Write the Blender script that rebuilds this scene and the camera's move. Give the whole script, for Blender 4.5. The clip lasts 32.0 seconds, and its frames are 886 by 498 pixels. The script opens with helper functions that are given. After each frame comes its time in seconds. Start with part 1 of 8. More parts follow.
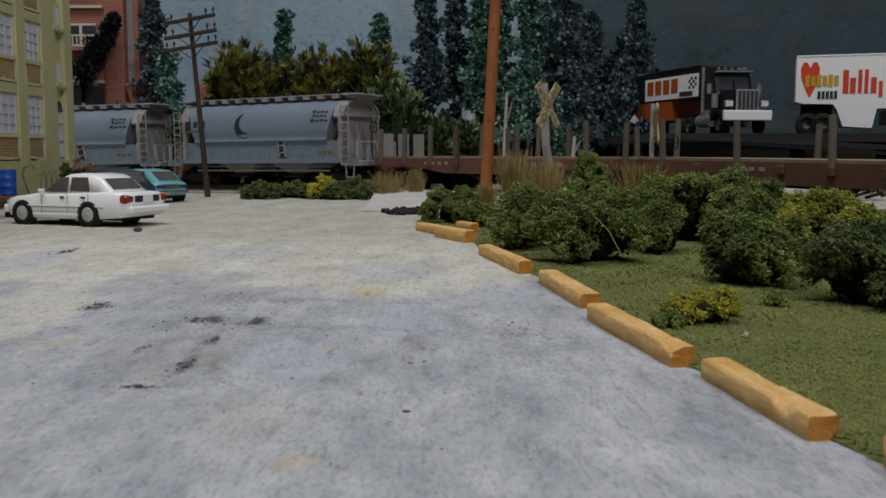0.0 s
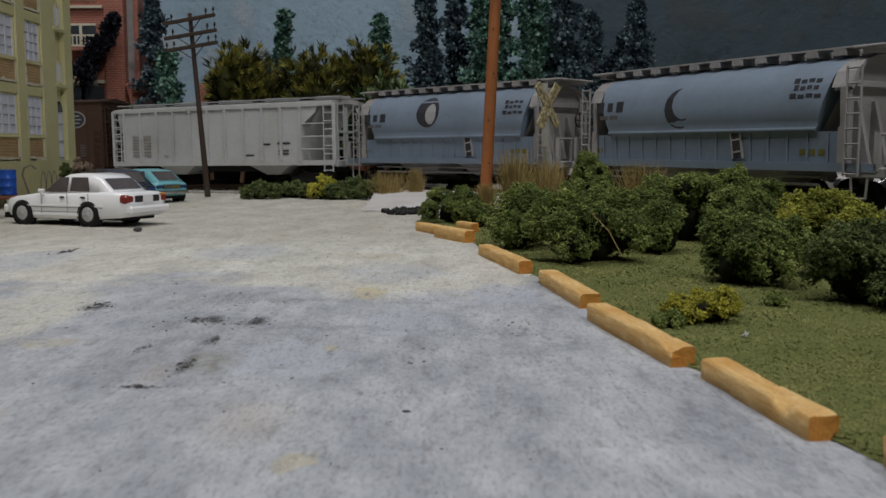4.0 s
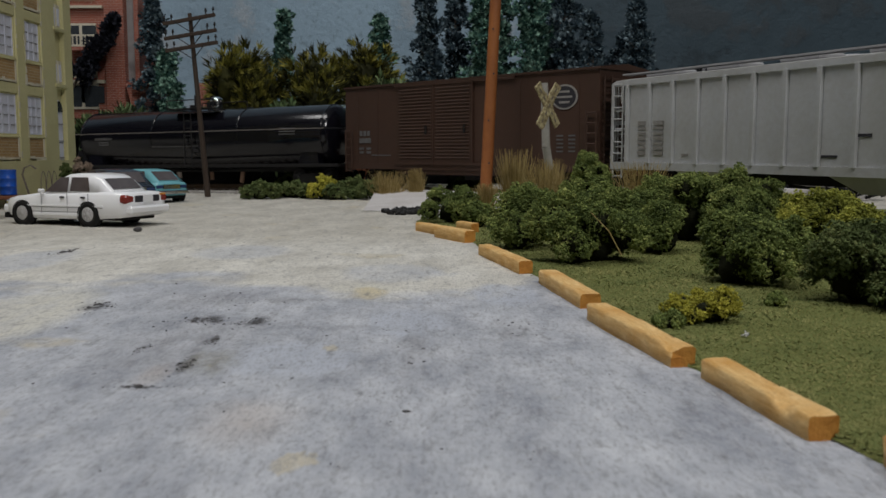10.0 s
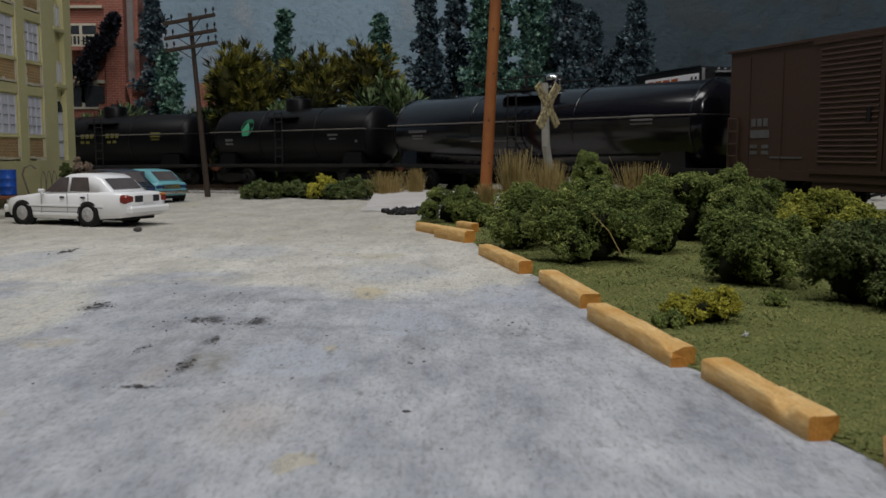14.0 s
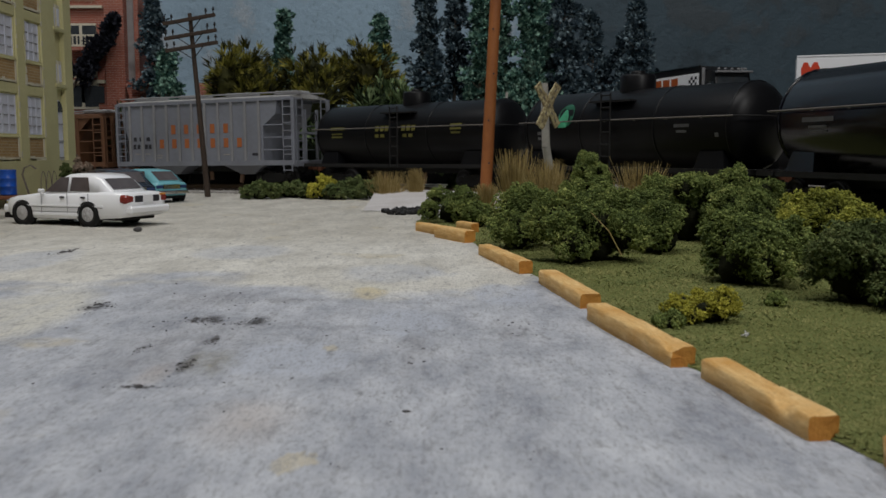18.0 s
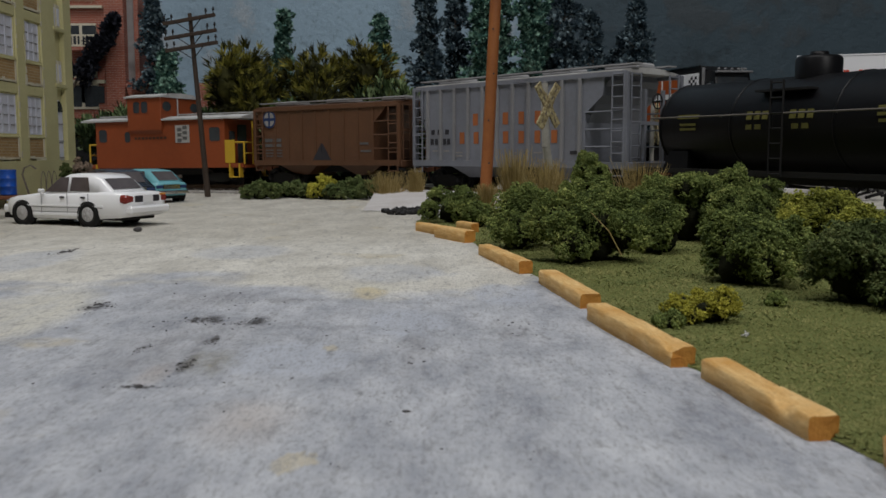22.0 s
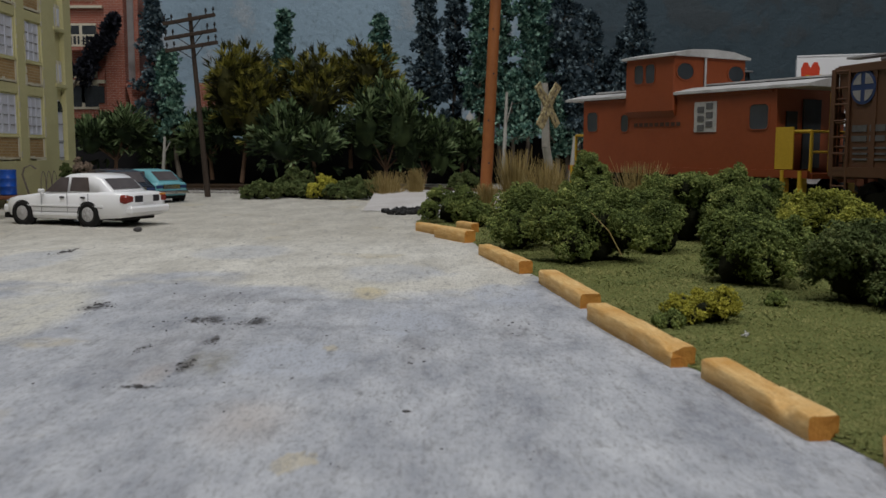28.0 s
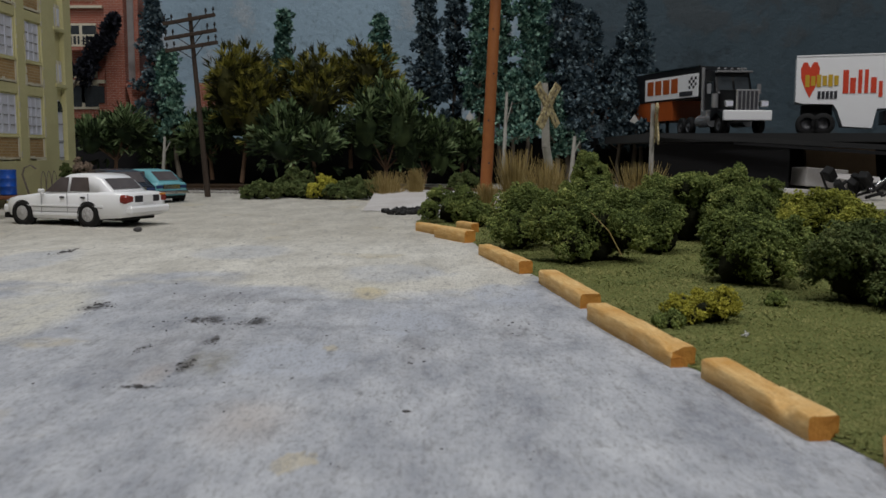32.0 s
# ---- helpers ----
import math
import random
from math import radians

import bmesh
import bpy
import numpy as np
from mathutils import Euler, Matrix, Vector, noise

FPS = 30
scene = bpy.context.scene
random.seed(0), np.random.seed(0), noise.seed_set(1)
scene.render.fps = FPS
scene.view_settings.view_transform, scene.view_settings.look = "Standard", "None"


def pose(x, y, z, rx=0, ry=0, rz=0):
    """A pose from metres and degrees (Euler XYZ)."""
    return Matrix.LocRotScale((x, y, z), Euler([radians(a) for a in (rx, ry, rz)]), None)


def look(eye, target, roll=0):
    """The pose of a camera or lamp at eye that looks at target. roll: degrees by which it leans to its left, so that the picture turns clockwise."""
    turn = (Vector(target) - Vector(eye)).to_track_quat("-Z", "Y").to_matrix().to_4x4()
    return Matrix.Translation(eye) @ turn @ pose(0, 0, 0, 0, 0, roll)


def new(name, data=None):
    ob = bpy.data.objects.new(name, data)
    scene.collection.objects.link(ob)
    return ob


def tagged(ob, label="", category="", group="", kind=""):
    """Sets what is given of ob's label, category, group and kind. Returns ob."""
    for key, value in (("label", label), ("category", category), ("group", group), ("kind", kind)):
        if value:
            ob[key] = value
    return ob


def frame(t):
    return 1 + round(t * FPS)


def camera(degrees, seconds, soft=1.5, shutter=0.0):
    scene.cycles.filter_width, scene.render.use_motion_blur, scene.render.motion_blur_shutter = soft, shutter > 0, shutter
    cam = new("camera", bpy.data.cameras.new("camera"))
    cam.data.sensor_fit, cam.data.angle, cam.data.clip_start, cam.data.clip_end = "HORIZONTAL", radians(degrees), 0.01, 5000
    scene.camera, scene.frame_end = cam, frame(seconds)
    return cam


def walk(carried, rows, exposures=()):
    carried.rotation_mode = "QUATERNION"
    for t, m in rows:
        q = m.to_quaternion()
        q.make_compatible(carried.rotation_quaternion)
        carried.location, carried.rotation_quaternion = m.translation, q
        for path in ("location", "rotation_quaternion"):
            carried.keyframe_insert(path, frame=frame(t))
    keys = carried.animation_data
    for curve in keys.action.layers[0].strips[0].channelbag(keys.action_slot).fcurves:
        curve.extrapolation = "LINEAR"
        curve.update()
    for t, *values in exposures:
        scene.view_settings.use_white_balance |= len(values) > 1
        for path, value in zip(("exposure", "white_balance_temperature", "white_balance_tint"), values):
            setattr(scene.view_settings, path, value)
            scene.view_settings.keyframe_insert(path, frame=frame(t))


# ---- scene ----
# A model railway in 1:87. Sizes below are in metres of the modelled world; K brings them to true metres.
K = 1 / 87.0
CAM_H = 2.1
cam = camera(51.4, 32.0)
EYE = (0.0, 0.0, CAM_H * K)
VIEW = look(EYE, (0.0, 1.0, CAM_H * K - 0.10442))
walk(cam, [(0.0, VIEW), (32.0, VIEW)])
# a small lens focused on the middle of the lot
cam.data.dof.use_dof = True
cam.data.dof.focus_distance = 21.0 * K
cam.data.dof.aperture_fstop = cam.data.lens * 0.001 / 0.00030

# ---- light: ceiling lamp of the layout room, and an added front fill ----
world = bpy.data.worlds.new("room_air")
world.use_nodes = True
scene.world = world
world.node_tree.nodes["Background"].inputs[0].default_value = (0.55, 0.65, 0.8, 1)
world.node_tree.nodes["Background"].inputs[1].default_value = 0.006
scene.view_settings.exposure = 0.0


def area_lamp(name, eye, target, sx, sy, watts, colour):
    d = bpy.data.lights.new(name, "AREA")
    d.shape, d.size, d.size_y, d.energy, d.color = "RECTANGLE", sx, sy, watts, colour
    ob = new(name, d)
    ob.matrix_world = look(eye, target)
    return ob


area_lamp("ceiling_light_lamp", (-0.30, 0.08, 1.26), (-0.28, 0.12, 0.0), 1.2, 0.30, 8.8, (1.0, 0.985, 0.975))
# fill added from the front right to brighten upright sides
area_lamp("front_fill_lamp", (0.40, -0.56, 0.86), (-0.10, 0.30, 0.0), 0.22, 0.22, 3.9, (1.0, 0.985, 0.965))

# ---- helpers for shapes ----
RND = random.Random(7)


class Shape:
    """Vertices and faces of one mesh, in metres of the modelled world."""

    def __init__(self):
        self.v, self.f, self.smooth, self.slot = [], [], [], []
        self.m = None

    def add(self, verts, faces, smooth=False, slot=0):
        n = len(self.v)
        if self.m is not None:
            verts = [self.m @ Vector(p) for p in verts]
        self.v.extend([tuple(p) for p in verts])
        for q in faces:
            self.f.append([n + i for i in q])
            self.smooth.append(smooth)
            self.slot.append(slot)
        return self

    def box(self, c, s, m=None, slot=0, taper=1.0):
        x, y, z = s[0] / 2, s[1] / 2, s[2] / 2
        t = taper
        p = [(-x, -y, -z), (x, -y, -z), (x, y, -z), (-x, y, -z), (-x * t, -y * t, z), (x * t, -y * t, z), (x * t, y * t, z), (-x * t, y * t, z)]
        if m is not None:
            p = [m @ Vector(a) for a in p]
        p = [(a[0] + c[0], a[1] + c[1], a[2] + c[2]) for a in p]
        return self.add(p, [(0, 3, 2, 1), (4, 5, 6, 7), (0, 1, 5, 4), (1, 2, 6, 5), (2, 3, 7, 6), (3, 0, 4, 7)], slot=slot)

    def rbox(self, c, s, b, m=None):
        """A box with bevelled edges."""
        pts, idx = [], {}
        hx, hy, hz = (q / 2 for q in s)
        for sx in (-1, 1):
            for sy in (-1, 1):
                for sz in (-1, 1):
                    for k in range(3):
                        q = [hx - b, hy - b, hz - b]
                        q[k] += b
                        idx[sx, sy, sz, k] = len(pts)
                        pts.append((sx * q[0], sy * q[1], sz * q[2]))
        fs = []
        for k in range(3):
            u, w = (k + 1) % 3, (k + 2) % 3
            for sg in (-1, 1):
                ring = []
                for a, d in ((-1, -1), (1, -1), (1, 1), (-1, 1)):
                    e = [0, 0, 0]
                    e[k], e[u], e[w] = sg, a, d
                    ring.append(idx[e[0], e[1], e[2], k])
                fs.append(ring if sg > 0 else ring[::-1])
            for a in (-1, 1):
                for d in (-1, 1):
                    e0, e1 = [0, 0, 0], [0, 0, 0]
                    e0[k], e1[k] = -1, 1
                    for e in (e0, e1):
                        e[u], e[w] = a, d
                    r = [idx[e0[0], e0[1], e0[2], u], idx[e1[0], e1[1], e1[2], u], idx[e1[0], e1[1], e1[2], w], idx[e0[0], e0[1], e0[2], w]]
                    fs.append(r if a * d > 0 else r[::-1])
        for sx in (-1, 1):
            for sy in (-1, 1):
                for sz in (-1, 1):
                    r = [idx[sx, sy, sz, k] for k in range(3)]
                    fs.append(r if sx * sy * sz > 0 else r[::-1])
        if m is not None:
            pts = [m @ Vector(a) for a in pts]
        return self.add([(a[0] + c[0], a[1] + c[1], a[2] + c[2]) for a in pts], fs)

    def rod(self, a, b, r0, r1=None, n=8, caps=True, smooth=True):
        a, b = Vector(a), Vector(b)
        r1 = r0 if r1 is None else r1
        w = (b - a).normalized()
        u = w.orthogonal().normalized()
        q = w.cross(u)
        p = []
        for c, r in ((a, r0), (b, r1)):
            for i in range(n):
                t = 2 * math.pi * i / n
                p.append(c + u * (r * math.cos(t)) + q * (r * math.sin(t)))
        self.add(p, [(i, (i + 1) % n, n + (i + 1) % n, n + i) for i in range(n)], smooth)
        if caps:
            self.add(p[:n], [tuple(range(n))[::-1]])
            self.add(p[n:], [tuple(range(n))])
        return self

    def lathe(self, prof, n=20, axis="z", c=(0, 0, 0), smooth=True):
        """prof: (radius, height) pairs, turned about an axis through c."""
        p = []
        for r, h in prof:
            for i in range(n):
                t = 2 * math.pi * i / n
                a, b = r * math.cos(t), r * math.sin(t)
                q = {"z": (a, b, h), "x": (h, a, b), "y": (b, h, a)}[axis]
                p.append((q[0] + c[0], q[1] + c[1], q[2] + c[2]))
        f = []
        for k in range(len(prof) - 1):
            for i in range(n):
                j = (i + 1) % n
                f.append((k * n + i, k * n + j, (k + 1) * n + j, (k + 1) * n + i))
        return self.add(p, f, smooth)

    def loft(self, rings, smooth=False, close=True, caps=True):
        n = len(rings[0])
        p = [q for r in rings for q in r]
        f = []
        for k in range(len(rings) - 1):
            for i in range(n if close else n - 1):
                j = (i + 1) % n
                f.append((k * n + i, k * n + j, (k + 1) * n + j, (k + 1) * n + i))
        self.add(p, f, smooth)
        if caps:
            self.add(rings[0], [tuple(range(n))[::-1]])
            self.add(rings[-1], [tuple(range(n))])
        return self

    def plate(self, outline, thick, m):
        """A flat outline (x, y) with thickness, placed by m."""
        n = len(outline)
        lo = [m @ Vector((x, y, 0)) for x, y in outline]
        hi = [m @ Vector((x, y, thick)) for x, y in outline]
        return self.loft([lo, hi])

    def blob(self, c, r, seed, sub=1, rough=0.35):
        v, f = ICO[sub]
        p = []
        o = Vector((seed * 3.1, seed * 1.7, seed))
        for a in v:
            k = 1 + rough * (noise.noise(Vector(a) * 1.7 + o) + 0.6 * noise.noise(Vector(a) * 4.1 + o))
            p.append((c[0] + a[0] * r[0] * k, c[1] + a[1] * r[1] * k, c[2] + a[2] * r[2] * k))
        return self.add(p, f, True)

    def mesh(self, name):
        me = bpy.data.meshes.new(name)
        me.from_pydata([(x * K, y * K, z * K) for x, y, z in self.v], [], self.f)
        me.polygons.foreach_set("use_smooth", self.smooth)
        me.polygons.foreach_set("material_index", self.slot)
        me.update()
        return me


def tri_mesh(name, tris, extra=None, gv=None, gf=None):
    """A mesh of loose triangles, tris: (n, 3, 3) in metres of the modelled world, beside the faces of a Shape and of gv, gf."""
    v = np.asarray(tris, dtype=np.float64).reshape(-1, 3)
    f = np.arange(len(v)).reshape(-1, 3)
    if extra is not None and extra.v:
        ev = np.array(extra.v)
        ef = np.array([q[:3] for q in extra.f]) + len(v)
        v, f = np.vstack([v, ev]), np.vstack([f, ef])
    if gv is not None:
        f = np.vstack([f, gf + len(v)])
        v = np.vstack([v, gv])
    me = bpy.data.meshes.new(name)
    me.vertices.add(len(v))
    me.vertices.foreach_set("co", (v * K).ravel())
    me.loops.add(f.size)
    me.loops.foreach_set("vertex_index", f.ravel())
    me.polygons.add(len(f))
    me.polygons.foreach_set("loop_start", np.arange(0, f.size, 3))
    me.polygons.foreach_set("use_smooth", np.zeros(len(f), dtype=bool))
    me.update(calc_edges=True)
    return me


def flakes(rng, centres, radii, per, lo, hi):
    """Small random triangles on the shells of many little clumps."""
    n = len(centres) * per
    c, r = np.repeat(centres, per, 0), np.repeat(radii, per)[:, None]
    u = rng.normal(size=(n, 3))
    u[:, 2] += 0.3
    u /= np.linalg.norm(u, axis=1, keepdims=True)
    p = c + u * r * rng.uniform(0.55, 1.2, (n, 1))
    t = np.cross(u, rng.normal(size=(n, 3)))
    t /= np.linalg.norm(t, axis=1, keepdims=True)
    b = np.cross(u, t) + u * rng.normal(0, 0.6, (n, 1))
    s = rng.uniform(lo, hi, (n, 1))
    tris = np.stack([p - t * s, p + t * s, p + b * s * 1.5], 1)
    return tris[tris[:, :, 2].min(1) > 0.0]


def ico(sub):
    bm = bmesh.new()
    bmesh.ops.create_icosphere(bm, subdivisions=sub, radius=1)
    v = [tuple(q.co) for q in bm.verts]
    f = [tuple(q.index for q in p.verts) for p in bm.faces]
    bm.free()
    return v, f


ICO = {1: ico(1), 2: ico(2), 3: ico(3)}


def at(x, y, z, rx=0, ry=0, rz=0):
    """A pose given in metres of the modelled world."""
    return pose(x * K, y * K, z * K, rx, ry, rz)


def thing(name, label, category, m=None, group="", kind=""):
    ob = new(name)
    ob.empty_display_size = 0.01
    if m is not None:
        ob.matrix_world = m
    return tagged(ob, label, category, group, kind)


def part(name, shape, material, parent, label="", loc=None):
    me = shape if isinstance(shape, bpy.types.Mesh) else shape.mesh(name)
    if not me.materials:
        for q in material if isinstance(material, (list, tuple)) else [material]:
            me.materials.append(q)
    ob = new(name, me)
    ob.parent = parent
    if loc is not None:
        ob.location = [c * K for c in loc]
    if label:
        ob["label"] = label
    return ob


def solid(name, shape, material, label, category, m=None, group="", kind=""):
    """A thing that is one mesh."""
    me = shape.mesh(name)
    for q in material if isinstance(material, (list, tuple)) else [material]:
        me.materials.append(q)
    ob = new(name, me)
    if m is not None:
        ob.matrix_world = m
    return tagged(ob, label, category, group, kind)


# ---- materials ----
def nodes_of(name):
    ma = bpy.data.materials.new(name)
    ma.use_nodes = True
    nt = ma.node_tree
    return ma, nt, nt.nodes["Principled BSDF"]


def tex(nt, scale, detail=4, rough=0.6, kind="ShaderNodeTexNoise", space="Object", drag=1.0):
    """Noise at a real-world scale; drag below 1 draws it out along y."""
    co = nt.nodes.new("ShaderNodeTexCoord")
    n = nt.nodes.new(kind)
    if drag != 1.0:
        mp = nt.nodes.new("ShaderNodeMapping")
        mp.inputs["Scale"].default_value = (1, drag, 1)
        nt.links.new(co.outputs[space], mp.inputs[0])
        nt.links.new(mp.outputs[0], n.inputs["Vector"])
    else:
        nt.links.new(co.outputs[space], n.inputs["Vector"])
    n.inputs["Scale"].default_value = scale / K
    if kind == "ShaderNodeTexNoise":
        n.inputs["Detail"].default_value, n.inputs["Roughness"].default_value = detail, rough
    return n


def ramp(nt, src, stops):
    r = nt.nodes.new("ShaderNodeValToRGB")
    e = r.color_ramp.elements
    while len(e) < len(stops):
        e.new(0.5)
    for q, (p, c) in zip(e, stops):
        q.position, q.color = p, (*c, 1)
    nt.links.new(src, r.inputs[0])
    return r


def mix(nt, fac, a, b, mode="MIX"):
    m = nt.nodes.new("ShaderNodeMix")
    m.data_type, m.blend_type = "RGBA", mode
    for sock, val in ((m.inputs[0], fac), (m.inputs[6], a), (m.inputs[7], b)):
        if isinstance(val, (int, float)):
            sock.default_value = val
        elif isinstance(val, tuple):
            sock.default_value = (*val, 1)
        else:
            nt.links.new(val, sock)
    return m.outputs[2]


def bump(nt, bsdf, src, depth, strength=0.6):
    b = nt.nodes.new("ShaderNodeBump")
    b.inputs["Strength"].default_value, b.inputs["Distance"].default_value = strength, depth * K
    nt.links.new(src, b.inputs["Height"])
    nt.links.new(b.outputs[0], bsdf.inputs["Normal"])


def paint(name, colour, rough=0.5, metal=0.0, grime=(0.5, 0.45, 0.38), dirt=0.35, scale=0.9, grain=14, depth=0.01, vary=0.0, spec=0.5, speck=0.18):
    """A painted or moulded surface: base colour, large dirt, fine grain."""
    ma, nt, bs = nodes_of(name)
    big, fine = tex(nt, scale, 5), tex(nt, grain, 3)
    dark = tuple(c * g for c, g in zip(colour, grime))
    col = mix(nt, ramp(nt, big.outputs["Fac"], [(0.42, (0, 0, 0)), (0.75, (dirt,) * 3)]).outputs[0], colour, dark)
    col = mix(nt, ramp(nt, fine.outputs["Fac"], [(0.35, (speck,) * 3), (0.65, (0, 0, 0))]).outputs[0], col, dark)
    if vary:
        oi = nt.nodes.new("ShaderNodeObjectInfo")
        hs = nt.nodes.new("ShaderNodeHueSaturation")
        mr = nt.nodes.new("ShaderNodeMapRange")
        mr.inputs[3].default_value, mr.inputs[4].default_value = 1 - vary, 1 + vary
        nt.links.new(oi.outputs["Random"], mr.inputs[0])
        nt.links.new(mr.outputs[0], hs.inputs["Value"])
        nt.links.new(col, hs.inputs["Color"])
        col = hs.outputs[0]
    nt.links.new(col, bs.inputs["Base Color"])
    bs.inputs["Roughness"].default_value, bs.inputs["Metallic"].default_value = rough, metal
    bs.inputs["Specular IOR Level"].default_value = spec
    bump(nt, bs, fine.outputs["Fac"], depth)
    return ma


def leafy(name, a, b, c, rough=0.8, chance=0.55, grain=1.3):
    """Foliage: three tones, mixed clump by clump."""
    ma, nt, bs = nodes_of(name)
    geo = nt.nodes.new("ShaderNodeNewGeometry")
    n = tex(nt, grain, 3)
    add = nt.nodes.new("ShaderNodeMath")
    add.operation = "MULTIPLY_ADD"
    nt.links.new(geo.outputs["Random Per Island"], add.inputs[0])
    add.inputs[1].default_value = chance
    nt.links.new(n.outputs["Fac"], add.inputs[2])
    r = ramp(nt, add.outputs[0], [(0.35, a), (0.75, b), (1.05, c)])
    nt.links.new(r.outputs[0], bs.inputs["Base Color"])
    bs.inputs["Roughness"].default_value = rough
    bs.inputs["Specular IOR Level"].default_value = 0.25
    return ma


STAINS = [
    # kind, strength, x, y, half width, half depth
    ("cream", 0.9, -5.68, 11.66, 1.04, 2.89),
    ("cream", 0.9, -1.27, 14.21, 0.7, 0.66),
    ("blue", 0.6, -8.19, 17.82, 0.95, 2.41),
    ("blue", 0.5, -4.29, 19.43, 1.14, 1.55),
    ("blue", 0.5, -0.93, 16.12, 0.99, 1.38),
    ("blue", 0.85, 0.89, 13.63, 0.59, 1.24),
    ("blue", 0.85, -1.57, 9.27, 0.74, 0.87),
    ("blue", 0.85, -0.45, 11.34, 0.56, 1.05),
    ("shade", 0.55, -2.87, 9.95, 1.04, 1.96),
    ("shade", 0.55, -3.39, 13.19, 1.32, 0.93),
    ("shade", 0.55, -0.32, 9.79, 0.17, 1.95),
    ("shade", 0.55, 0.83, 10.71, 0.33, 1.03),
    ("dark", 0.95, -3.0, 11.46, 0.27, 0.36),
    ("dark", 0.95, -2.35, 11.36, 0.23, 0.38),
    ("dark", 0.95, -2.58, 10.13, 0.09, 0.28),
    ("dark", 0.95, -4.77, 12.45, 0.23, 0.37),
    ("dark", 0.95, -2.56, 8.92, 0.11, 0.43),
    ("dark", 0.95, -3.24, 9.73, 0.07, 0.19),
    ("dark", 0.95, -8.09, 19.55, 0.1, 0.68),
    ("dark", 0.95, -2.74, 8.11, 0.28, 0.08),
    ("tan", 0.55, -1.51, 7.17, 0.56, 0.86),
    ("tan", 0.55, -2.78, 8.59, 0.19, 0.56),
    ("olive", 0.75, -2.35, 9.05, 0.34, 0.62),
    ("shade", 0.6, -2.5, 13.0, 1.5, 0.28),
    ("shade", 0.5, -1.2, 10.9, 1.1, 0.22),
    ("yellow", 0.5, -1.13, 13.66, 0.33, 0.69),
    ("yellow", 0.5, -1.0, 6.12, 0.16, 0.16),
    ("yellow", 0.5, -1.25, 9.83, 0.12, 0.15),
]
STAIN_COLOURS = {"cream": (0.68, 0.66, 0.585), "blue": (0.50, 0.533, 0.605), "shade": (0.24, 0.24, 0.26), "dark": (0.055, 0.055, 0.06), "tan": (0.50, 0.44, 0.40), "olive": (0.27, 0.255, 0.19), "yellow": (0.62, 0.50, 0.24)}


def bare_wood(name):
    """Sawn strip wood: grain drawn out along x, honey stains, each strip its own tone."""
    ma, nt, bs = nodes_of(name)
    co = nt.nodes.new("ShaderNodeTexCoord")
    mp = nt.nodes.new("ShaderNodeMapping")
    mp.inputs["Scale"].default_value = (0.09, 1, 1)
    nt.links.new(co.outputs["Object"], mp.inputs[0])
    streak = tex(nt, 17.0, 6, 0.7)
    nt.links.new(mp.outputs[0], streak.inputs["Vector"])
    honey, fuzz = tex(nt, 2.2, 5), tex(nt, 24.0, 4, 0.7)
    col = mix(nt, ramp(nt, streak.outputs["Fac"], [(0.34, (0, 0, 0)), (0.62, (1, 1, 1))]).outputs[0], (0.62, 0.345, 0.105), (0.86, 0.60, 0.27))
    col = mix(nt, ramp(nt, honey.outputs["Fac"], [(0.45, (0, 0, 0)), (0.72, (0.65,) * 3)]).outputs[0], col, (0.62, 0.31, 0.07))
    col = mix(nt, ramp(nt, fuzz.outputs["Fac"], [(0.30, (0.45,) * 3), (0.48, (0, 0, 0))]).outputs[0], col, (0.42, 0.24, 0.10))
    oi = nt.nodes.new("ShaderNodeObjectInfo")
    tone = mix(nt, oi.outputs["Random"], (0.92, 0.88, 0.82), (1.05, 1.06, 1.10))
    nt.links.new(mix(nt, 1.0, col, tone, "MULTIPLY"), bs.inputs["Base Color"])
    bs.inputs["Roughness"].default_value = 0.78
    bs.inputs["Specular IOR Level"].default_value = 0.25
    bump(nt, bs, streak.outputs["Fac"], 0.03)
    return ma


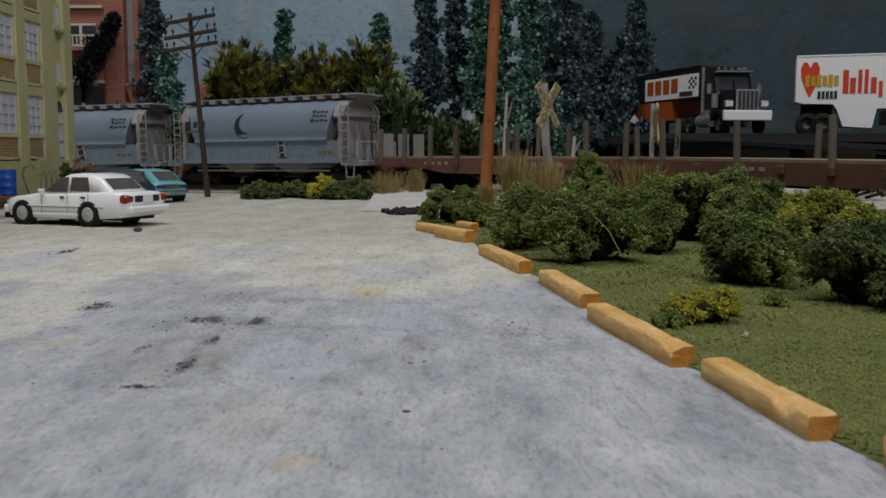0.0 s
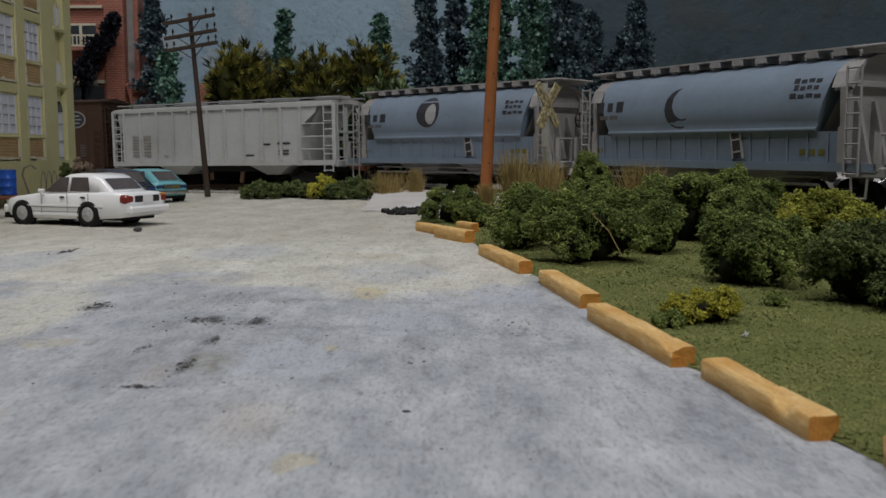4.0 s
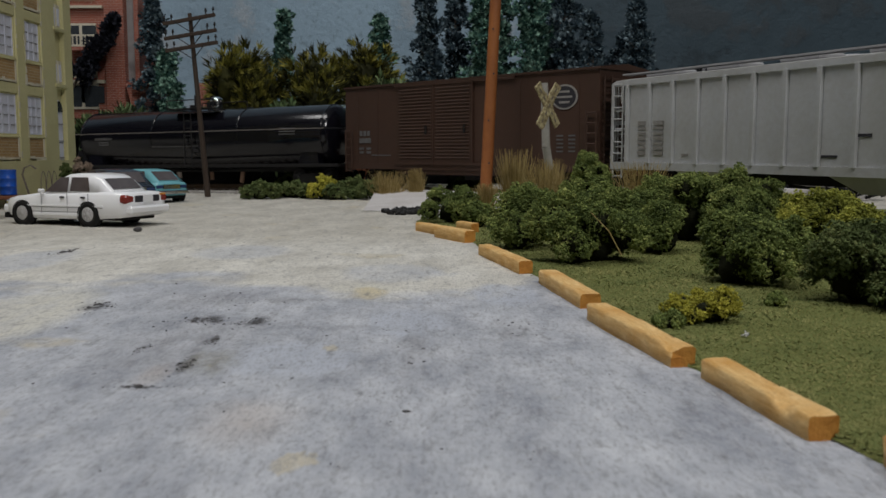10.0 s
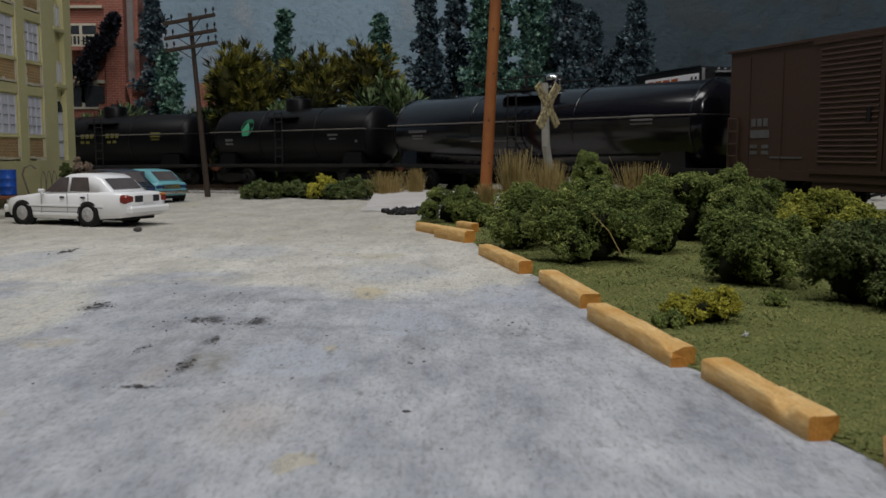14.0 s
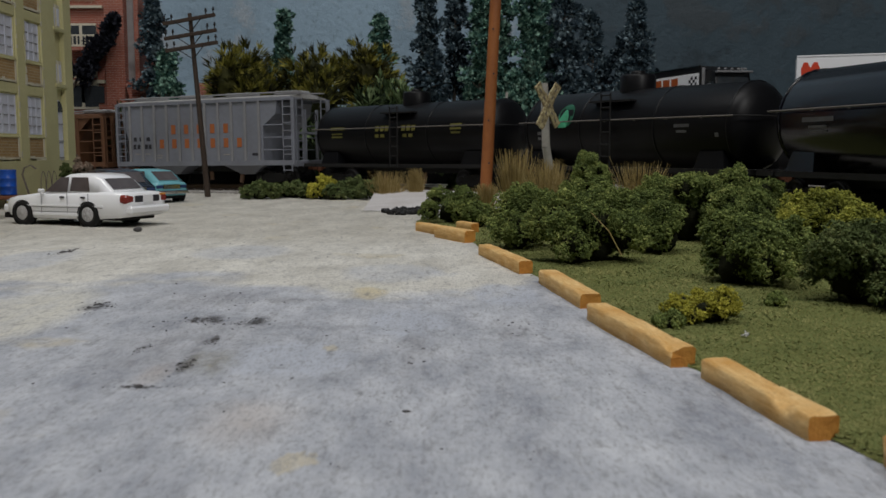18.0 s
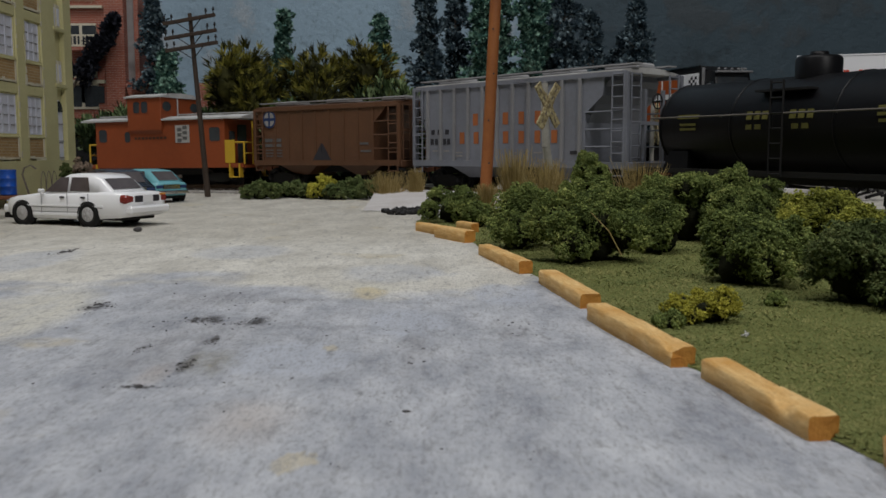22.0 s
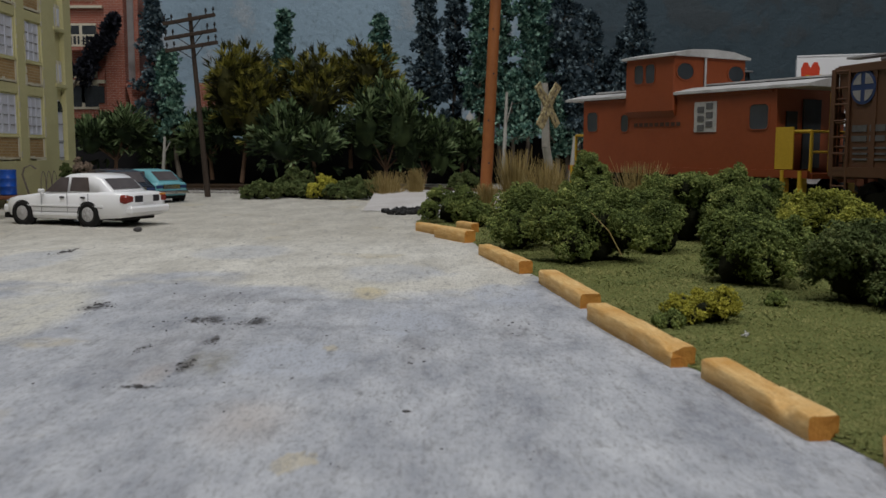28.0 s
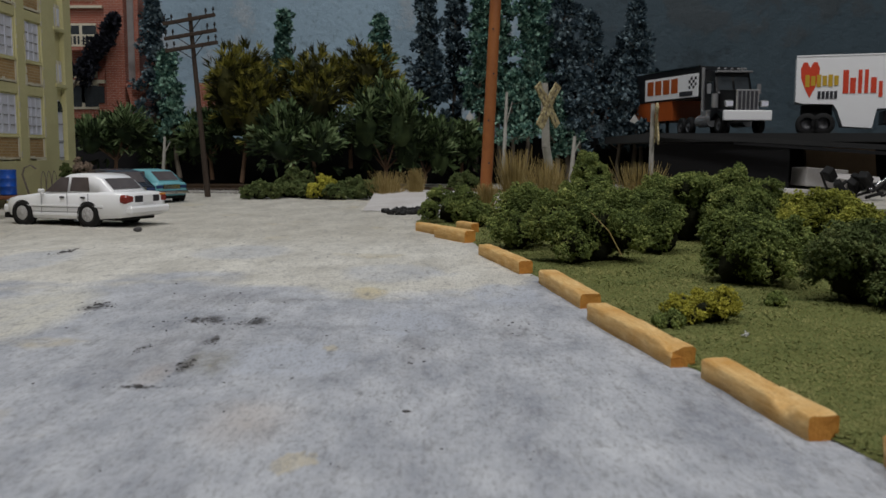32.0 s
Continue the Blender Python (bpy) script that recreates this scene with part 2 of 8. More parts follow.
def concrete(name):
    ma, nt, bs = nodes_of(name)
    co = nt.nodes.new("ShaderNodeTexCoord")
    sep = nt.nodes.new("ShaderNodeSeparateXYZ")
    nt.links.new(co.outputs["Object"], sep.inputs[0])
    wide = tex(nt, 0.13, 6, 0.62)
    mid = tex(nt, 1.1, 8, 0.72, drag=0.45)
    fine = tex(nt, 26.0, 4, 0.7, drag=0.35)
    grit = tex(nt, 9.0, 6, 0.8, drag=0.30)
    # cream coat farther out over a blue-grey one near the camera's end
    mr = nt.nodes.new("ShaderNodeMapRange")
    nt.links.new(sep.outputs["Y"], mr.inputs[0])
    mr.inputs[1].default_value, mr.inputs[2].default_value = 9.0 * K, 20.0 * K
    ma2 = nt.nodes.new("ShaderNodeMath")
    ma2.operation = "MULTIPLY_ADD"
    nt.links.new(wide.outputs["Fac"], ma2.inputs[0])
    ma2.inputs[1].default_value = 1.5
    nt.links.new(mr.outputs[0], ma2.inputs[2])
    sc = nt.nodes.new("ShaderNodeMath")
    sc.operation = "DIVIDE"
    nt.links.new(ma2.outputs[0], sc.inputs[0])
    sc.inputs[1].default_value = 4.0
    coat = ramp(nt, sc.outputs[0], [(1.20 / 4, (0, 0, 0)), (1.30 / 4, (1, 1, 1))])
    tone = ramp(nt, mid.outputs["Fac"], [(0.36, (0, 0, 0)), (0.64, (1, 1, 1))])
    grey = mix(nt, tone.outputs[0], (0.325, 0.345, 0.395), (0.612, 0.63, 0.672))
    cream = mix(nt, tone.outputs[0], (0.545, 0.525, 0.475), (0.775, 0.755, 0.695))
    col = mix(nt, coat.outputs[0], grey, cream)
    # duller beige beyond the cream band
    mr2 = nt.nodes.new("ShaderNodeMapRange")
    nt.links.new(sep.outputs["Y"], mr2.inputs[0])
    mr2.inputs[1].default_value, mr2.inputs[2].default_value = 20.5 * K, 23.5 * K
    mr2.inputs[4].default_value = 0.75
    col = mix(nt, mr2.outputs[0], col, mix(nt, tone.outputs[0], (0.44, 0.415, 0.36), (0.60, 0.57, 0.50)))
    # worn patches and spills at their places, edges broken up by noise
    warp = tex(nt, 1.3, 8, 0.72, drag=0.4)
    wv = nt.nodes.new("ShaderNodeVectorMath")
    wv.operation = "MULTIPLY_ADD"
    nt.links.new(warp.outputs["Color"], wv.inputs[0])
    wv.inputs[1].default_value = (0.7 * K, 1.3 * K, 0)
    nt.links.new(co.outputs["Object"], wv.inputs[2])
    patchy = ramp(nt, tex(nt, 3.2, 7, 0.72, drag=0.3).outputs["Fac"], [(0.38, (0.15,) * 3), (0.58, (1, 1, 1))])
    broken = ramp(nt, tex(nt, 7.5, 7, 0.75, drag=0.28).outputs["Fac"], [(0.36, (0.0,) * 3), (0.52, (1, 1, 1))])
    for kind, force, cx, cy, rx, ry in STAINS:
        mpn = nt.nodes.new("ShaderNodeMapping")
        mpn.vector_type = "TEXTURE"
        mpn.inputs["Location"].default_value = ((cx + 0.35) * K, (cy + 0.65) * K, 0)
        mpn.inputs["Scale"].default_value = (rx * (1.15 if kind == "dark" else 1.0) * K, ry * K, 1)
        nt.links.new(wv.outputs[0], mpn.inputs[0])
        ln = nt.nodes.new("ShaderNodeVectorMath")
        ln.operation = "LENGTH"
        nt.links.new(mpn.outputs[0], ln.inputs[0])
        soft = 0.25 if kind in ("shade", "tan", "olive", "dark") else 0.7
        edge = ramp(nt, ln.outputs["Value"], [(soft, (force,) * 3), (1.0, (0, 0, 0))])
        fac = mix(nt, 1.0 if kind in ("dark", "shade", "olive") else 0.45, edge.outputs[0], broken.outputs[0] if kind == "dark" else patchy.outputs[0], "MULTIPLY")
        col = mix(nt, fac, col, STAIN_COLOURS[kind])
    stain = tex(nt, 0.7, 10, 0.78, drag=0.4)
    col = mix(nt, ramp(nt, stain.outputs["Fac"], [(0.60, (0, 0, 0)), (0.70, (0.3,) * 3), (0.78, (0.7,) * 3)]).outputs[0], col, (0.13, 0.125, 0.12))
    yel = tex(nt, 0.36, 5, 0.6)
    col = mix(nt, ramp(nt, yel.outputs["Fac"], [(0.62, (0, 0, 0)), (0.72, (0.6,) * 3)]).outputs[0], col, (0.56, 0.46, 0.24))
    col = mix(nt, ramp(nt, grit.outputs["Fac"], [(0.33, (0.5,) * 3), (0.46, (0, 0, 0))]).outputs[0], col, (0.24, 0.24, 0.25))
    blot = tex(nt, 6.5, 6, 0.72, drag=0.28)
    col = mix(nt, ramp(nt, blot.outputs["Fac"], [(0.32, (0.6,) * 3), (0.46, (0, 0, 0))]).outputs[0], col, (0.20, 0.20, 0.21))
    col = mix(nt, ramp(nt, fine.outputs["Fac"], [(0.32, (0.5,) * 3), (0.50, (0, 0, 0))]).outputs[0], col, (0.17, 0.17, 0.18))
    col = mix(nt, ramp(nt, fine.outputs["Fac"], [(0.62, (0, 0, 0)), (0.75, (0.4,) * 3)]).outputs[0], col, (0.80, 0.80, 0.78))
    nt.links.new(col, bs.inputs["Base Color"])
    bs.inputs["Roughness"].default_value = 0.85
    bs.inputs["Specular IOR Level"].default_value = 0.3
    bump(nt, bs, grit.outputs["Fac"], 0.05, 0.6)
    return ma


def brick(name, a, b, mortar, w=0.24, h=0.075):
    ma, nt, bs = nodes_of(name)
    co = nt.nodes.new("ShaderNodeTexCoord")
    sep, cmb, ad = nt.nodes.new("ShaderNodeSeparateXYZ"), nt.nodes.new("ShaderNodeCombineXYZ"), nt.nodes.new("ShaderNodeMath")
    nt.links.new(co.outputs["Object"], sep.inputs[0])
    nt.links.new(sep.outputs[0], ad.inputs[0])
    nt.links.new(sep.outputs[1], ad.inputs[1])
    nt.links.new(ad.outputs[0], cmb.inputs[0])
    nt.links.new(sep.outputs[2], cmb.inputs[1])
    t = nt.nodes.new("ShaderNodeTexBrick")
    nt.links.new(cmb.outputs[0], t.inputs[0])
    t.inputs["Color1"].default_value, t.inputs["Color2"].default_value, t.inputs["Mortar"].default_value = (*a, 1), (*b, 1), (*mortar, 1)
    t.inputs["Scale"].default_value = 1 / K
    t.inputs["Mortar Size"].default_value = 0.012
    t.inputs["Brick Width"].default_value, t.inputs["Row Height"].default_value = w, h
    n = tex(nt, 1.2, 4)
    col = mix(nt, ramp(nt, n.outputs["Fac"], [(0.4, (0, 0, 0)), (0.8, (0.5,) * 3)]).outputs[0], t.outputs[0], tuple(c * 0.45 for c in a))
    nt.links.new(col, bs.inputs["Base Color"])
    bs.inputs["Roughness"].default_value = 0.85
    bump(nt, bs, t.outputs["Fac"], -0.02, 0.5)
    return ma


def peeling(name, base, lift=0.24):
    """Old pale blue wall paint over plaster, scuffed."""
    ma, nt, bs = nodes_of(name)
    a, b, c = tex(nt, 0.09, 6, 0.6), tex(nt, 0.22, 9, 0.68), tex(nt, 1.6, 6)
    co = nt.nodes.new("ShaderNodeTexCoord")
    mp = nt.nodes.new("ShaderNodeMapping")
    mp.inputs["Scale"].default_value = (1, 1, 0.25)
    nt.links.new(co.outputs["Object"], mp.inputs[0])
    nt.links.new(mp.outputs[0], a.inputs["Vector"])
    col = mix(nt, ramp(nt, a.outputs["Fac"], [(0.35, (0, 0, 0)), (0.65, (1, 1, 1))]).outputs[0], base, tuple(min(1, q * 1.35) for q in base))
    col = mix(nt, ramp(nt, b.outputs["Fac"], [(0.53, (0, 0, 0)), (0.60, (0.85,) * 3)]).outputs[0], col, tuple(0.6 * q + lift for q in base))
    col = mix(nt, ramp(nt, b.outputs["Fac"], [(0.36, (0.6,) * 3), (0.41, (0, 0, 0))]).outputs[0], col, tuple(q * 0.55 for q in base))
    col = mix(nt, ramp(nt, c.outputs["Fac"], [(0.30, (0.35,) * 3), (0.45, (0, 0, 0))]).outputs[0], col, tuple(q * 0.6 for q in base))
    nt.links.new(col, bs.inputs["Base Color"])
    bs.inputs["Roughness"].default_value = 0.7
    bump(nt, bs, b.outputs["Fac"], 0.5, 0.8)
    return ma


def clear_pane(name, tint=(0.03, 0.035, 0.04)):
    ma, nt, bs = nodes_of(name)
    n = tex(nt, 2.0, 2)
    nt.links.new(mix(nt, n.outputs["Fac"], tint, tuple(c * 2.2 for c in tint)), bs.inputs["Base Color"])
    bs.inputs["Roughness"].default_value = 0.12
    return ma


MAT = {
    "lot": concrete("weathered_plaster_lot"),
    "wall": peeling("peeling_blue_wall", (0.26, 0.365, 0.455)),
    # darker copy of the wall paint; the dim right side is in its colour
    "wall_shaded": peeling("shaded_blue_wall", (0.045, 0.072, 0.092), 0.035),
    "turf": paint("turf_ground", (0.190, 0.190, 0.068), 0.95, dirt=0.95, grime=(0.46, 0.62, 0.50), scale=0.9, grain=26, depth=0.03, spec=0.1, speck=0.5),
    "dirt": paint("dark_dirt", (0.024, 0.021, 0.018), 0.95, dirt=0.7, scale=0.5, grain=7, depth=0.06, spec=0.1),
    "ballast": paint("ballast_grey", (0.34, 0.33, 0.315), 0.9, dirt=0.6, scale=2, grain=10, depth=0.08, spec=0.2),
    "tie": paint("tie_brown", (0.055, 0.04, 0.03), 0.8, dirt=0.6),
    "rail": paint("rusty_rail", (0.16, 0.11, 0.08), 0.45, 0.7, dirt=0.5),
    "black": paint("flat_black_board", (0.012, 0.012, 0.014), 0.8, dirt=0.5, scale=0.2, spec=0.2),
    "balsa_end": paint("end_grain_wood", (0.64, 0.30, 0.065), 0.8, grime=(0.7, 0.5, 0.4), dirt=0.6, scale=6, grain=22, depth=0.03, spec=0.2),
    "balsa": bare_wood("bare_wood_strip"),
    "pole_brown": paint("dark_pole", (0.052, 0.034, 0.024), 0.8, dirt=0.5, scale=2),
    "pole_orange": paint("stained_pole", (0.36, 0.125, 0.032), 0.6, grime=(0.5, 0.4, 0.4), dirt=0.6, scale=1.2, grain=9),
    "gray_pole": paint("bleached_post", (0.46, 0.45, 0.42), 0.8, dirt=0.6, scale=2.5),
    "buck": paint("worn_crossbuck", (0.68, 0.60, 0.35), 0.8, grime=(0.22, 0.17, 0.12), dirt=0.95, scale=4.5, grain=11, speck=0.9),
    "olive": paint("olive_yellow_paint", (0.60, 0.56, 0.31), 0.7, dirt=0.3, grime=(0.6, 0.6, 0.5), scale=0.7, spec=0.3),
    "mortar": paint("cream_trim", (0.66, 0.62, 0.50), 0.8, dirt=0.4),
    "tanbrick": brick("tan_brick", (0.46, 0.29, 0.12), (0.37, 0.22, 0.09), (0.50, 0.41, 0.26), 0.3, 0.11),
    "redbrick": brick("red_brick", (0.40, 0.13, 0.085), (0.32, 0.10, 0.07), (0.50, 0.36, 0.30), 0.42, 0.16),
    "shade": paint("frosted_window", (0.74, 0.76, 0.88), 0.5, dirt=0.25, scale=1.5),
    "muntin": paint("window_muntin", (0.36, 0.36, 0.40), 0.6, dirt=0.3),
    "dark": clear_pane("dark_glass"),
    "white_gloss": paint("white_gloss_paint", (0.93, 0.94, 0.97), 0.16, dirt=0.03, scale=0.8, grain=3, depth=0.0, speck=0.02),
    "teal_gloss": paint("turquoise_gloss_paint", (0.20, 0.52, 0.60), 0.22, dirt=0.12, scale=0.8, grain=3, depth=0.0),
    "navy_gloss": paint("dark_blue_gloss_paint", (0.03, 0.04, 0.06), 0.2, dirt=0.1, grain=3, depth=0.0),
    "chrome": paint("bright_chrome", (0.75, 0.76, 0.78), 0.15, 1.0, dirt=0.1, depth=0.0),
    "hubcap": paint("dull_hubcap", (0.58, 0.58, 0.60), 0.4, 0.2, dirt=0.3, depth=0.0),
    "rim_grey": paint("dull_wheel_rim", (0.10, 0.10, 0.11), 0.45, 0.2, dirt=0.4, depth=0.0),
    "rubber": paint("black_rubber", (0.013, 0.013, 0.014), 0.75, dirt=0.3, spec=0.3),
    "redlens": paint("red_lens", (0.26, 0.030, 0.022), 0.25, dirt=0.4, depth=0.0),
    "amber": paint("amber_lens", (0.65, 0.28, 0.06), 0.25, dirt=0.1, depth=0.0),
    "blue_drum": paint("blue_plastic", (0.01, 0.09, 0.50), 0.4, dirt=0.2),
    "rust": paint("rusty_iron", (0.22, 0.08, 0.04), 0.85, dirt=0.6),
    "iron": paint("dark_iron", (0.016, 0.0155, 0.016), 0.6, 0.0, dirt=0.4, spec=0.3),
    "hop_blue": paint("faded_blue_grey", (0.205, 0.262, 0.345), 0.5, grime=(0.62, 0.58, 0.52), dirt=0.5, scale=0.5, grain=5, depth=0.008),
    "hop_trim": paint("grimy_grey", (0.36, 0.35, 0.355), 0.65, grime=(0.5, 0.45, 0.4), dirt=0.6),
    "hop_white": paint("dusty_off_white", (0.53, 0.545, 0.565), 0.6, grime=(0.6, 0.55, 0.45), dirt=0.45, scale=0.5, grain=6),
    "box_brown": paint("freight_brown", (0.062, 0.029, 0.018), 0.6, grime=(0.55, 0.6, 0.6), dirt=0.45, scale=0.5, grain=6),
    "tank_black": paint("tank_black", (0.005, 0.005, 0.008), 0.16, spec=0.5, grime=(1.4, 1.35, 1.3), dirt=0.5, scale=0.5, grain=6, depth=0.004),
    "tank_dull": paint("tank_dull_black", (0.004, 0.004, 0.005), 0.42, spec=0.2, grime=(1.5, 1.45, 1.4), dirt=0.6, scale=0.5, grain=6, depth=0.006),
    "up_grey": paint("covered_hopper_grey", (0.225, 0.240, 0.285), 0.55, grime=(0.6, 0.55, 0.5), dirt=0.5, scale=0.6, grain=6),
    "sf_brown": paint("mineral_brown", (0.132, 0.060, 0.029), 0.55, grime=(0.5, 0.48, 0.45), dirt=0.45, scale=0.6, grain=6),
    "caboose": paint("caboose_orange_red", (0.29, 0.064, 0.017), 0.55, grime=(0.6, 0.55, 0.5), dirt=0.35, scale=0.7, grain=6),
    "roof_grey": paint("dusty_roof", (0.36, 0.36, 0.37), 0.75, grime=(0.5, 0.5, 0.5), dirt=0.6),
    "roof_pale": paint("pale_dusty_roof", (0.56, 0.56, 0.56), 0.8, grime=(0.45, 0.42, 0.4), dirt=0.7, scale=1.5),
    "up_rib": paint("pale_rib", (0.285, 0.288, 0.305), 0.6, grime=(0.6, 0.55, 0.5), dirt=0.5),
    "yellow": paint("safety_yellow", (0.62, 0.40, 0.03), 0.5, dirt=0.25),
    "flat_brown": paint("flatcar_brown", (0.15, 0.065, 0.04), 0.65, grime=(0.6, 0.6, 0.6), dirt=0.5),
    "deck_wood": paint("deck_boards", (0.30, 0.23, 0.17), 0.85, dirt=0.6, scale=2),
    "stake": paint("stake_wood", (0.13, 0.105, 0.085), 0.8, dirt=0.5, scale=3, vary=0.25),
    "decal_white": paint("white_lettering", (0.50, 0.50, 0.49), 0.6, dirt=0.5, scale=4),
    "decal_grey": paint("faded_lettering", (0.33, 0.32, 0.31), 0.6, dirt=0.5, scale=4),
    "decal_faint": paint("worn_lettering", (0.13, 0.13, 0.135), 0.6, dirt=0.6, scale=5),
    "decal_dark": paint("dark_lettering", (0.03, 0.03, 0.04), 0.6, dirt=0.3),
    "decal_orange": paint("orange_lettering", (0.42, 0.13, 0.04), 0.6, dirt=0.5, grime=(0.7, 0.7, 0.7), scale=3),
    "decal_green": paint("green_emblem", (0.012, 0.13, 0.068), 0.5, dirt=0.8, scale=5),
    "decal_mint": paint("mint_green_emblem", (0.07, 0.40, 0.22), 0.5, dirt=0.7, scale=5),
    # paler than the other ironwork: the rail's highlight is in its colour
    "rail_highlight": paint("highlit_hand_rail", (0.15, 0.135, 0.12), 0.6, dirt=0.5, scale=2),
    "decal_yellow": paint("yellow_lettering", (0.16, 0.15, 0.03), 0.6, dirt=0.5, scale=4),
    "decal_red": paint("red_emblem", (0.70, 0.06, 0.02), 0.5, dirt=0.15),
    "decal_blue": paint("blue_emblem", (0.02, 0.045, 0.14), 0.5, dirt=0.2),
    "truck_black": paint("truck_black", (0.012, 0.012, 0.014), 0.3, dirt=0.2),
    "truck_orange": paint("truck_orange", (0.45, 0.10, 0.02), 0.4, dirt=0.2),
    "road_dark": paint("dark_road", (0.016, 0.017, 0.019), 0.85, dirt=0.5, scale=0.5),
    "foam": paint("white_foam_board", (0.62, 0.60, 0.60), 0.9, dirt=0.4, scale=0.8),
    "raw_wood": paint("raw_benchwork_wood", (0.20, 0.14, 0.09), 0.8, dirt=0.5, scale=0.8),
    "core_shade": paint("bush_core_shade", (0.020, 0.022, 0.012), 0.95, dirt=0.6, scale=4, grain=20, depth=0.05, spec=0.1),
    "bark": paint("grey_bark", (0.20, 0.17, 0.14), 0.9, dirt=0.6, scale=4),
    "bark_red": paint("brown_bark", (0.13, 0.075, 0.045), 0.9, dirt=0.6, scale=4),
    "straw": leafy("dry_straw", (0.22, 0.16, 0.055), (0.40, 0.295, 0.11), (0.58, 0.46, 0.22)),
    "crumb": paint("tar_crumb", (0.065, 0.063, 0.066), 0.8, dirt=0.5, grime=(1.8, 1.7, 1.6), scale=3),
    "car_glass": clear_pane("smoky_car_glass", (0.055, 0.045, 0.045)),
    "bush": leafy("foam_bush_green", (0.040, 0.064, 0.019), (0.180, 0.230, 0.062), (0.46, 0.49, 0.155), chance=0.36, grain=1.5),
    "bush_dark": leafy("foam_bush_dark_green", (0.045, 0.068, 0.022), (0.105, 0.138, 0.045), (0.21, 0.23, 0.085), chance=0.35, grain=2.6),
    "bush_mixed": leafy("foam_bush_olive_green", (0.10, 0.125, 0.026), (0.34, 0.35, 0.058), (0.58, 0.54, 0.11), chance=0.36, grain=1.2),
    "bush_yellow": leafy("foam_bush_yellow_green", (0.20, 0.205, 0.030), (0.44, 0.41, 0.054), (0.60, 0.54, 0.10), chance=0.38, grain=2.0),
    "shrub_tan": leafy("dried_tan_shrub", (0.10, 0.07, 0.05), (0.26, 0.19, 0.14), (0.45, 0.36, 0.29)),
    "bright_trim": paint("bright_plated_trim", (0.60, 0.61, 0.64), 0.22, 0.65, dirt=0.45, scale=2.5, depth=0.0),
    "grit": leafy("lot_grit", (0.22, 0.22, 0.23), (0.45, 0.46, 0.49), (0.70, 0.70, 0.69)),
    "grass": leafy("turf_flock", (0.095, 0.130, 0.040), (0.190, 0.206, 0.068), (0.31, 0.285, 0.11), chance=0.40, grain=0.9),
    "fir": leafy("blue_green_foliage", (0.010, 0.034, 0.030), (0.060, 0.145, 0.118), (0.30, 0.48, 0.38)),
    "fir_dark": leafy("dark_slate_foliage", (0.012, 0.024, 0.034), (0.050, 0.084, 0.108), (0.20, 0.27, 0.30)),
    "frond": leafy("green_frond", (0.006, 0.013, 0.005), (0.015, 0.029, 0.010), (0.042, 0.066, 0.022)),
    # blackened foliage for the leaning tree, which stands in shade; shade is in the colour
    "fir_black": leafy("shaded_blackish_foliage", (0.006, 0.007, 0.012), (0.014, 0.015, 0.024), (0.04, 0.044, 0.06)),
    # paler copies of the frond colours, for leaves that catch the top light
    "frond_lit": leafy("pale_green_frond", (0.040, 0.075, 0.028), (0.125, 0.190, 0.076), (0.28, 0.36, 0.18)),
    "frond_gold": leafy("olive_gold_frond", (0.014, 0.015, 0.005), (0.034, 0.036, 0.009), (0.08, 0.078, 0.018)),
    "frond_gold_lit": leafy("gold_frond_lit", (0.085, 0.095, 0.018), (0.19, 0.185, 0.032), (0.36, 0.32, 0.065)),
"ceiling": paint("ceiling_white", (0.6, 0.6, 0.58), 0.9, dirt=0.2, scale=0.1),
    "room_wall": paint("room_wall_paint", (0.06, 0.064, 0.07), 0.85, dirt=0.3, scale=0.1),
}

# ---- the track: a curve of constant radius, straight before and after ----
CX, CY, RC, RN = -32.63, 5.65, 47.73, 46.18
TH0, TH1, TH2 = -0.121, 0.06, 1.62
RUN = [(0, 5.72), (1, 5.84), (2, 6.00), (2.75, 6.73), (3.5, 6.21), (4.5, 6.00), (5.5, 4.46), (6.2, 4.03), (7, 5.05), (8, 4.91), (9.5, 5.01), (11, 5.08), (12.5, 5.01), (14, 4.80), (16, 4.72), (18, 4.60), (20, 4.74), (22, 4.74), (23.4, 5.25), (24.6, 4.98), (25.5, 4.61), (27, 4.83), (28.5, 5.23), (30, 4.93), (32, 5.48)]


def rail_height(s):
    s = min(max(s, 8.0), 62.0)
    return CAM_H - 2.15 + 0.8045 * s / 30 - 0.2627 * (s / 30) ** 2


def on_track(s):
    th = TH0 + s / RN
    t = min(max(th, TH1), TH2)
    x, y = CX + RC * math.sin(t), CY + RC * math.cos(t)
    d = (th - t) * RC
    return Vector((x + d * math.cos(t), y - d * math.sin(t), rail_height(s)))


def travelled(t):
    """How far the train has gone at t seconds."""
    d = 4.51
    for (ta, va), (tb, vb) in zip(RUN, RUN[1:]):
        if t <= ta:
            break
        e = min(t, tb)
        ve = va + (vb - va) * (e - ta) / (tb - ta)
        d += (va + ve) / 2 * (e - ta)
    return d


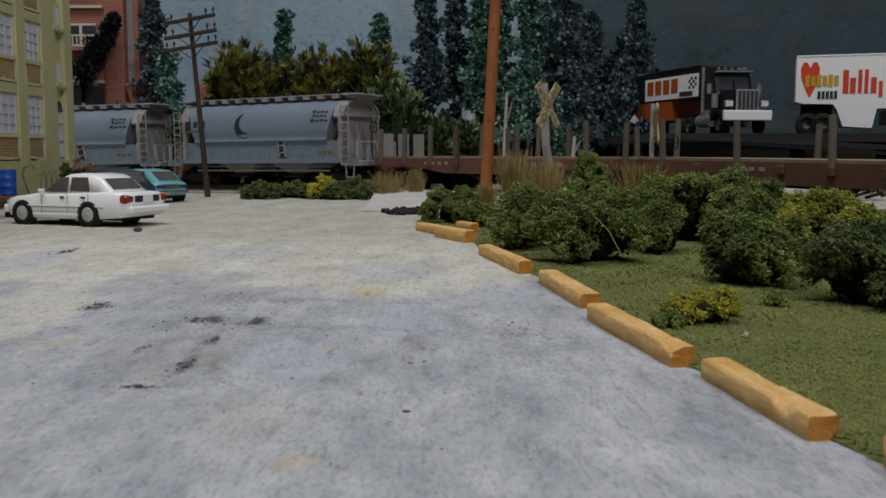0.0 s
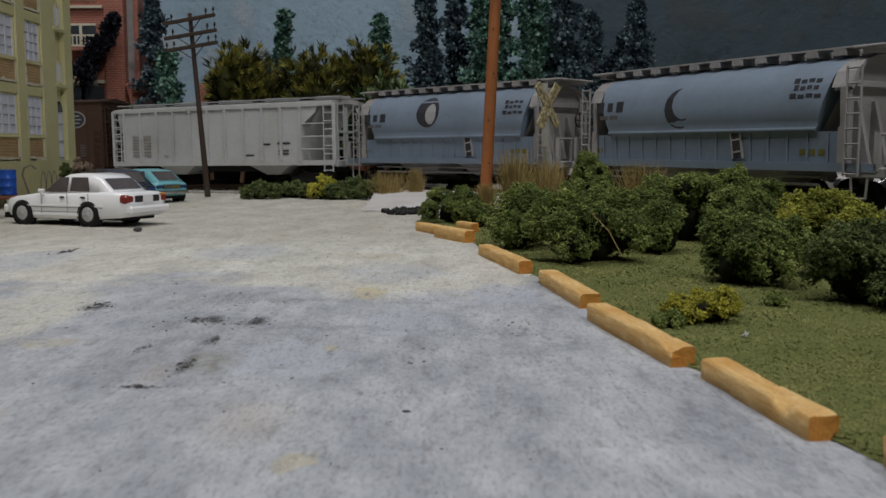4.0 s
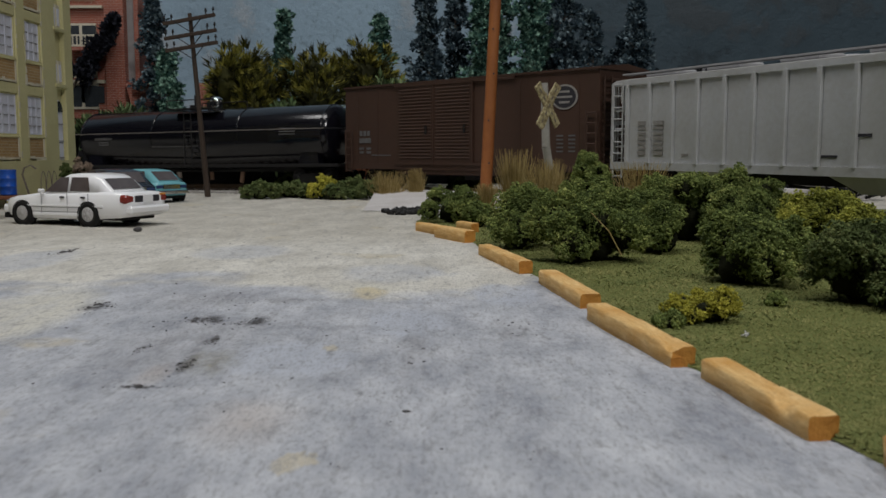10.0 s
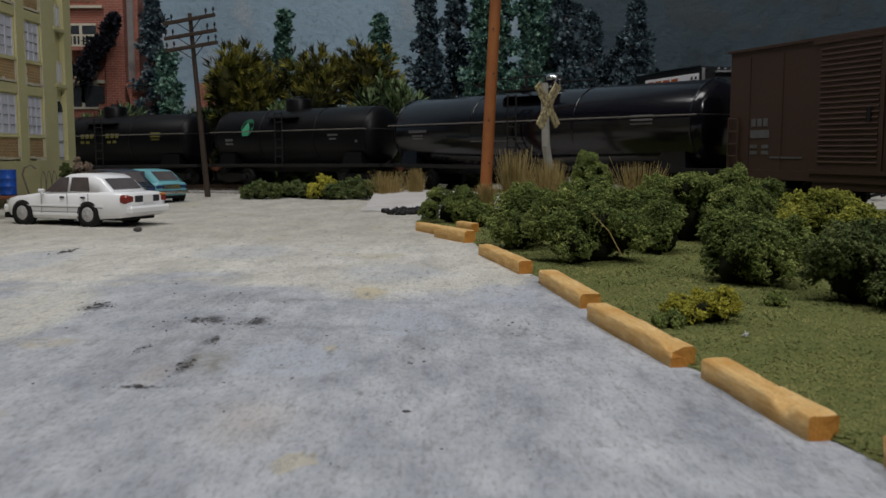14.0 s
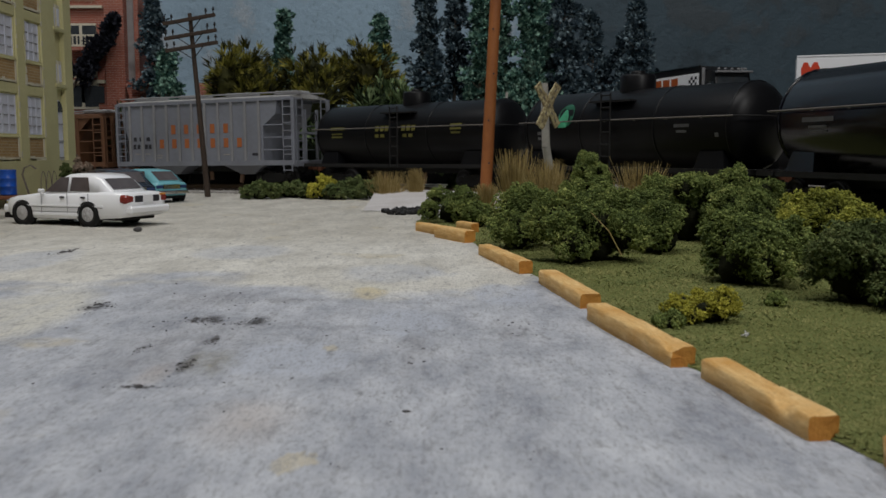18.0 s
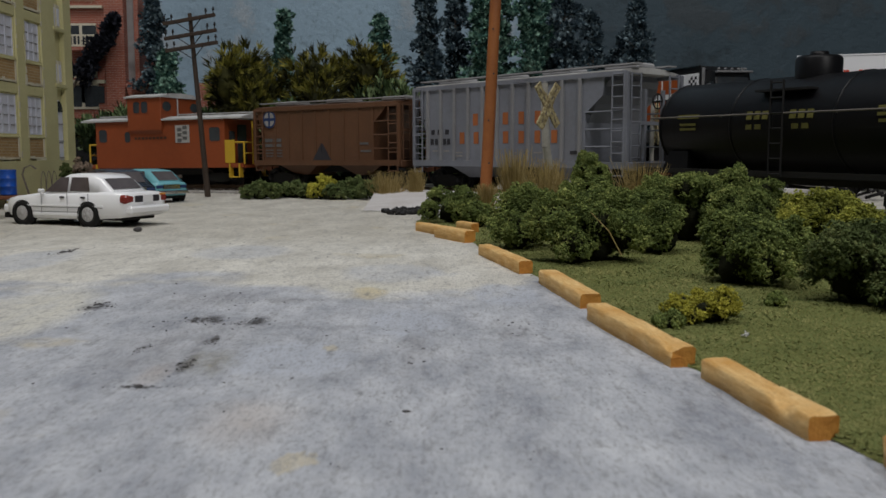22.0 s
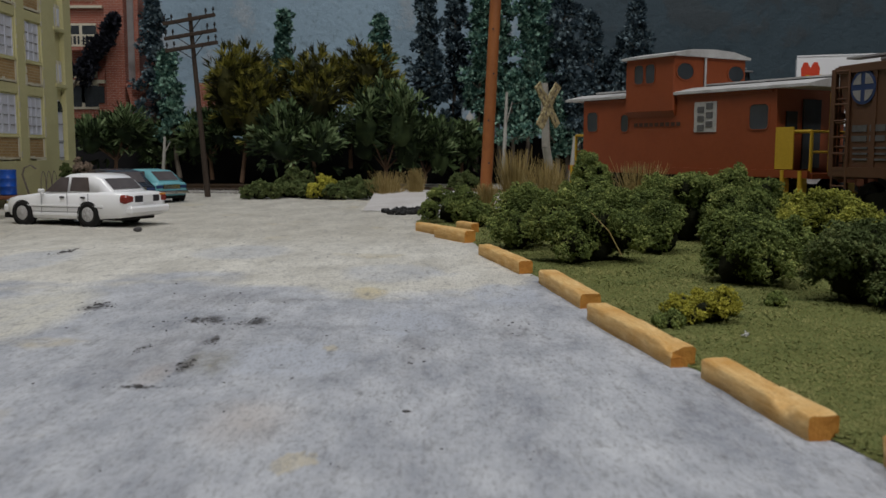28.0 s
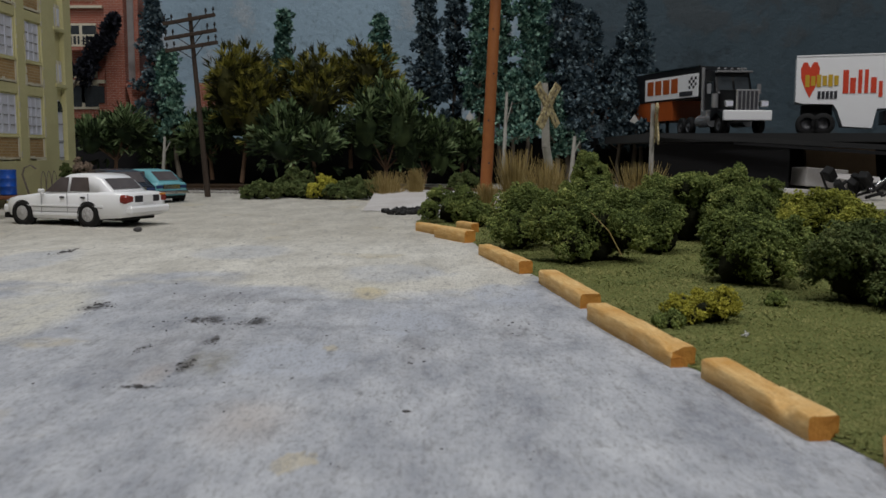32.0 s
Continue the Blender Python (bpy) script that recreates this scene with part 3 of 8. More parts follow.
def off_track(x, y):
    """Distance inside the curve from the track's centre line, and the place along it."""
    dx, dy = x - CX, y - CY
    th = math.atan2(dx, dy)
    t = min(max(th, TH1), TH2)
    if th < TH1:
        px, py = CX + RC * math.sin(TH1), CY + RC * math.cos(TH1)
        along = (x - px) * math.cos(TH1) - (y - py) * math.sin(TH1)
        return -((x - px) * math.sin(TH1) + (y - py) * math.cos(TH1)), (TH1 - TH0) * RN + along * RN / RC
    if th > TH2:
        px, py = CX + RC * math.sin(TH2), CY + RC * math.cos(TH2)
        along = (x - px) * math.cos(TH2) - (y - py) * math.sin(TH2)
        return -((x - px) * math.sin(TH2) + (y - py) * math.cos(TH2)), (TH2 - TH0) * RN + along * RN / RC
    return RC - math.hypot(dx, dy), (th - TH0) * RN


def smooth(a, b, x):
    t = min(max((x - a) / (b - a), 0), 1)
    return t * t * (3 - 2 * t)


def ground_z(x, y):
    d, s = off_track(x, y)
    h = rail_height(s) - 0.36
    k = smooth(11.0, 2.4, d) if d > 0 else 1.0
    return max(h, -0.05) * k + 0.02 * noise.noise(Vector((x * 0.6, y * 0.6, 0)))

# ---- the setting: layout board, room ----
def sheet(name, xs, ys, zf, material, label, category, kind="structure"):
    sh = Shape()
    v = [(x, y, zf(x, y)) for y in ys for x in xs]
    n = len(xs)
    sh.add(v, [(j * n + i, j * n + i + 1, (j + 1) * n + i + 1, (j + 1) * n + i) for j in range(len(ys) - 1) for i in range(n - 1)], True)
    return solid(name, sh, material, label, category, kind=kind)


def steps(a, b, n):
    return [a + (b - a) * i / n for i in range(n + 1)]


GX = steps(-150, -24, 24)[:-1] + steps(-24, 22, 115)[:-1] + steps(22, 70, 20)
GY = steps(-170, 2, 30)[:-1] + steps(2, 46, 110)[:-1] + steps(46, 60, 20)
sheet("ground", GX, GY, ground_z, MAT["lot"], "weathered grey and cream plaster parking lot on a layout board", "ground")

BOARD_Y, DECK_Z = 59.0, 3.05
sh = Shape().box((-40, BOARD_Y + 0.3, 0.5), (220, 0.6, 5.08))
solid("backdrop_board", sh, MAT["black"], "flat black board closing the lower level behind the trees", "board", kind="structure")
sh = Shape().box((-40, 68.2, DECK_Z - 0.25), (220, 17.2, 0.5))
solid("upper_deck", sh, MAT["dirt"], "dark upper deck of the layout along the wall", "deck", kind="structure")
# wall_return takes the copy with shade painted in
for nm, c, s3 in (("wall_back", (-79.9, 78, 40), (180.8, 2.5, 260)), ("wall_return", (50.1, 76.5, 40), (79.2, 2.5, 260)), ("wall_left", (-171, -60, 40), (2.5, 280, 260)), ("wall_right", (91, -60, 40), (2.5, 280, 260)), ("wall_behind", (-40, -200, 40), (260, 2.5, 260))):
    solid(nm, Shape().box(c, s3), MAT["wall"] if nm == "wall_back" else MAT["wall_shaded"] if nm == "wall_return" else MAT["room_wall"], "pale blue room wall with scuffed peeling paint" if nm == "wall_back" else "scuffed blue room wall with its shade put into the paint" if nm == "wall_return" else "plain grey painted room wall", "wall", kind="structure")
solid("ceiling", Shape().box((-40, -60, 113), (264, 280, 2.5)), MAT["ceiling"], "plain white room ceiling", "ceiling", kind="structure")
solid("room_floor", Shape().box((-40, -60, -88), (264, 280, 2.5)), MAT["room_wall"], "dull grey room floor under the layout", "floor", kind="structure")

# ---- track: roadbed, ties, rails ----
S_A, S_B = -95.0, 215.0


def ribbon(offsets, s0, s1, step):
    """Rings across the track: offsets are (distance to the inside, height over the railhead)."""
    rings = []
    s = s0
    while s <= s1:
        p, q = on_track(s), on_track(s + 0.2)
        d = (q - p)
        d.z = 0
        d.normalize()
        nrm = Vector((d.y, -d.x, 0))
        rings.append([p + nrm * o + Vector((0, 0, h)) for o, h in offsets])
        s += step
    return rings


track = thing("railway_track", "single dark railway track on grey ballast, curving towards the camera's side", "track", kind="structure")
part("roadbed", Shape().loft(ribbon([(-2.4, -0.62), (-1.6, -0.27), (1.6, -0.27), (2.4, -0.62)], S_A, S_B, 1.5), caps=False), MAT["ballast"], track)
for o in (-0.75, 0.75):
    w = 0.06
    part("rail", Shape().loft(ribbon([(o - w, 0), (o - w, -0.05), (o - 0.02, -0.07), (o - 0.03, -0.17), (o - 0.09, -0.2), (o + 0.09, -0.2), (o + 0.03, -0.17), (o + 0.02, -0.07), (o + w, -0.05), (o + w, 0)], S_A, S_B, 1.0)), MAT["rail"], track)
tie_me = Shape().rbox((0, 0, 0), (0.24, 2.6, 0.16), 0.02).mesh("tie")
tie_me.materials.append(MAT["tie"])
s = 8.0
while s < 58:
    p, q = on_track(s), on_track(s + 0.2)
    ob = part("tie", tie_me, MAT["tie"], track)
    ob.matrix_local = at(p.x, p.y, p.z - 0.26, 0, 0, math.degrees(math.atan2(q.y - p.y, q.x - p.x)))
    s += 0.56
# loose stone along the near side of the roadbed
sh = Shape()
for i in range(1500):
    s = RND.uniform(10, 40)
    o = RND.choice((-1, 1, 1, 1)) * RND.uniform(1.35, 2.7)
    p, q = on_track(s), on_track(s + 0.2)
    d = (q - p).normalized()
    c = p + Vector((d.y, -d.x, 0)) * o
    c.z = max(ground_z(c.x, c.y), p.z - 0.3 - max(0, abs(o) - 1.6) * 0.4) + 0.02
    r = RND.uniform(0.04, 0.09)
    sh.box(c, (r, r * RND.uniform(0.7, 1.4), r * 0.8), Euler((RND.random() * 3, RND.random() * 3, RND.random() * 3)).to_matrix())
solid("ballast_stones", sh, MAT["ballast"], "loose grey ballast stones along the track", "ballast", kind="stuff")


# ---- things: wooden parking bumpers ----
def bumper(x0, y0, x1, y1, h, w, cut):
    dx, dy = x1 - x0, y1 - y0
    L = math.hypot(dx, dy)
    # hand-cut strip: rounded section, waney edges, a gouge across the top of some
    rings = []
    n = 26
    sec = [(-0.5, -0.5), (-0.5, 0.0), (-0.5, 0.38), (-0.40, 0.5), (0.0, 0.5), (0.40, 0.5), (0.5, 0.38), (0.5, 0.0), (0.5, -0.5), (0.0, -0.5)]
    for i in range(n + 1):
        x = -L / 2 + L * i / n
        ring = []
        for u, q in sec:
            o = Vector((x * 3 + x0 * 9, u * 4, q * 4 + y0))
            dent = 0.085 * max(0, 1 - abs(x - cut * L + u * 0.75) / 0.22) * (q > 0.3) * (u > -0.45) if cut else 0
            edge = 1 - 0.06 * (i in (0, n))
            ring.append((x + 0.016 * noise.noise(o * 1.7), u * w * edge + 0.013 * noise.noise(o + Vector((7, 0, 0))), q * h * edge + 0.011 * noise.noise(o + Vector((0, 9, 0))) - dent))
        rings.append(ring)
    a = math.atan2(dy, dx)
    cx, cy = (x0 + x1) / 2 + math.sin(a) * w / 2, (y0 + y1) / 2 - math.cos(a) * w / 2
    ob = thing("parking_bumper", "hand-cut wooden parking bumper" + (" with a gouged top" if cut else "") + " at the lot's edge", "parking bumper", at(cx, cy, ground_z(cx, cy) + h / 2 - 0.01, 0, 0, math.degrees(a)), "parking bumpers along the lot")
    part("strip", Shape().loft(rings, True, caps=False), MAT["balsa"], ob)
    for r in (rings[0][::-1], rings[-1]):
        c = [sum(q[k] for q in r) / len(r) for k in range(3)]
        part("end_grain", Shape().add(list(r) + [c], [(k, (k + 1) % len(r), len(r)) for k in range(len(r))]), MAT["balsa_end"], ob, "rough orange end grain")
    return ob


# near end, far end, height, width, where the top is gouged
for row in ((0.50, 21.38, -0.23, 22.97, 0.30, 0.30, 0), (-0.05, 23.4, -0.75, 25.0, 0.24, 0.26, 0), (0.72, 23.6, 0.34, 24.4, 0.30, 0.24, 0), (1.32, 15.93, 0.73, 18.98, 0.24, 0.26, 0), (1.84, 12.26, 1.55, 14.88, 0.23, 0.31, 0), (2.23, 8.88, 1.82, 11.54, 0.225, 0.27, -0.36), (2.67, 6.57, 2.42, 8.49, 0.205, 0.26, -0.12), (2.93, 4.2, 2.97, 6.05, 0.24, 0.27, 0)):
    bumper(*row)

# ---- grit on the lot ----
rng = np.random.default_rng(9)
n = 80000
gy = 4.0 + 30 * rng.random(n) ** 2.2
gx = (rng.random(n) - 0.5) * (1.02 * gy + 1.5)
gz = np.array([ground_z(q, w) for q, w in zip(gx, gy)]) - 0.004
r = rng.uniform(0.003, 0.009, n) * np.where(rng.random(n) < 0.01, 1.8, 1.0) * (0.7 + gy / 20)
base = np.stack([gx, gy, gz], 1)
a = rng.random(n) * 6.283
k = [base + np.stack([r * np.cos(a + o), r * np.sin(a + o), 0 * r], 1) for o in (0, 2.1, 4.2)]
top = base + np.stack([0 * r, 0 * r, r * rng.uniform(0.3, 0.8, n)], 1)
tris = np.concatenate([np.stack([k[0], k[1], top], 1), np.stack([k[1], k[2], top], 1), np.stack([k[2], k[0], top], 1)])
me = tri_mesh("lot_grit", tris)
me.materials.append(MAT["grit"])
tagged(new("lot_grit", me), "fine grey grit scattered over the plaster lot", "grit", kind="stuff")

# ---- black tar crumbs in the spills and over the lot ----
rng = np.random.default_rng(21)
spots = []
for kind, force, cx, cy, rx, ry in STAINS:
    if kind in ("dark", "shade"):
        m = int((26 if kind == "dark" else 6) * min(2.0, rx * ry * 14 + 0.6))
        spots.append(np.stack([rng.normal(cx, rx * 0.55, m), rng.normal(cy, ry * 0.55, m)], 1))
m = 150
fy = 4.5 + 26 * rng.random(m) ** 1.8
spots.append(np.stack([(rng.random(m) - 0.5) * (0.95 * fy), fy], 1))
spots = np.concatenate(spots)
spots = spots[(spots[:, 0] < np.interp(spots[:, 1], [4, 12, 19, 25], [2.4, 1.3, 0.4, -0.8]))]
n = len(spots)
v0, f0 = np.array(ICO[1][0]), np.array(ICO[1][1])
rad = rng.uniform(0.004, 0.016, (n, 1, 1)) * (1 + (rng.random((n, 1, 1)) < 0.06) * 0.9) * (0.6 + spots[:, 1] / 22)[:, None, None]
zz = np.array([ground_z(q, w) for q, w in spots])
c = np.concatenate([spots, zz[:, None]], 1)
gv = c[:, None, :] + v0[None] * rad * rng.uniform(0.5, 1.4, (n, len(v0), 1)) * np.array([1.2, 1.2, 0.7])
gf = (f0[None] + (np.arange(n) * len(v0))[:, None, None]).reshape(-1, 3)
me = tri_mesh("tar_crumbs", np.zeros((0, 3, 3)), None, gv.reshape(-1, 3), gf)
me.materials.append(MAT["crumb"])
tagged(new("tar_crumbs", me), "black tar crumbs scattered over the plaster lot", "crumbs", kind="stuff")

# ---- turf right of the bumpers ----
EDGE = [(2.0, 3.15), (4.3, 3.12), (6.0, 3.05), (6.6, 2.85), (8.5, 2.58), (8.9, 2.38), (11.5, 1.98), (12.3, 2.02), (14.9, 1.72), (15.9, 1.5), (18.9, 0.9), (21.4, 0.72), (23.0, 0.05), (25.0, -0.6), (28.0, -0.8), (31.0, 1.0)]


def turf_edge(y):
    for (a, xa), (b, xb) in zip(EDGE, EDGE[1:]):
        if y <= b:
            return xa + (xb - xa) * (y - a) / (b - a)
    return EDGE[-1][1]


def turf_z(x, y):
    return ground_z(x, y) + 0.030 + 0.035 * noise.noise(Vector((x, y, 5)))


sh = Shape()
rows = []
for j in range(90):
    y = 2.2 + 29 * j / 89
    e = turf_edge(y) + 0.10 * noise.noise(Vector((y * 1.7, 3, 0)))
    rows.append([(e + 17 * (i / 60) ** 1.3, y, 0) for i in range(61)])
v = [(x, y, turf_z(x, y) - 0.035 * (i == 0)) for r in rows for i, (x, y, _) in enumerate(r)]
sh.add(v, [(j * 61 + i, j * 61 + i + 1, (j + 1) * 61 + i + 1, (j + 1) * 61 + i) for j in range(89) for i in range(60)], True)
solid("turf", sh, MAT["turf"], "olive green flocked turf beside the parking lot", "grass", kind="structure")


rng = np.random.default_rng(4)
n = 210000
ty = 3.6 + 25 * rng.random(n) ** 1.25
te = np.array([turf_edge(q) for q in ty])
tx = te + rng.normal(0.06, 0.04, n) + np.maximum(0.62 * ty + 0.3 - te, 0.8) * rng.random(n)
tz = np.array([turf_z(q, w) for q, w in zip(tx, ty)]) - 0.004
ta = rng.random(n) * 6.283
tr = rng.uniform(0.005, 0.015, n) * (0.7 + ty / 14)
hh = rng.uniform(0.004, 0.016, n) * (0.7 + ty / 14)
c, d = np.cos(ta) * tr, np.sin(ta) * tr
lx, ly = rng.normal(0, 0.035, n), 0.02 + rng.normal(0, 0.035, n)
tris = np.stack([np.stack([tx - c, ty - d, tz], 1), np.stack([tx + c, ty + d, tz], 1), np.stack([tx + lx, ty + ly, tz + hh], 1)], 1)
me = tri_mesh("turf_tufts", tris)
me.materials.append(MAT["grass"])
tagged(new("turf_tufts", me), "short uneven green and straw turf fibres", "grass", kind="stuff")


# ---- foliage ----
OCTA = (np.array([(1, 0, 0), (-1, 0, 0), (0, 1, 0), (0, -1, 0), (0, 0, 1), (0, 0, -1)], dtype=float), np.array([(0, 2, 4), (2, 1, 4), (1, 3, 4), (3, 0, 4), (2, 0, 5), (1, 2, 5), (3, 1, 5), (0, 3, 5)]))


def unit_dirs(rng, n, lift):
    u = rng.normal(size=(n, 3))
    u[:, 2] += lift
    return u / np.linalg.norm(u, axis=1, keepdims=True)


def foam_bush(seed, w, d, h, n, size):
    """A bush of torn foam: lobes carry lumps, lumps carry fine crumbs; a near-black core paints the shade in its
    hollows.
    """
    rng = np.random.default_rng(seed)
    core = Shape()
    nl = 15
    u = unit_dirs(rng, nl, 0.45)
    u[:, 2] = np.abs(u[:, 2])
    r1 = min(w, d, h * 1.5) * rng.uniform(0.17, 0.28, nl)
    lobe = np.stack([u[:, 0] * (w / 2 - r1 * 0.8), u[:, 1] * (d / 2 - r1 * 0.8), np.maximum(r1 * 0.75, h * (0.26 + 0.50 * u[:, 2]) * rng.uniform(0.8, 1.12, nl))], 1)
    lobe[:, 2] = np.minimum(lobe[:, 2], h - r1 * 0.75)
    # blobs for the near-black core: shade deep in the gaps, as colour
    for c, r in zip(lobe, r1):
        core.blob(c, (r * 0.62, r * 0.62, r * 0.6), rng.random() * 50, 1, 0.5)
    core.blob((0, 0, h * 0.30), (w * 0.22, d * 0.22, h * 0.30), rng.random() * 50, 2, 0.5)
    # lumps over the lobes
    per = 20
    j = np.repeat(np.arange(nl), per)
    v = unit_dirs(rng, nl * per, 0.35)
    r2 = r1[j] * rng.uniform(0.20, 0.42, nl * per)
    lump = lobe[j] + v * (r1[j] * rng.uniform(0.55, 1.02, nl * per))[:, None]
    keep = lump[:, 2] > 0.10 * h
    lump, r2 = lump[keep], r2[keep]
    # crumbs over the lumps
    k = rng.choice(len(lump), n, p=r2 ** 2 / (r2 ** 2).sum())
    v = unit_dirs(rng, n, 0.25)
    c = lump[k] + v * (r2[k] * rng.uniform(0.72, 1.18, n))[:, None]
    c = c[c[:, 2] > 0.03]
    v0, f0 = OCTA
    rad = rng.uniform(0.010, 0.030, (len(c), 1, 1)) * size
    gv = c[:, None, :] + v0[None] * rad * rng.uniform(0.45, 1.6, (len(c), len(v0), 1)) + rng.normal(0, 0.35, (len(c), len(v0), 3)) * rad
    gf = (f0[None] + (np.arange(len(c)) * len(v0))[:, None, None]).reshape(-1, 3)
    fl = flakes(rng, c[:len(c) // 3], rad[:len(c) // 3, 0, 0] * 1.4, 3, 0.010 * size, 0.024 * size)
    return tri_mesh("foliage", fl, None, gv.reshape(-1, 3), gf), core


BUSHES = [
    # x, y, width, depth, height, material
    (0.28, 27.0, 1.9, 1.4, 0.95, "bush"), (1.75, 20.0, 1.5, 1.5, 1.22, "bush"), (2.75, 17.5, 2.2, 1.7, 1.30, "bush"), (4.05, 25.6, 1.35, 1.3, 1.95, "bush"), (5.6, 21.0, 1.6, 1.5, 1.62, "bush"), (6.9, 22.0, 1.5, 1.4, 1.55, "bush"), (3.55, 19.8, 1.6, 1.3, 1.30, "bush"),
    (4.72, 14.4, 1.65, 1.5, 1.12, "bush"), (7.15, 17.3, 1.9, 1.5, 1.30, "bush_mixed"), (5.75, 12.6, 1.5, 1.4, 1.05, "bush_dark"), (6.2, 18.4, 1.3, 1.2, 1.15, "bush"), (3.3, 11.3, 1.15, 0.8, 0.40, "bush_yellow"), (3.1, 23.0, 1.5, 1.3, 1.2, "bush"), (4.7, 21.4, 1.5, 1.3, 1.25, "bush"), (2.72, 10.9, 0.42, 0.36, 0.20, "bush"),
    (4.50, 12.3, 0.28, 0.22, 0.20, "bush"), (6.9, 14.8, 1.6, 1.4, 1.15, "bush_mixed"), (5.4, 23.2, 1.5, 1.3, 1.55, "bush"), (2.3, 24.0, 1.4, 1.3, 1.05, "bush"), (8.0, 23.2, 1.5, 1.4, 1.3, "bush"), (6.25, 12.0, 1.5, 1.4, 0.95, "bush_dark"), (4.55, 19.0, 1.3, 1.2, 1.0, "bush"), (6.3, 20.0, 1.3, 1.2, 1.25, "bush"), (8.1, 19.2, 1.3, 1.2, 1.1, "bush_mixed"), (0.95, 25.4, 0.9, 0.8, 0.62, "bush"), (5.7, 15.6, 1.2, 1.1, 0.95, "bush"),
]
LOW = [(-7.9, 40.0, 2.0, 1.3, 0.80, "bush_dark"), (-6.6, 40.4, 1.9, 1.2, 0.70, "bush_dark"), (-5.05, 38.9, 1.3, 1.0, 1.12, "bush_yellow"), (-3.7, 38.8, 1.9, 1.2, 0.85, "bush_dark"), (-2.8, 37.8, 1.5, 1.0, 0.9, "bush_dark"), (-4.6, 38.4, 1.3, 0.9, 0.6, "bush_dark"), (-5.7, 39.6, 1.3, 0.9, 0.6, "bush_dark"), (-7.6, 47.5, 2.0, 1.2, 1.2, "bush_dark"), (1.0, 41.5, 1.6, 1.0, 1.1, "bush_dark")]
for i, (x, y, w, d, h, mt) in enumerate(BUSHES + LOW):
    near = i < len(BUSHES)
    size = (0.88 if near else 1.7) * (1.0 if h > 0.4 else 0.62)
    leaf, core = foam_bush(100 + i, w, d, h * (1.08 if near and h > 0.5 else 1.0), int((15500 if near else 4200) * max(0.38, min(1.6, w * h / 2))), size)
    ob = thing("bush", {"bush_yellow": "yellow-green", "bush_mixed": "olive to yellow-green"}.get(mt, "dark green") + (" foam bush in the turf beside the lot" if near else " low foam bush beside the track"), "bush", at(x, y, (turf_z(x, y) if near else ground_z(x, y)) - 0.02), "foam bushes")
    part("foliage", leaf, MAT[mt], ob)
    part("woody_core", core, MAT["core_shade"], ob, "near-black core, painted shade between the lobes")


def straw_tuft(seed, w, h, n):
    rn = random.Random(seed)
    sh = Shape()
    for i in range(n):
        a, k = rn.random() * 6.283, rn.random() * 0.25 * w
        p = Vector((math.cos(a) * k, math.sin(a) * k, 0))
        q = p + Vector((math.cos(a) * rn.uniform(0, 0.42) * w, math.sin(a) * rn.uniform(0, 0.42) * w, h * rn.uniform(0.35, 1.08)))
        r = rn.uniform(0.007, 0.017)
        sh.rod(p, q, r, r * 0.35, 3, False)
    return sh


for i, (x, y, w, h) in enumerate(((-2.25, 37.4, 1.3, 1.15), (-1.1, 37.2, 0.6, 1.25), (2.25, 28.6, 1.0, 1.75), (2.95, 26.6, 1.3, 1.35), (5.35, 25.2, 1.2, 1.42), (1.35, 28.6, 0.6, 0.8), (3.3, 28.6, 0.7, 1.45))):
    solid("straw_tuft", straw_tuft(i, w * 1.25, h, 480), MAT["straw"], "tuft of tall dry straw-coloured field grass", "grass tuft", at(x, y, ground_z(x, y) - 0.02 + (0.25 if y < 30 else 0)), group="dry grass tufts")


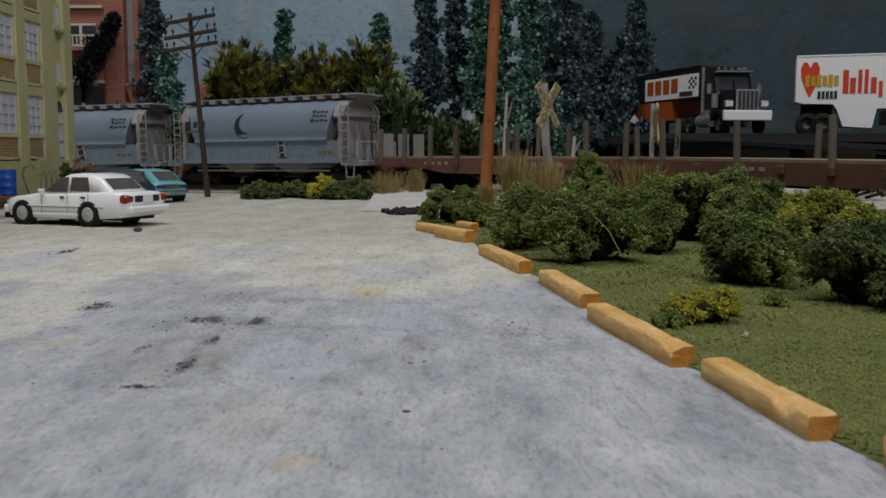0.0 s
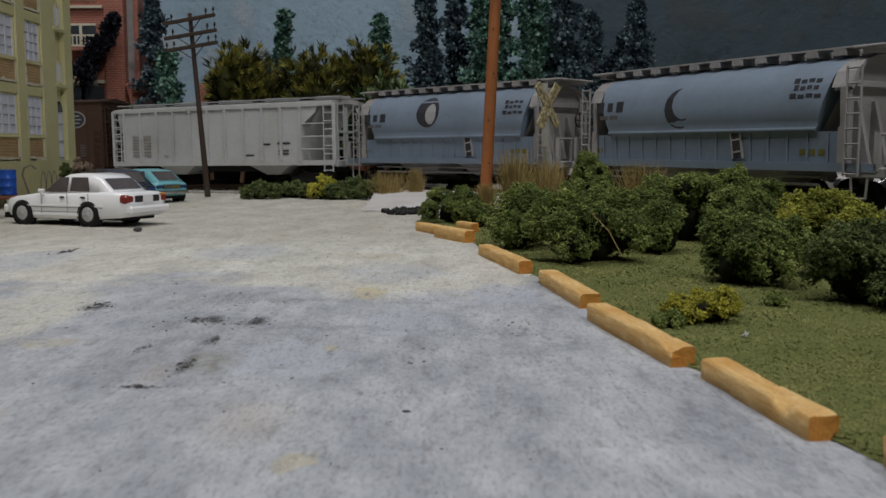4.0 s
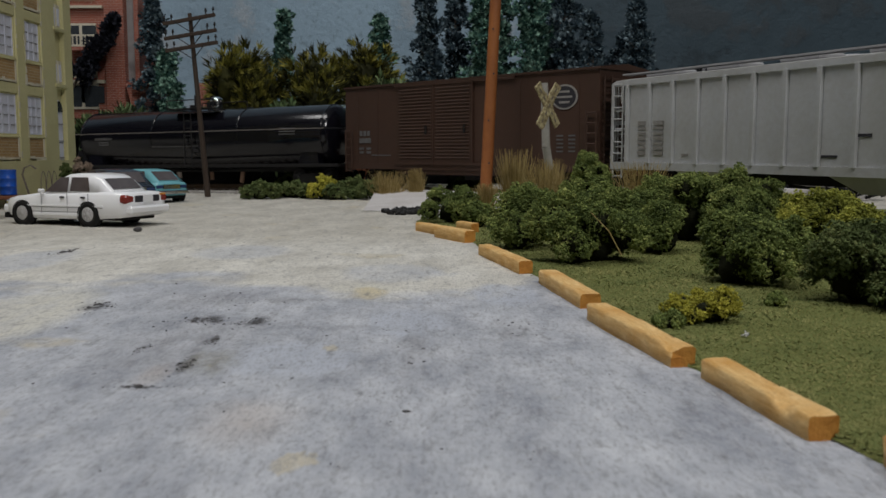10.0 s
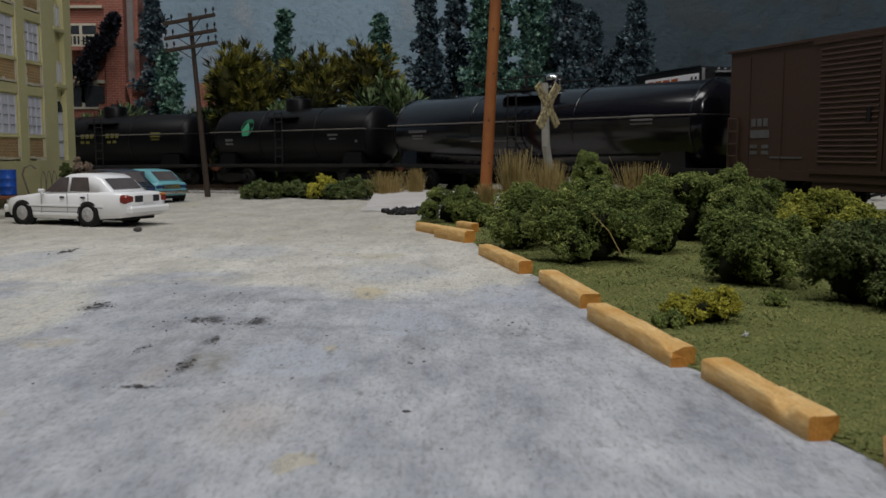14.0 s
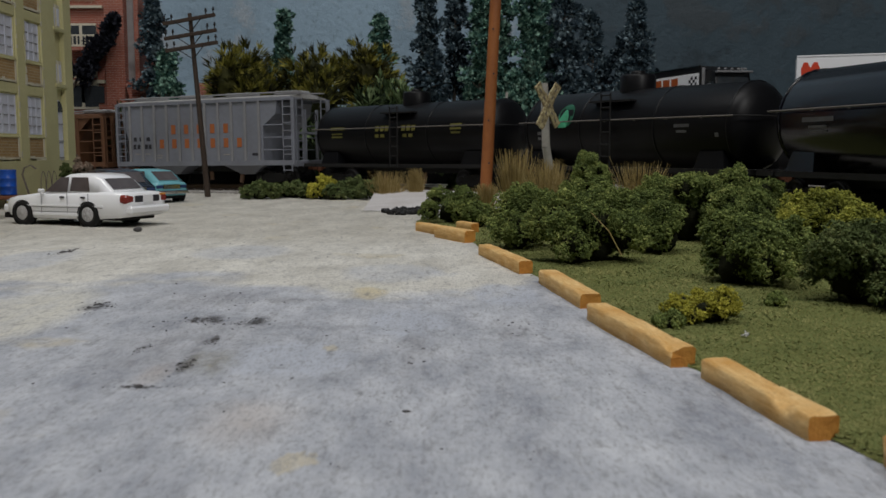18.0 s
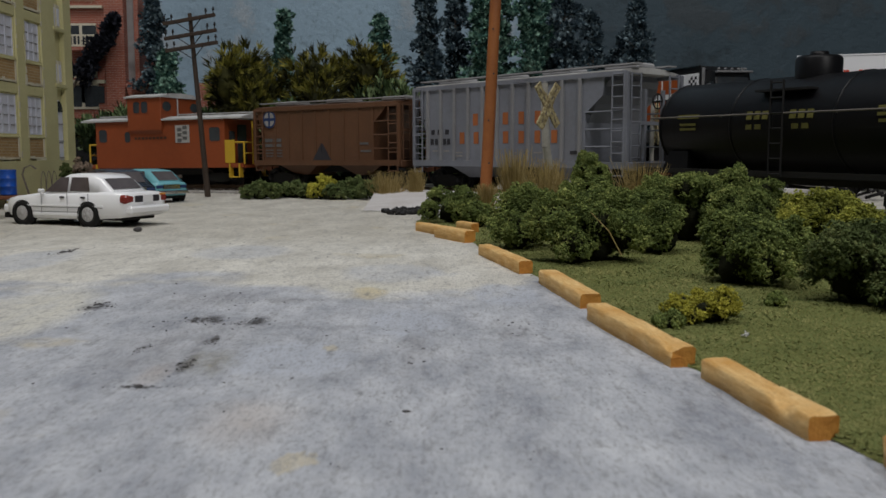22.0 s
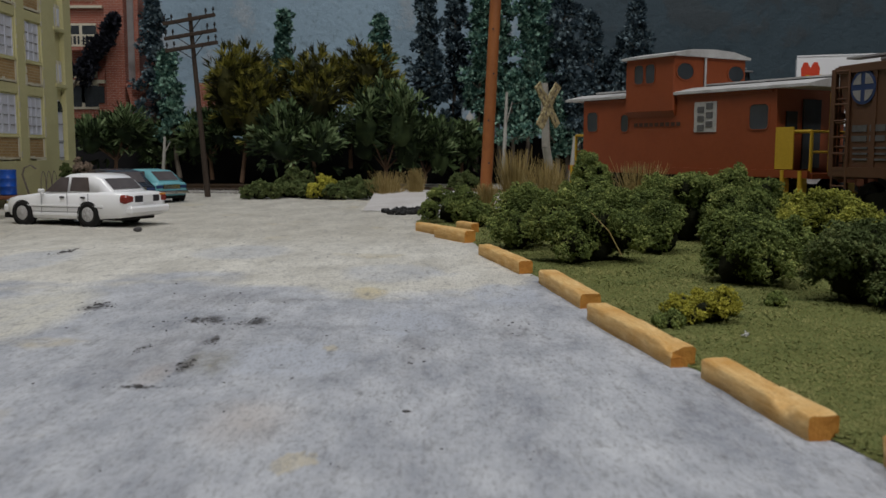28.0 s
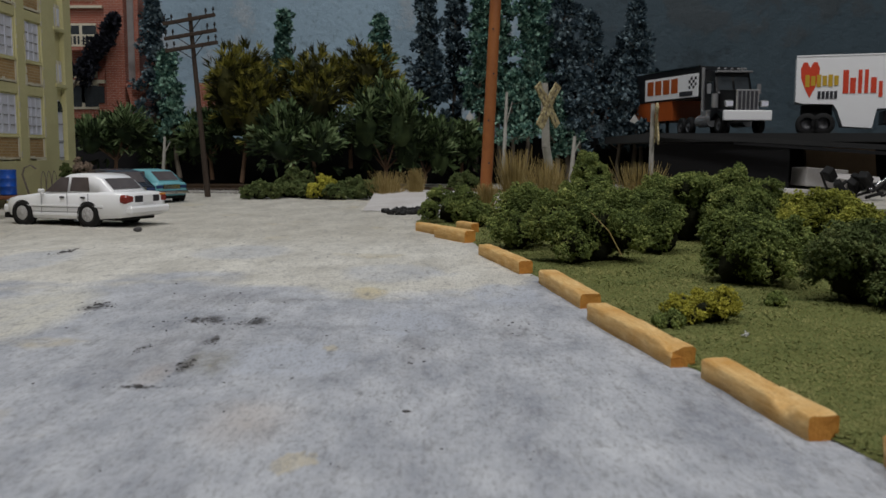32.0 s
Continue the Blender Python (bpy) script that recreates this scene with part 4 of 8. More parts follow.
def fir(seed, h, w, material, name, label, m, low=0.18):
    """A tall narrow tree of rounded foliage clumps, with gaps."""
    rn = random.Random(seed)
    t = thing(name, label, "tree", m, group="tall trees behind the track")
    sh = Shape()
    bend = [Vector((rn.gauss(0, 0.10), rn.gauss(0, 0.10), 0)) for _ in range(7)]
    pts = [sum(bend[:i], Vector((0, 0, 0))) + Vector((0, 0, h * i / 6)) for i in range(7)]
    for i in range(6):
        sh.rod(pts[i], pts[i + 1], 0.16 * (1 - i / 6.5), 0.16 * (1 - (i + 1) / 6.5), 7)
    lumps = []
    nb = int(h * 4.6)
    for i in range(nb):
        f = low + (1 - low) * (i / nb)
        base = pts[min(5, int(f * 6))].lerp(pts[min(6, int(f * 6) + 1)], f * 6 % 1)
        reach = w * 0.66 * (1 - f) ** 0.6 * rn.uniform(0.18, 1.3) * (0.72 + 0.28 * math.cos(f * h * 2.6)) + 0.10
        a = i * 2.4 + rn.random()
        tip = base + Vector((math.cos(a) * reach, math.sin(a) * reach, reach * rn.uniform(0.2, 0.9)))
        sh.rod(base, tip, 0.04, 0.015, 4)
        for k in range(3):
            c = base.lerp(tip, rn.uniform(0.45, 1.05)) + Vector((rn.gauss(0, 0.1), rn.gauss(0, 0.1), rn.gauss(0, 0.1)))
            lumps.append((c, rn.uniform(0.16, 0.36)))
    part("trunk", sh, MAT["bark"], t)
    cr = Shape()
    for c, r in lumps:
        cr.blob(c, (r * 0.55, r * 0.55, r * 0.5), rn.random() * 60, 1, 0.9)
        out = Vector((c.x, c.y, 0.3)).normalized()
        for k in range(24):
            u = (Vector((rn.gauss(0, 1), rn.gauss(0, 1), rn.gauss(0.25, 1))).normalized() + out * 0.35).normalized()
            q = c + u * r * rn.uniform(0.3, 0.95)
            L, e = rn.uniform(0.20, 0.38), rn.uniform(0.085, 0.155)
            a = u.cross(Vector((rn.gauss(0, 1), rn.gauss(0, 1), rn.gauss(0, 1)))).normalized() * e
            g = u.cross(a).normalized() * e * 0.5
            tip = q + u * L
            cr.add([q, q + u * L * 0.55 + a + g, tip, q + u * L * 0.55 - a + g, q + u * L * 0.5], [(0, 1, 4), (1, 2, 4), (2, 3, 4), (3, 0, 4)])
    part("crown", cr, material, t)
    return t


FIRS = [
    # sideways slope, depth, base height, height, width, material
    (-0.307, 60.5, DECK_Z, 9.6, 2.8, "fir_dark"), (-0.285, 57.0, 0.6, 7.6, 2.0, "fir"), (-0.170, 61.0, DECK_Z, 8.1, 1.9, "fir"), (-0.060, 61.0, DECK_Z, 7.8, 1.7, "fir"), (-0.012, 58.0, 1.5, 11.0, 2.5, "fir_dark"), (0.012, 62.0, DECK_Z, 10.5, 2.2, "fir_dark"),
    (0.035, 57.5, 1.0, 11.5, 2.7, "fir"), (0.062, 58.0, 0.6, 11.8, 2.9, "fir"), (0.088, 56.5, 0.6, 11.6, 2.8, "fir"), (0.112, 62.0, DECK_Z, 10.0, 2.0, "fir"), (0.135, 57.0, 0.4, 12.0, 3.0, "fir_dark"),
    (0.160, 61.0, DECK_Z, 8.0, 2.2, "fir_dark"), (0.205, 57.5, 0.8, 10.4, 2.3, "fir_dark"), (0.185, 60.5, DECK_Z, 6.8, 2.2, "fir_dark"), (0.045, 61.5, DECK_Z, 6.0, 2.6, "fir"), (0.100, 60.4, DECK_Z, 6.0, 2.6, "fir"), (-0.438, 60.6, DECK_Z, 9.4, 1.1, "fir_black"), (0.150, 56.0, 0.4, 6.0, 3.0, "fir_dark"), (0.125, 55.5, 0.4, 5.0, 2.8, "fir"), (0.190, 56.0, 0.4, 6.0, 2.8, "fir_dark"), (0.215, 57.5, 0.6, 6.0, 2.6, "fir_dark"), (0.075, 55.5, 0.4, 6.5, 2.8, "fir"),
]
for i, (a, dpt, z, h, w, mt) in enumerate(FIRS):
    fir(300 + i, h, w, MAT[mt], "clump_foliage_tree", {"fir": "blue-green", "fir_dark": "dark slate-green"}.get(mt, "leaning shade-blackened") + " tall narrow tree of clumped foliage behind the track", at(a * dpt, dpt, z - 0.05, 0, 32 if i == 16 else 0, i * 40 if i != 16 else 0), 0.50 if i == 16 else 0.3 if z < 2 else 0.1)


def frond_tree(seed, h, w, material, m, label, trunk_h, lean=0.0, density=1.0):
    """A spreading tree of forked limbs with stiff sprays of strap leaves."""
    rn = random.Random(seed)
    t = thing("frond_tree", label, "tree", m, group="spreading trees behind the track")
    sh = Shape()
    top = Vector((lean, 0, trunk_h))
    sh.rod((0, 0, 0), top, 0.14, 0.10, 7)
    broad = material is MAT["frond"]
    dark, pale = Shape(), Shape()
    hc = h - trunk_h
    lobes = [(Vector((rn.uniform(-0.2, 0.2) * w, 0, hc * 0.42)), 0.62)]
    for k in range(5):
        a = k * 1.2566 + rn.random()
        lobes.append((Vector((math.cos(a) * w * 0.28, math.sin(a) * w * 0.20, hc * rn.uniform(0.12, 0.42))), rn.uniform(0.46, 0.62)))
    for off, k in lobes:
        c = top + off
        R = Vector((w * 0.42 * k, w * 0.36 * k, hc * 0.62 * k))
        sh.rod(top - Vector((0, 0, 0.2)), c, 0.06, 0.035, 5)
        dark.blob(c, R * 0.52, rn.random() * 40, 2, 0.5)
        for q in range(int((70 if broad else 115) * density * k / 0.5)):
            u = Vector((rn.gauss(0, 1), rn.gauss(0, 1), rn.gauss(0.3, 0.8))).normalized()
            if u.z < -0.1 and rn.random() < 0.75:
                continue
            g = rn.uniform(0.35, 0.95)
            b = c + Vector((u.x * R.x, u.y * R.y, u.z * R.z)) * g
            ax = (u * 1.1 + Vector((rn.gauss(0, 0.25), rn.gauss(0, 0.25), 0.4 + rn.gauss(0, 0.2)))).normalized()
            # pale leaves gather on the upper side: light from above, done in colour
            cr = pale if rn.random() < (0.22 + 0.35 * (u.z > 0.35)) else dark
            for j in range(9 if broad else 15):
                v = (ax + Vector((rn.gauss(0, 0.30), rn.gauss(0, 0.30), rn.gauss(0, 0.30)))).normalized()
                L, e = (rn.uniform(0.40, 0.85), rn.uniform(0.045, 0.075)) if broad else (rn.uniform(0.40, 0.8), rn.uniform(0.024, 0.042))
                s2 = v.cross(Vector((rn.gauss(0, 1), rn.gauss(0, 1), rn.gauss(0, 1)))).normalized() * e
                f = 0.78 if broad else 0.6
                mid = b + v * L * f
                cr.add([b, mid + s2, b + v * L, mid - s2 + Vector((0, 0, 0.01))], [(0, 1, 2), (0, 2, 3)])
    part("trunk", sh, MAT["bark_red"], t)
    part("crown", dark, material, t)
    part("young_fronds", pale, MAT["frond_lit"] if broad else MAT["frond_gold_lit"], t, "paler fronds with top light put into their colour")
    return t


FRONDS = [
    # sideways slope, depth, base, height, width, material, trunk height, lean
    (-0.355, 53.5, 0.3, 5.2, 5.0, "frond", 1.6, 0.1), (-0.218, 54.5, 0.4, 9.6, 5.6, "frond_gold", 3.0, 0.7), (-0.160, 52.0, 0.4, 5.2, 6.2, "frond", 1.4, 0.3), (-0.100, 56.5, 1.2, 9.0, 8.4, "frond_gold", 2.8, 0.0),
    (-0.062, 52.5, 0.4, 7.2, 6.2, "frond", 1.0, 0.1), (-0.135, 56.0, 0.4, 5.6, 5.0, "frond", 1.6, -0.4), (-0.02, 53.5, 0.4, 5.2, 4.4, "frond", 0.7, 0.1), (-0.250, 57.0, 0.5, 4.8, 4.6, "frond", 1.4, 0.2), (-0.300, 58.0, 0.5, 4.4, 4.2, "frond", 1.2, 0.0), (0.02, 57.0, 0.5, 4.0, 4.0, "frond", 1.2, 0.0),
]
for i, (a, dpt, z, h, w, mt, th, ln) in enumerate(FRONDS):
    frond_tree(500 + i, h, w, MAT[mt], at(a * dpt, dpt, z - 0.05, 0, 0, i * 70), ("green" if mt == "frond" else "olive-gold") + " spreading tree of stiff strap leaves behind the track", th, ln, 1.25 if mt == "frond_gold" else 1.1)

# long single stems among the bushes
for x, y, h, dx in ((5.35, 27.0, 1.5, -0.5), (3.1, 15.9, 0.75, -0.55), (2.5, 26.5, 1.9, 0.05), (4.7, 25.5, 1.5, -0.8)):
    solid("dry_stem", Shape().rod((0, 0, 0), (dx * 0.4, 0, h * 0.55), 0.012, 0.010, 5).rod((dx * 0.4, 0, h * 0.55), (dx, 0, h), 0.010, 0.006, 5), MAT["straw"], "single long dry stem standing among the bushes", "stem", at(x, y, turf_z(x, y) + 0.3), group="dry stems")

# ---- the freight train ----
WHEELS, CARS = [], []
WR = 0.42
sh = Shape()
for y in (-0.75, 0.75):
    o = math.copysign(1, y)
    sh.lathe([(0.0, y - 0.06), (0.16, y - 0.07), (0.18, y - 0.04), (0.33, y - 0.03), (0.36, y - 0.07), (WR, y - 0.07), (WR, y + 0.06), (0.36, y + 0.07), (0.33, y + 0.03), (0.18, y + 0.04), (0.16, y + 0.07), (0.0, y + 0.06)], 20, "y")
    sh.lathe([(WR + 0.04, y - o * 0.09), (WR + 0.04, y - o * 0.06), (WR, y - o * 0.05)], 20, "y")
sh.rod((0, -1.0, 0), (0, 1.0, 0), 0.07, n=8)
for k in range(5):
    sh.box((0.25 * math.cos(k * 1.2566), -0.80, 0.25 * math.sin(k * 1.2566)), (0.06, 0.02, 0.06))
WHEEL_ME = sh.mesh("wheelset")
WHEEL_ME.materials.append(MAT["iron"])
sh = Shape()
for y in (-1.0, 1.0):
    for a in (-1, 1):
        sh.plate([(0, 0.62), (0.30, 0.62), (0.80, 0.52), (1.06, 0.54), (1.06, 0.30), (0.80, 0.30), (0.42, 0.17), (0, 0.15)] if a > 0 else [(0, 0.15), (-0.42, 0.17), (-0.80, 0.30), (-1.06, 0.30), (-1.06, 0.54), (-0.80, 0.52), (-0.30, 0.62), (0, 0.62)], 0.14, Matrix.Translation((0, y + 0.07, 0)) @ Matrix.Rotation(radians(90), 4, "X"))
        sh.lathe([(0.0, y * 1.0 - 0.12), (0.15, y - 0.12), (0.15, y + 0.12), (0.0, y + 0.12)], 10, "y", (a * 0.84, 0, 0.42))
    for k in (-0.12, 0.0, 0.12):
        sh.rod((k, y * 1.03, 0.24), (k, y * 1.03, 0.5), 0.05, n=6)
sh.box((0, 0, 0.52), (0.42, 2.0, 0.26))
BOGIE_ME = sh.mesh("bogie")
BOGIE_ME.materials.append(MAT["iron"])
sh = Shape().box((0.3, 0, 0), (0.6, 0.14, 0.16)).box((0.66, 0.06, 0), (0.26, 0.26, 0.26)).box((0.78, -0.12, 0), (0.12, 0.10, 0.26)).rod((0.5, 0.14, -0.1), (0.5, 0.3, -0.5), 0.03, n=5)
COUPLER_ME = sh.mesh("coupler")
COUPLER_ME.materials.append(MAT["rust"])


def rolling(name, label, category, u0, u1, base, group="cars of the freight train"):
    """An empty for one car between u0 and u1 along the train, on two bogies."""
    car = thing(name, label, category, group=group)
    L = u1 - u0
    CARS.append((car, (u0 + u1) / 2, base))
    for sx in (-base, base):
        bg = part("bogie", BOGIE_ME, None, car, loc=(sx, 0, 0))
        for wx in (-0.84, 0.84):
            WHEELS.append((part("wheelset", WHEEL_ME, None, bg, loc=(wx, 0, WR)), wx))
    for sg in (-1, 1):
        c = part("coupler", COUPLER_ME, None, car, loc=(sg * (L / 2 - 0.32), 0, 0.85))
        c.rotation_euler = (0, 0, 0 if sg > 0 else math.pi)
    return car, L


def bars(car, mat, rows, y, name="lettering", label="", thick=0.015):
    """Lettering as plain bars on a side: (x, z, width, height) each."""
    for x, z, w, h in rows:
        part(name, Shape().box((x, y, z), (w, thick, h)), MAT[mat], car, label)


def ladder(car, mat, x, y, z0, z1, w=0.42, along="x", rungs=None, name="ladder"):
    sh = Shape()
    d = Vector((w / 2, 0, 0)) if along == "x" else Vector((0, w / 2, 0))
    c = Vector((x, y, 0))
    for q in (-d, d):
        sh.rod(c + q + Vector((0, 0, z0)), c + q + Vector((0, 0, z1)), 0.035, n=5)
    n = rungs or int((z1 - z0) / 0.38)
    for i in range(n + 1):
        z = z0 + 0.06 + (z1 - z0 - 0.12) * i / n
        sh.rod(c - d + Vector((0, 0, z)), c + d + Vector((0, 0, z)), 0.026, n=5)
    return part(name, sh, mat, car)


def brake_wheel(car, x, y, z):
    sh = Shape()
    pts = [(0.26 * math.cos(t * 0.5236), 0.26 * math.sin(t * 0.5236)) for t in range(12)]
    for i in range(12):
        (a, b), (c, d) = pts[i], pts[(i + 1) % 12]
        sh.rod((x, y + a, z + b), (x, y + c, z + d), 0.025, n=5)
        if i % 3 == 0:
            sh.rod((x, y, z), (x, y + a, z + b), 0.02, n=4)
    part("brake_wheel", sh, MAT["iron"], car)


def side_emblem(car, x, z, y, w, h, inner, outer, label):
    """A round emblem with plain bars."""
    sh = Shape()
    ring = [(x + w * math.cos(t * math.pi / 14), y, z + h * math.sin(t * math.pi / 14)) for t in range(28)]
    sh.loft([ring, [(a, b - 0.02, c) for a, b, c in ring]])
    part("emblem", sh, MAT[outer], car, label)
    sh = Shape()
    ring = [(x + 0.86 * w * math.cos(t * math.pi / 14), y - 0.02, z + 0.86 * h * math.sin(t * math.pi / 14)) for t in range(28)]
    sh.loft([ring, [(a, b - 0.008, c) for a, b, c in ring]])
    part("emblem_field", sh, MAT[inner], car)
    sh = Shape()
    for k, q in ((0.42, 0.9), (0.0, 1.3), (-0.42, 0.9)):
        sh.box((x, y - 0.032, z + k * h), (w * q * 0.9, 0.01, h * 0.16))
    part("emblem_lettering", sh, MAT["decal_grey"], car)


def center_flow(u0, u1, mirror):
    car, L = rolling("covered_hopper", "faded blue-grey rounded covered hopper car with grimy ends", "hopper car", u0, u1, (u1 - u0) / 2 - 1.75)
    h = L / 2
    half = [(0.0, 4.12), (0.55, 4.08), (1.0, 3.93), (1.33, 3.66), (1.50, 3.25), (1.56, 2.85), (1.54, 2.45), (1.46, 2.28), (1.52, 2.24), (1.52, 2.16), (1.42, 2.12), (1.38, 1.5)]
    sec = [(-y, z) for y, z in half] + [(y, z) for y, z in half[::-1]][:-1]
    # shell with slanted ends
    rings = []
    for sg in (-1, 1):
        rings.append([(sg * (h - 2.12 + 0.55 * smooth(1.6, 4.0, z)), y, z) for y, z in sec])
    part("body", Shape().loft(rings, True), MAT["hop_blue"], car)
    hood = sorted([q for q in half if q[1] > 3.2], key=lambda q: q[1])
    arc = [(-y, z) for y, z in hood] + [(y, z) for y, z in hood[::-1]][1:]
    for sg in (-1, 1):
        a, b = sg * (h - 1.6), sg * (h - 1.02)
        sh = Shape().loft([[(a, y, z - 0.01) for y, z in arc], [(b, y, z - 0.01) for y, z in arc], [(b, y * 0.93, z - 0.08) for y, z in arc], [(a, y * 0.93, z - 0.08) for y, z in arc]], False, close=False, caps=False)
        part("hood", sh, MAT["hop_trim"], car)
        # arched end plate with a raised rim, a recessed panel above and posts below
        ring = [(-1.38, 1.2)] + [(-1.47, 2.6)] + arc + [(1.47, 2.6), (1.38, 1.2)]
        part("end_sheet", Shape().loft([[(sg * (h - 1.34), y, z - 0.03) for y, z in ring], [(sg * (h - 1.26), y, z - 0.03) for y, z in ring]]), MAT["hop_trim"], car)
        inner = [(y * 0.87, 1.2 + (z - 1.2) * 0.94) for y, z in ring]
        part("end_rim", Shape().loft([[(sg * (h - 1.26), y, z) for y, z in ring], [(sg * (h - 1.14), y, z) for y, z in ring], [(sg * (h - 1.14), y, z) for y, z in inner], [(sg * (h - 1.26), y, z) for y, z in inner]], False, close=False, caps=False), MAT["hop_trim"], car)
        part("slope_sheet", Shape().add([(sg * (h - 1.3), -1.36, 3.3), (sg * (h - 1.3), 1.36, 3.3), (sg * (h - 2.4), 1.36, 1.3), (sg * (h - 2.4), -1.36, 1.3)], [(0, 1, 2, 3)]), MAT["hop_trim"], car)
        part("end_beam", Shape().rbox((sg * (h - 1.15), 0, 3.32), (0.26, 2.5, 0.16), 0.02), MAT["hop_trim"], car)
        for y in (-1.0, -0.33, 0.33, 1.0):
            part("end_web", Shape().loft([[(sg * (h - 1.25), y - 0.06, 1.3), (sg * (h - 0.75), y - 0.06, 1.3), (sg * (h - 0.75), y + 0.06, 1.3), (sg * (h - 1.25), y + 0.06, 1.3)], [(sg * (h - 1.25), y - 0.06, 2.9), (sg * (h - 1.15), y - 0.06, 2.9), (sg * (h - 1.15), y + 0.06, 2.9), (sg * (h - 1.25), y + 0.06, 2.9)]]), MAT["hop_trim"], car)
        for y in (-1.46, 1.46):
            part("end_post", Shape().box((sg * (h - 0.22), y, 1.62), (0.14, 0.12, 0.95)), MAT["hop_trim"], car)
            part("end_post", Shape().box((sg * (h - 1.25), y, 1.70), (0.20, 0.10, 1.1)), MAT["hop_trim"], car)
            part("end_step", Shape().rod((sg * (h - 0.95), y, 1.1), (sg * (h - 0.9), y, 0.45), 0.035, n=5).rod((sg * (h - 0.45), y, 1.1), (sg * (h - 0.5), y, 0.45), 0.035, n=5).rod((sg * (h - 0.9), y, 0.45), (sg * (h - 0.5), y, 0.45), 0.035, n=5), MAT["hop_trim"], car)
        for y in (-0.8, 0.8):
            part("end_post", Shape().box((sg * (h - 0.12), y, 1.55), (0.12, 0.12, 0.85)), MAT["hop_trim"], car)
        part("end_rail", Shape().rod((sg * (h - 0.15), -1.46, 2.05), (sg * (h - 0.15), 1.46, 2.05), 0.04, n=5), MAT["hop_trim"], car)
        part("end_sill", Shape().rbox((sg * (h - 0.55), 0, 1.1), (1.1, 3.0, 0.26), 0.03), MAT["hop_trim"], car)
        part("end_grating", Shape().rbox((sg * (h - 0.95), 0, 4.26), (0.9, 2.1, 0.07), 0.02), MAT["hop_trim"], car)
        ladder(car, MAT["hop_trim"], sg * (h - 0.88), -1.58, 1.0, 3.75, 0.42)
        ladder(car, MAT["hop_trim"], sg * (h - 0.95), 1.0, 1.1, 3.6, 0.42, "y")
    brake_wheel(car, h - 0.30, -0.1, 2.75)
    for y in (-1.46, 1.46):
        part("side_sill", Shape().box((0, y, 1.22), (L - 0.4, 0.12, 0.22)), MAT["hop_blue"], car)
        part("lower_sheet", Shape().add([(-h + 1.4, y * 0.97, 2.14), (h - 1.4, y * 0.97, 2.14), (h - 1.4, y * 0.95, 1.3), (-h + 1.4, y * 0.95, 1.3)], [(0, 1, 2, 3)]), MAT["hop_blue"], car)
    for i in range(15):
        x = -h + 1.7 + (L - 3.4) * i / 14
        part("lower_rib", Shape().box((x, -1.40, 1.70), (0.06, 0.08, 0.78)), MAT["hop_blue"], car)
    # two discharge bays
    for x in (-1.75, 1.75):
        sh = Shape()
        top = [(x - 1.6, -1.3, 1.35), (x + 1.6, -1.3, 1.35), (x + 1.6, 1.3, 1.35), (x - 1.6, 1.3, 1.35)]
        sh.loft([[(x - 0.45, -0.6, 0.55), (x + 0.45, -0.6, 0.55), (x + 0.45, 0.6, 0.55), (x - 0.45, 0.6, 0.55)], top])
        part("discharge_bay", sh, MAT["hop_trim"], car)
        part("outlet_gate", Shape().rbox((x, 0, 0.48), (1.3, 1.9, 0.14), 0.03), MAT["iron"], car)
    part("brake_rod", Shape().rod((-h + 2, -1.3, 0.75), (h - 2, -1.3, 0.75), 0.04, n=5).rod((-h + 2, -1.3, 0.95), (h - 2, -1.3, 0.95), 0.03, n=5), MAT["hop_trim"], car)
    part("roofwalk", Shape().box((0, -0.62, 4.30), (L - 1.4, 0.5, 0.05)).box((0, 0.62, 4.30), (L - 1.4, 0.5, 0.05)), MAT["hop_trim"], car)
    n = int(L / 0.95)
    for i in range(n):
        x = -h + 1.0 + (L - 2.0) * i / (n - 1)
        part("walk_bracket", Shape().box((x, 0, 4.18), (0.34, 1.9, 0.16)), MAT["hop_trim"], car)
    part("hatch", Shape().rbox((0, 0, 4.2), (L - 3.0, 0.55, 0.16), 0.05), MAT["hop_trim"], car)
    # curved cat-like emblem as plain shape, lettering bars
    y = -1.555
    ex, ez = -0.82, 3.22 if mirror else 2.92
    def side_y(z):
        for (ya, za), (yb, zb) in zip(half, half[1:]):
            if zb <= z <= za:
                return -(yb + (ya - yb) * (z - zb) / (za - zb))
        return -1.5

    def on_side(outline, name, mat, label, lift):
        """A flat outline laid on the curved side."""
        return part(name, Shape().loft([[(q, side_y(z) - d, z) for q, z in outline] for d in (-0.02, lift)]), MAT[mat], car, label)

    def oval(cx, cz, rx, rz, name, mat, label, lift):
        """An oval in thin slices that follow the curved side."""
        n = 14
        zs = [cz + rz * math.sin(-math.pi / 2 + math.pi * k / n) for k in range(n + 1)]
        ws = [max(0.02, rx * math.cos(-math.pi / 2 + math.pi * k / n)) for k in range(n + 1)]
        sh = Shape()
        sh.loft([[(cx - q, side_y(z) + 0.02, z), (cx + q, side_y(z) + 0.02, z), (cx + q, side_y(z) - lift, z), (cx - q, side_y(z) - lift, z)] for q, z in zip(ws, zs)])
        part(name, sh, MAT[mat], car, label)

    # a plain two-tone oval, or a plain crescent
    if mirror:
        oval(ex, ez, 0.66, 0.62, "emblem", "decal_dark", "dark oval emblem", 0.008)
        oval(ex + 0.20, ez - 0.08, 0.30, 0.42, "emblem_inset", "roof_grey", "pale inset of the emblem", 0.016)
    else:
        out = [(ex + 0.62 * math.cos(a), ez + 0.62 * math.sin(a)) for a in [2.0 + 0.3 * k for k in range(11)]]
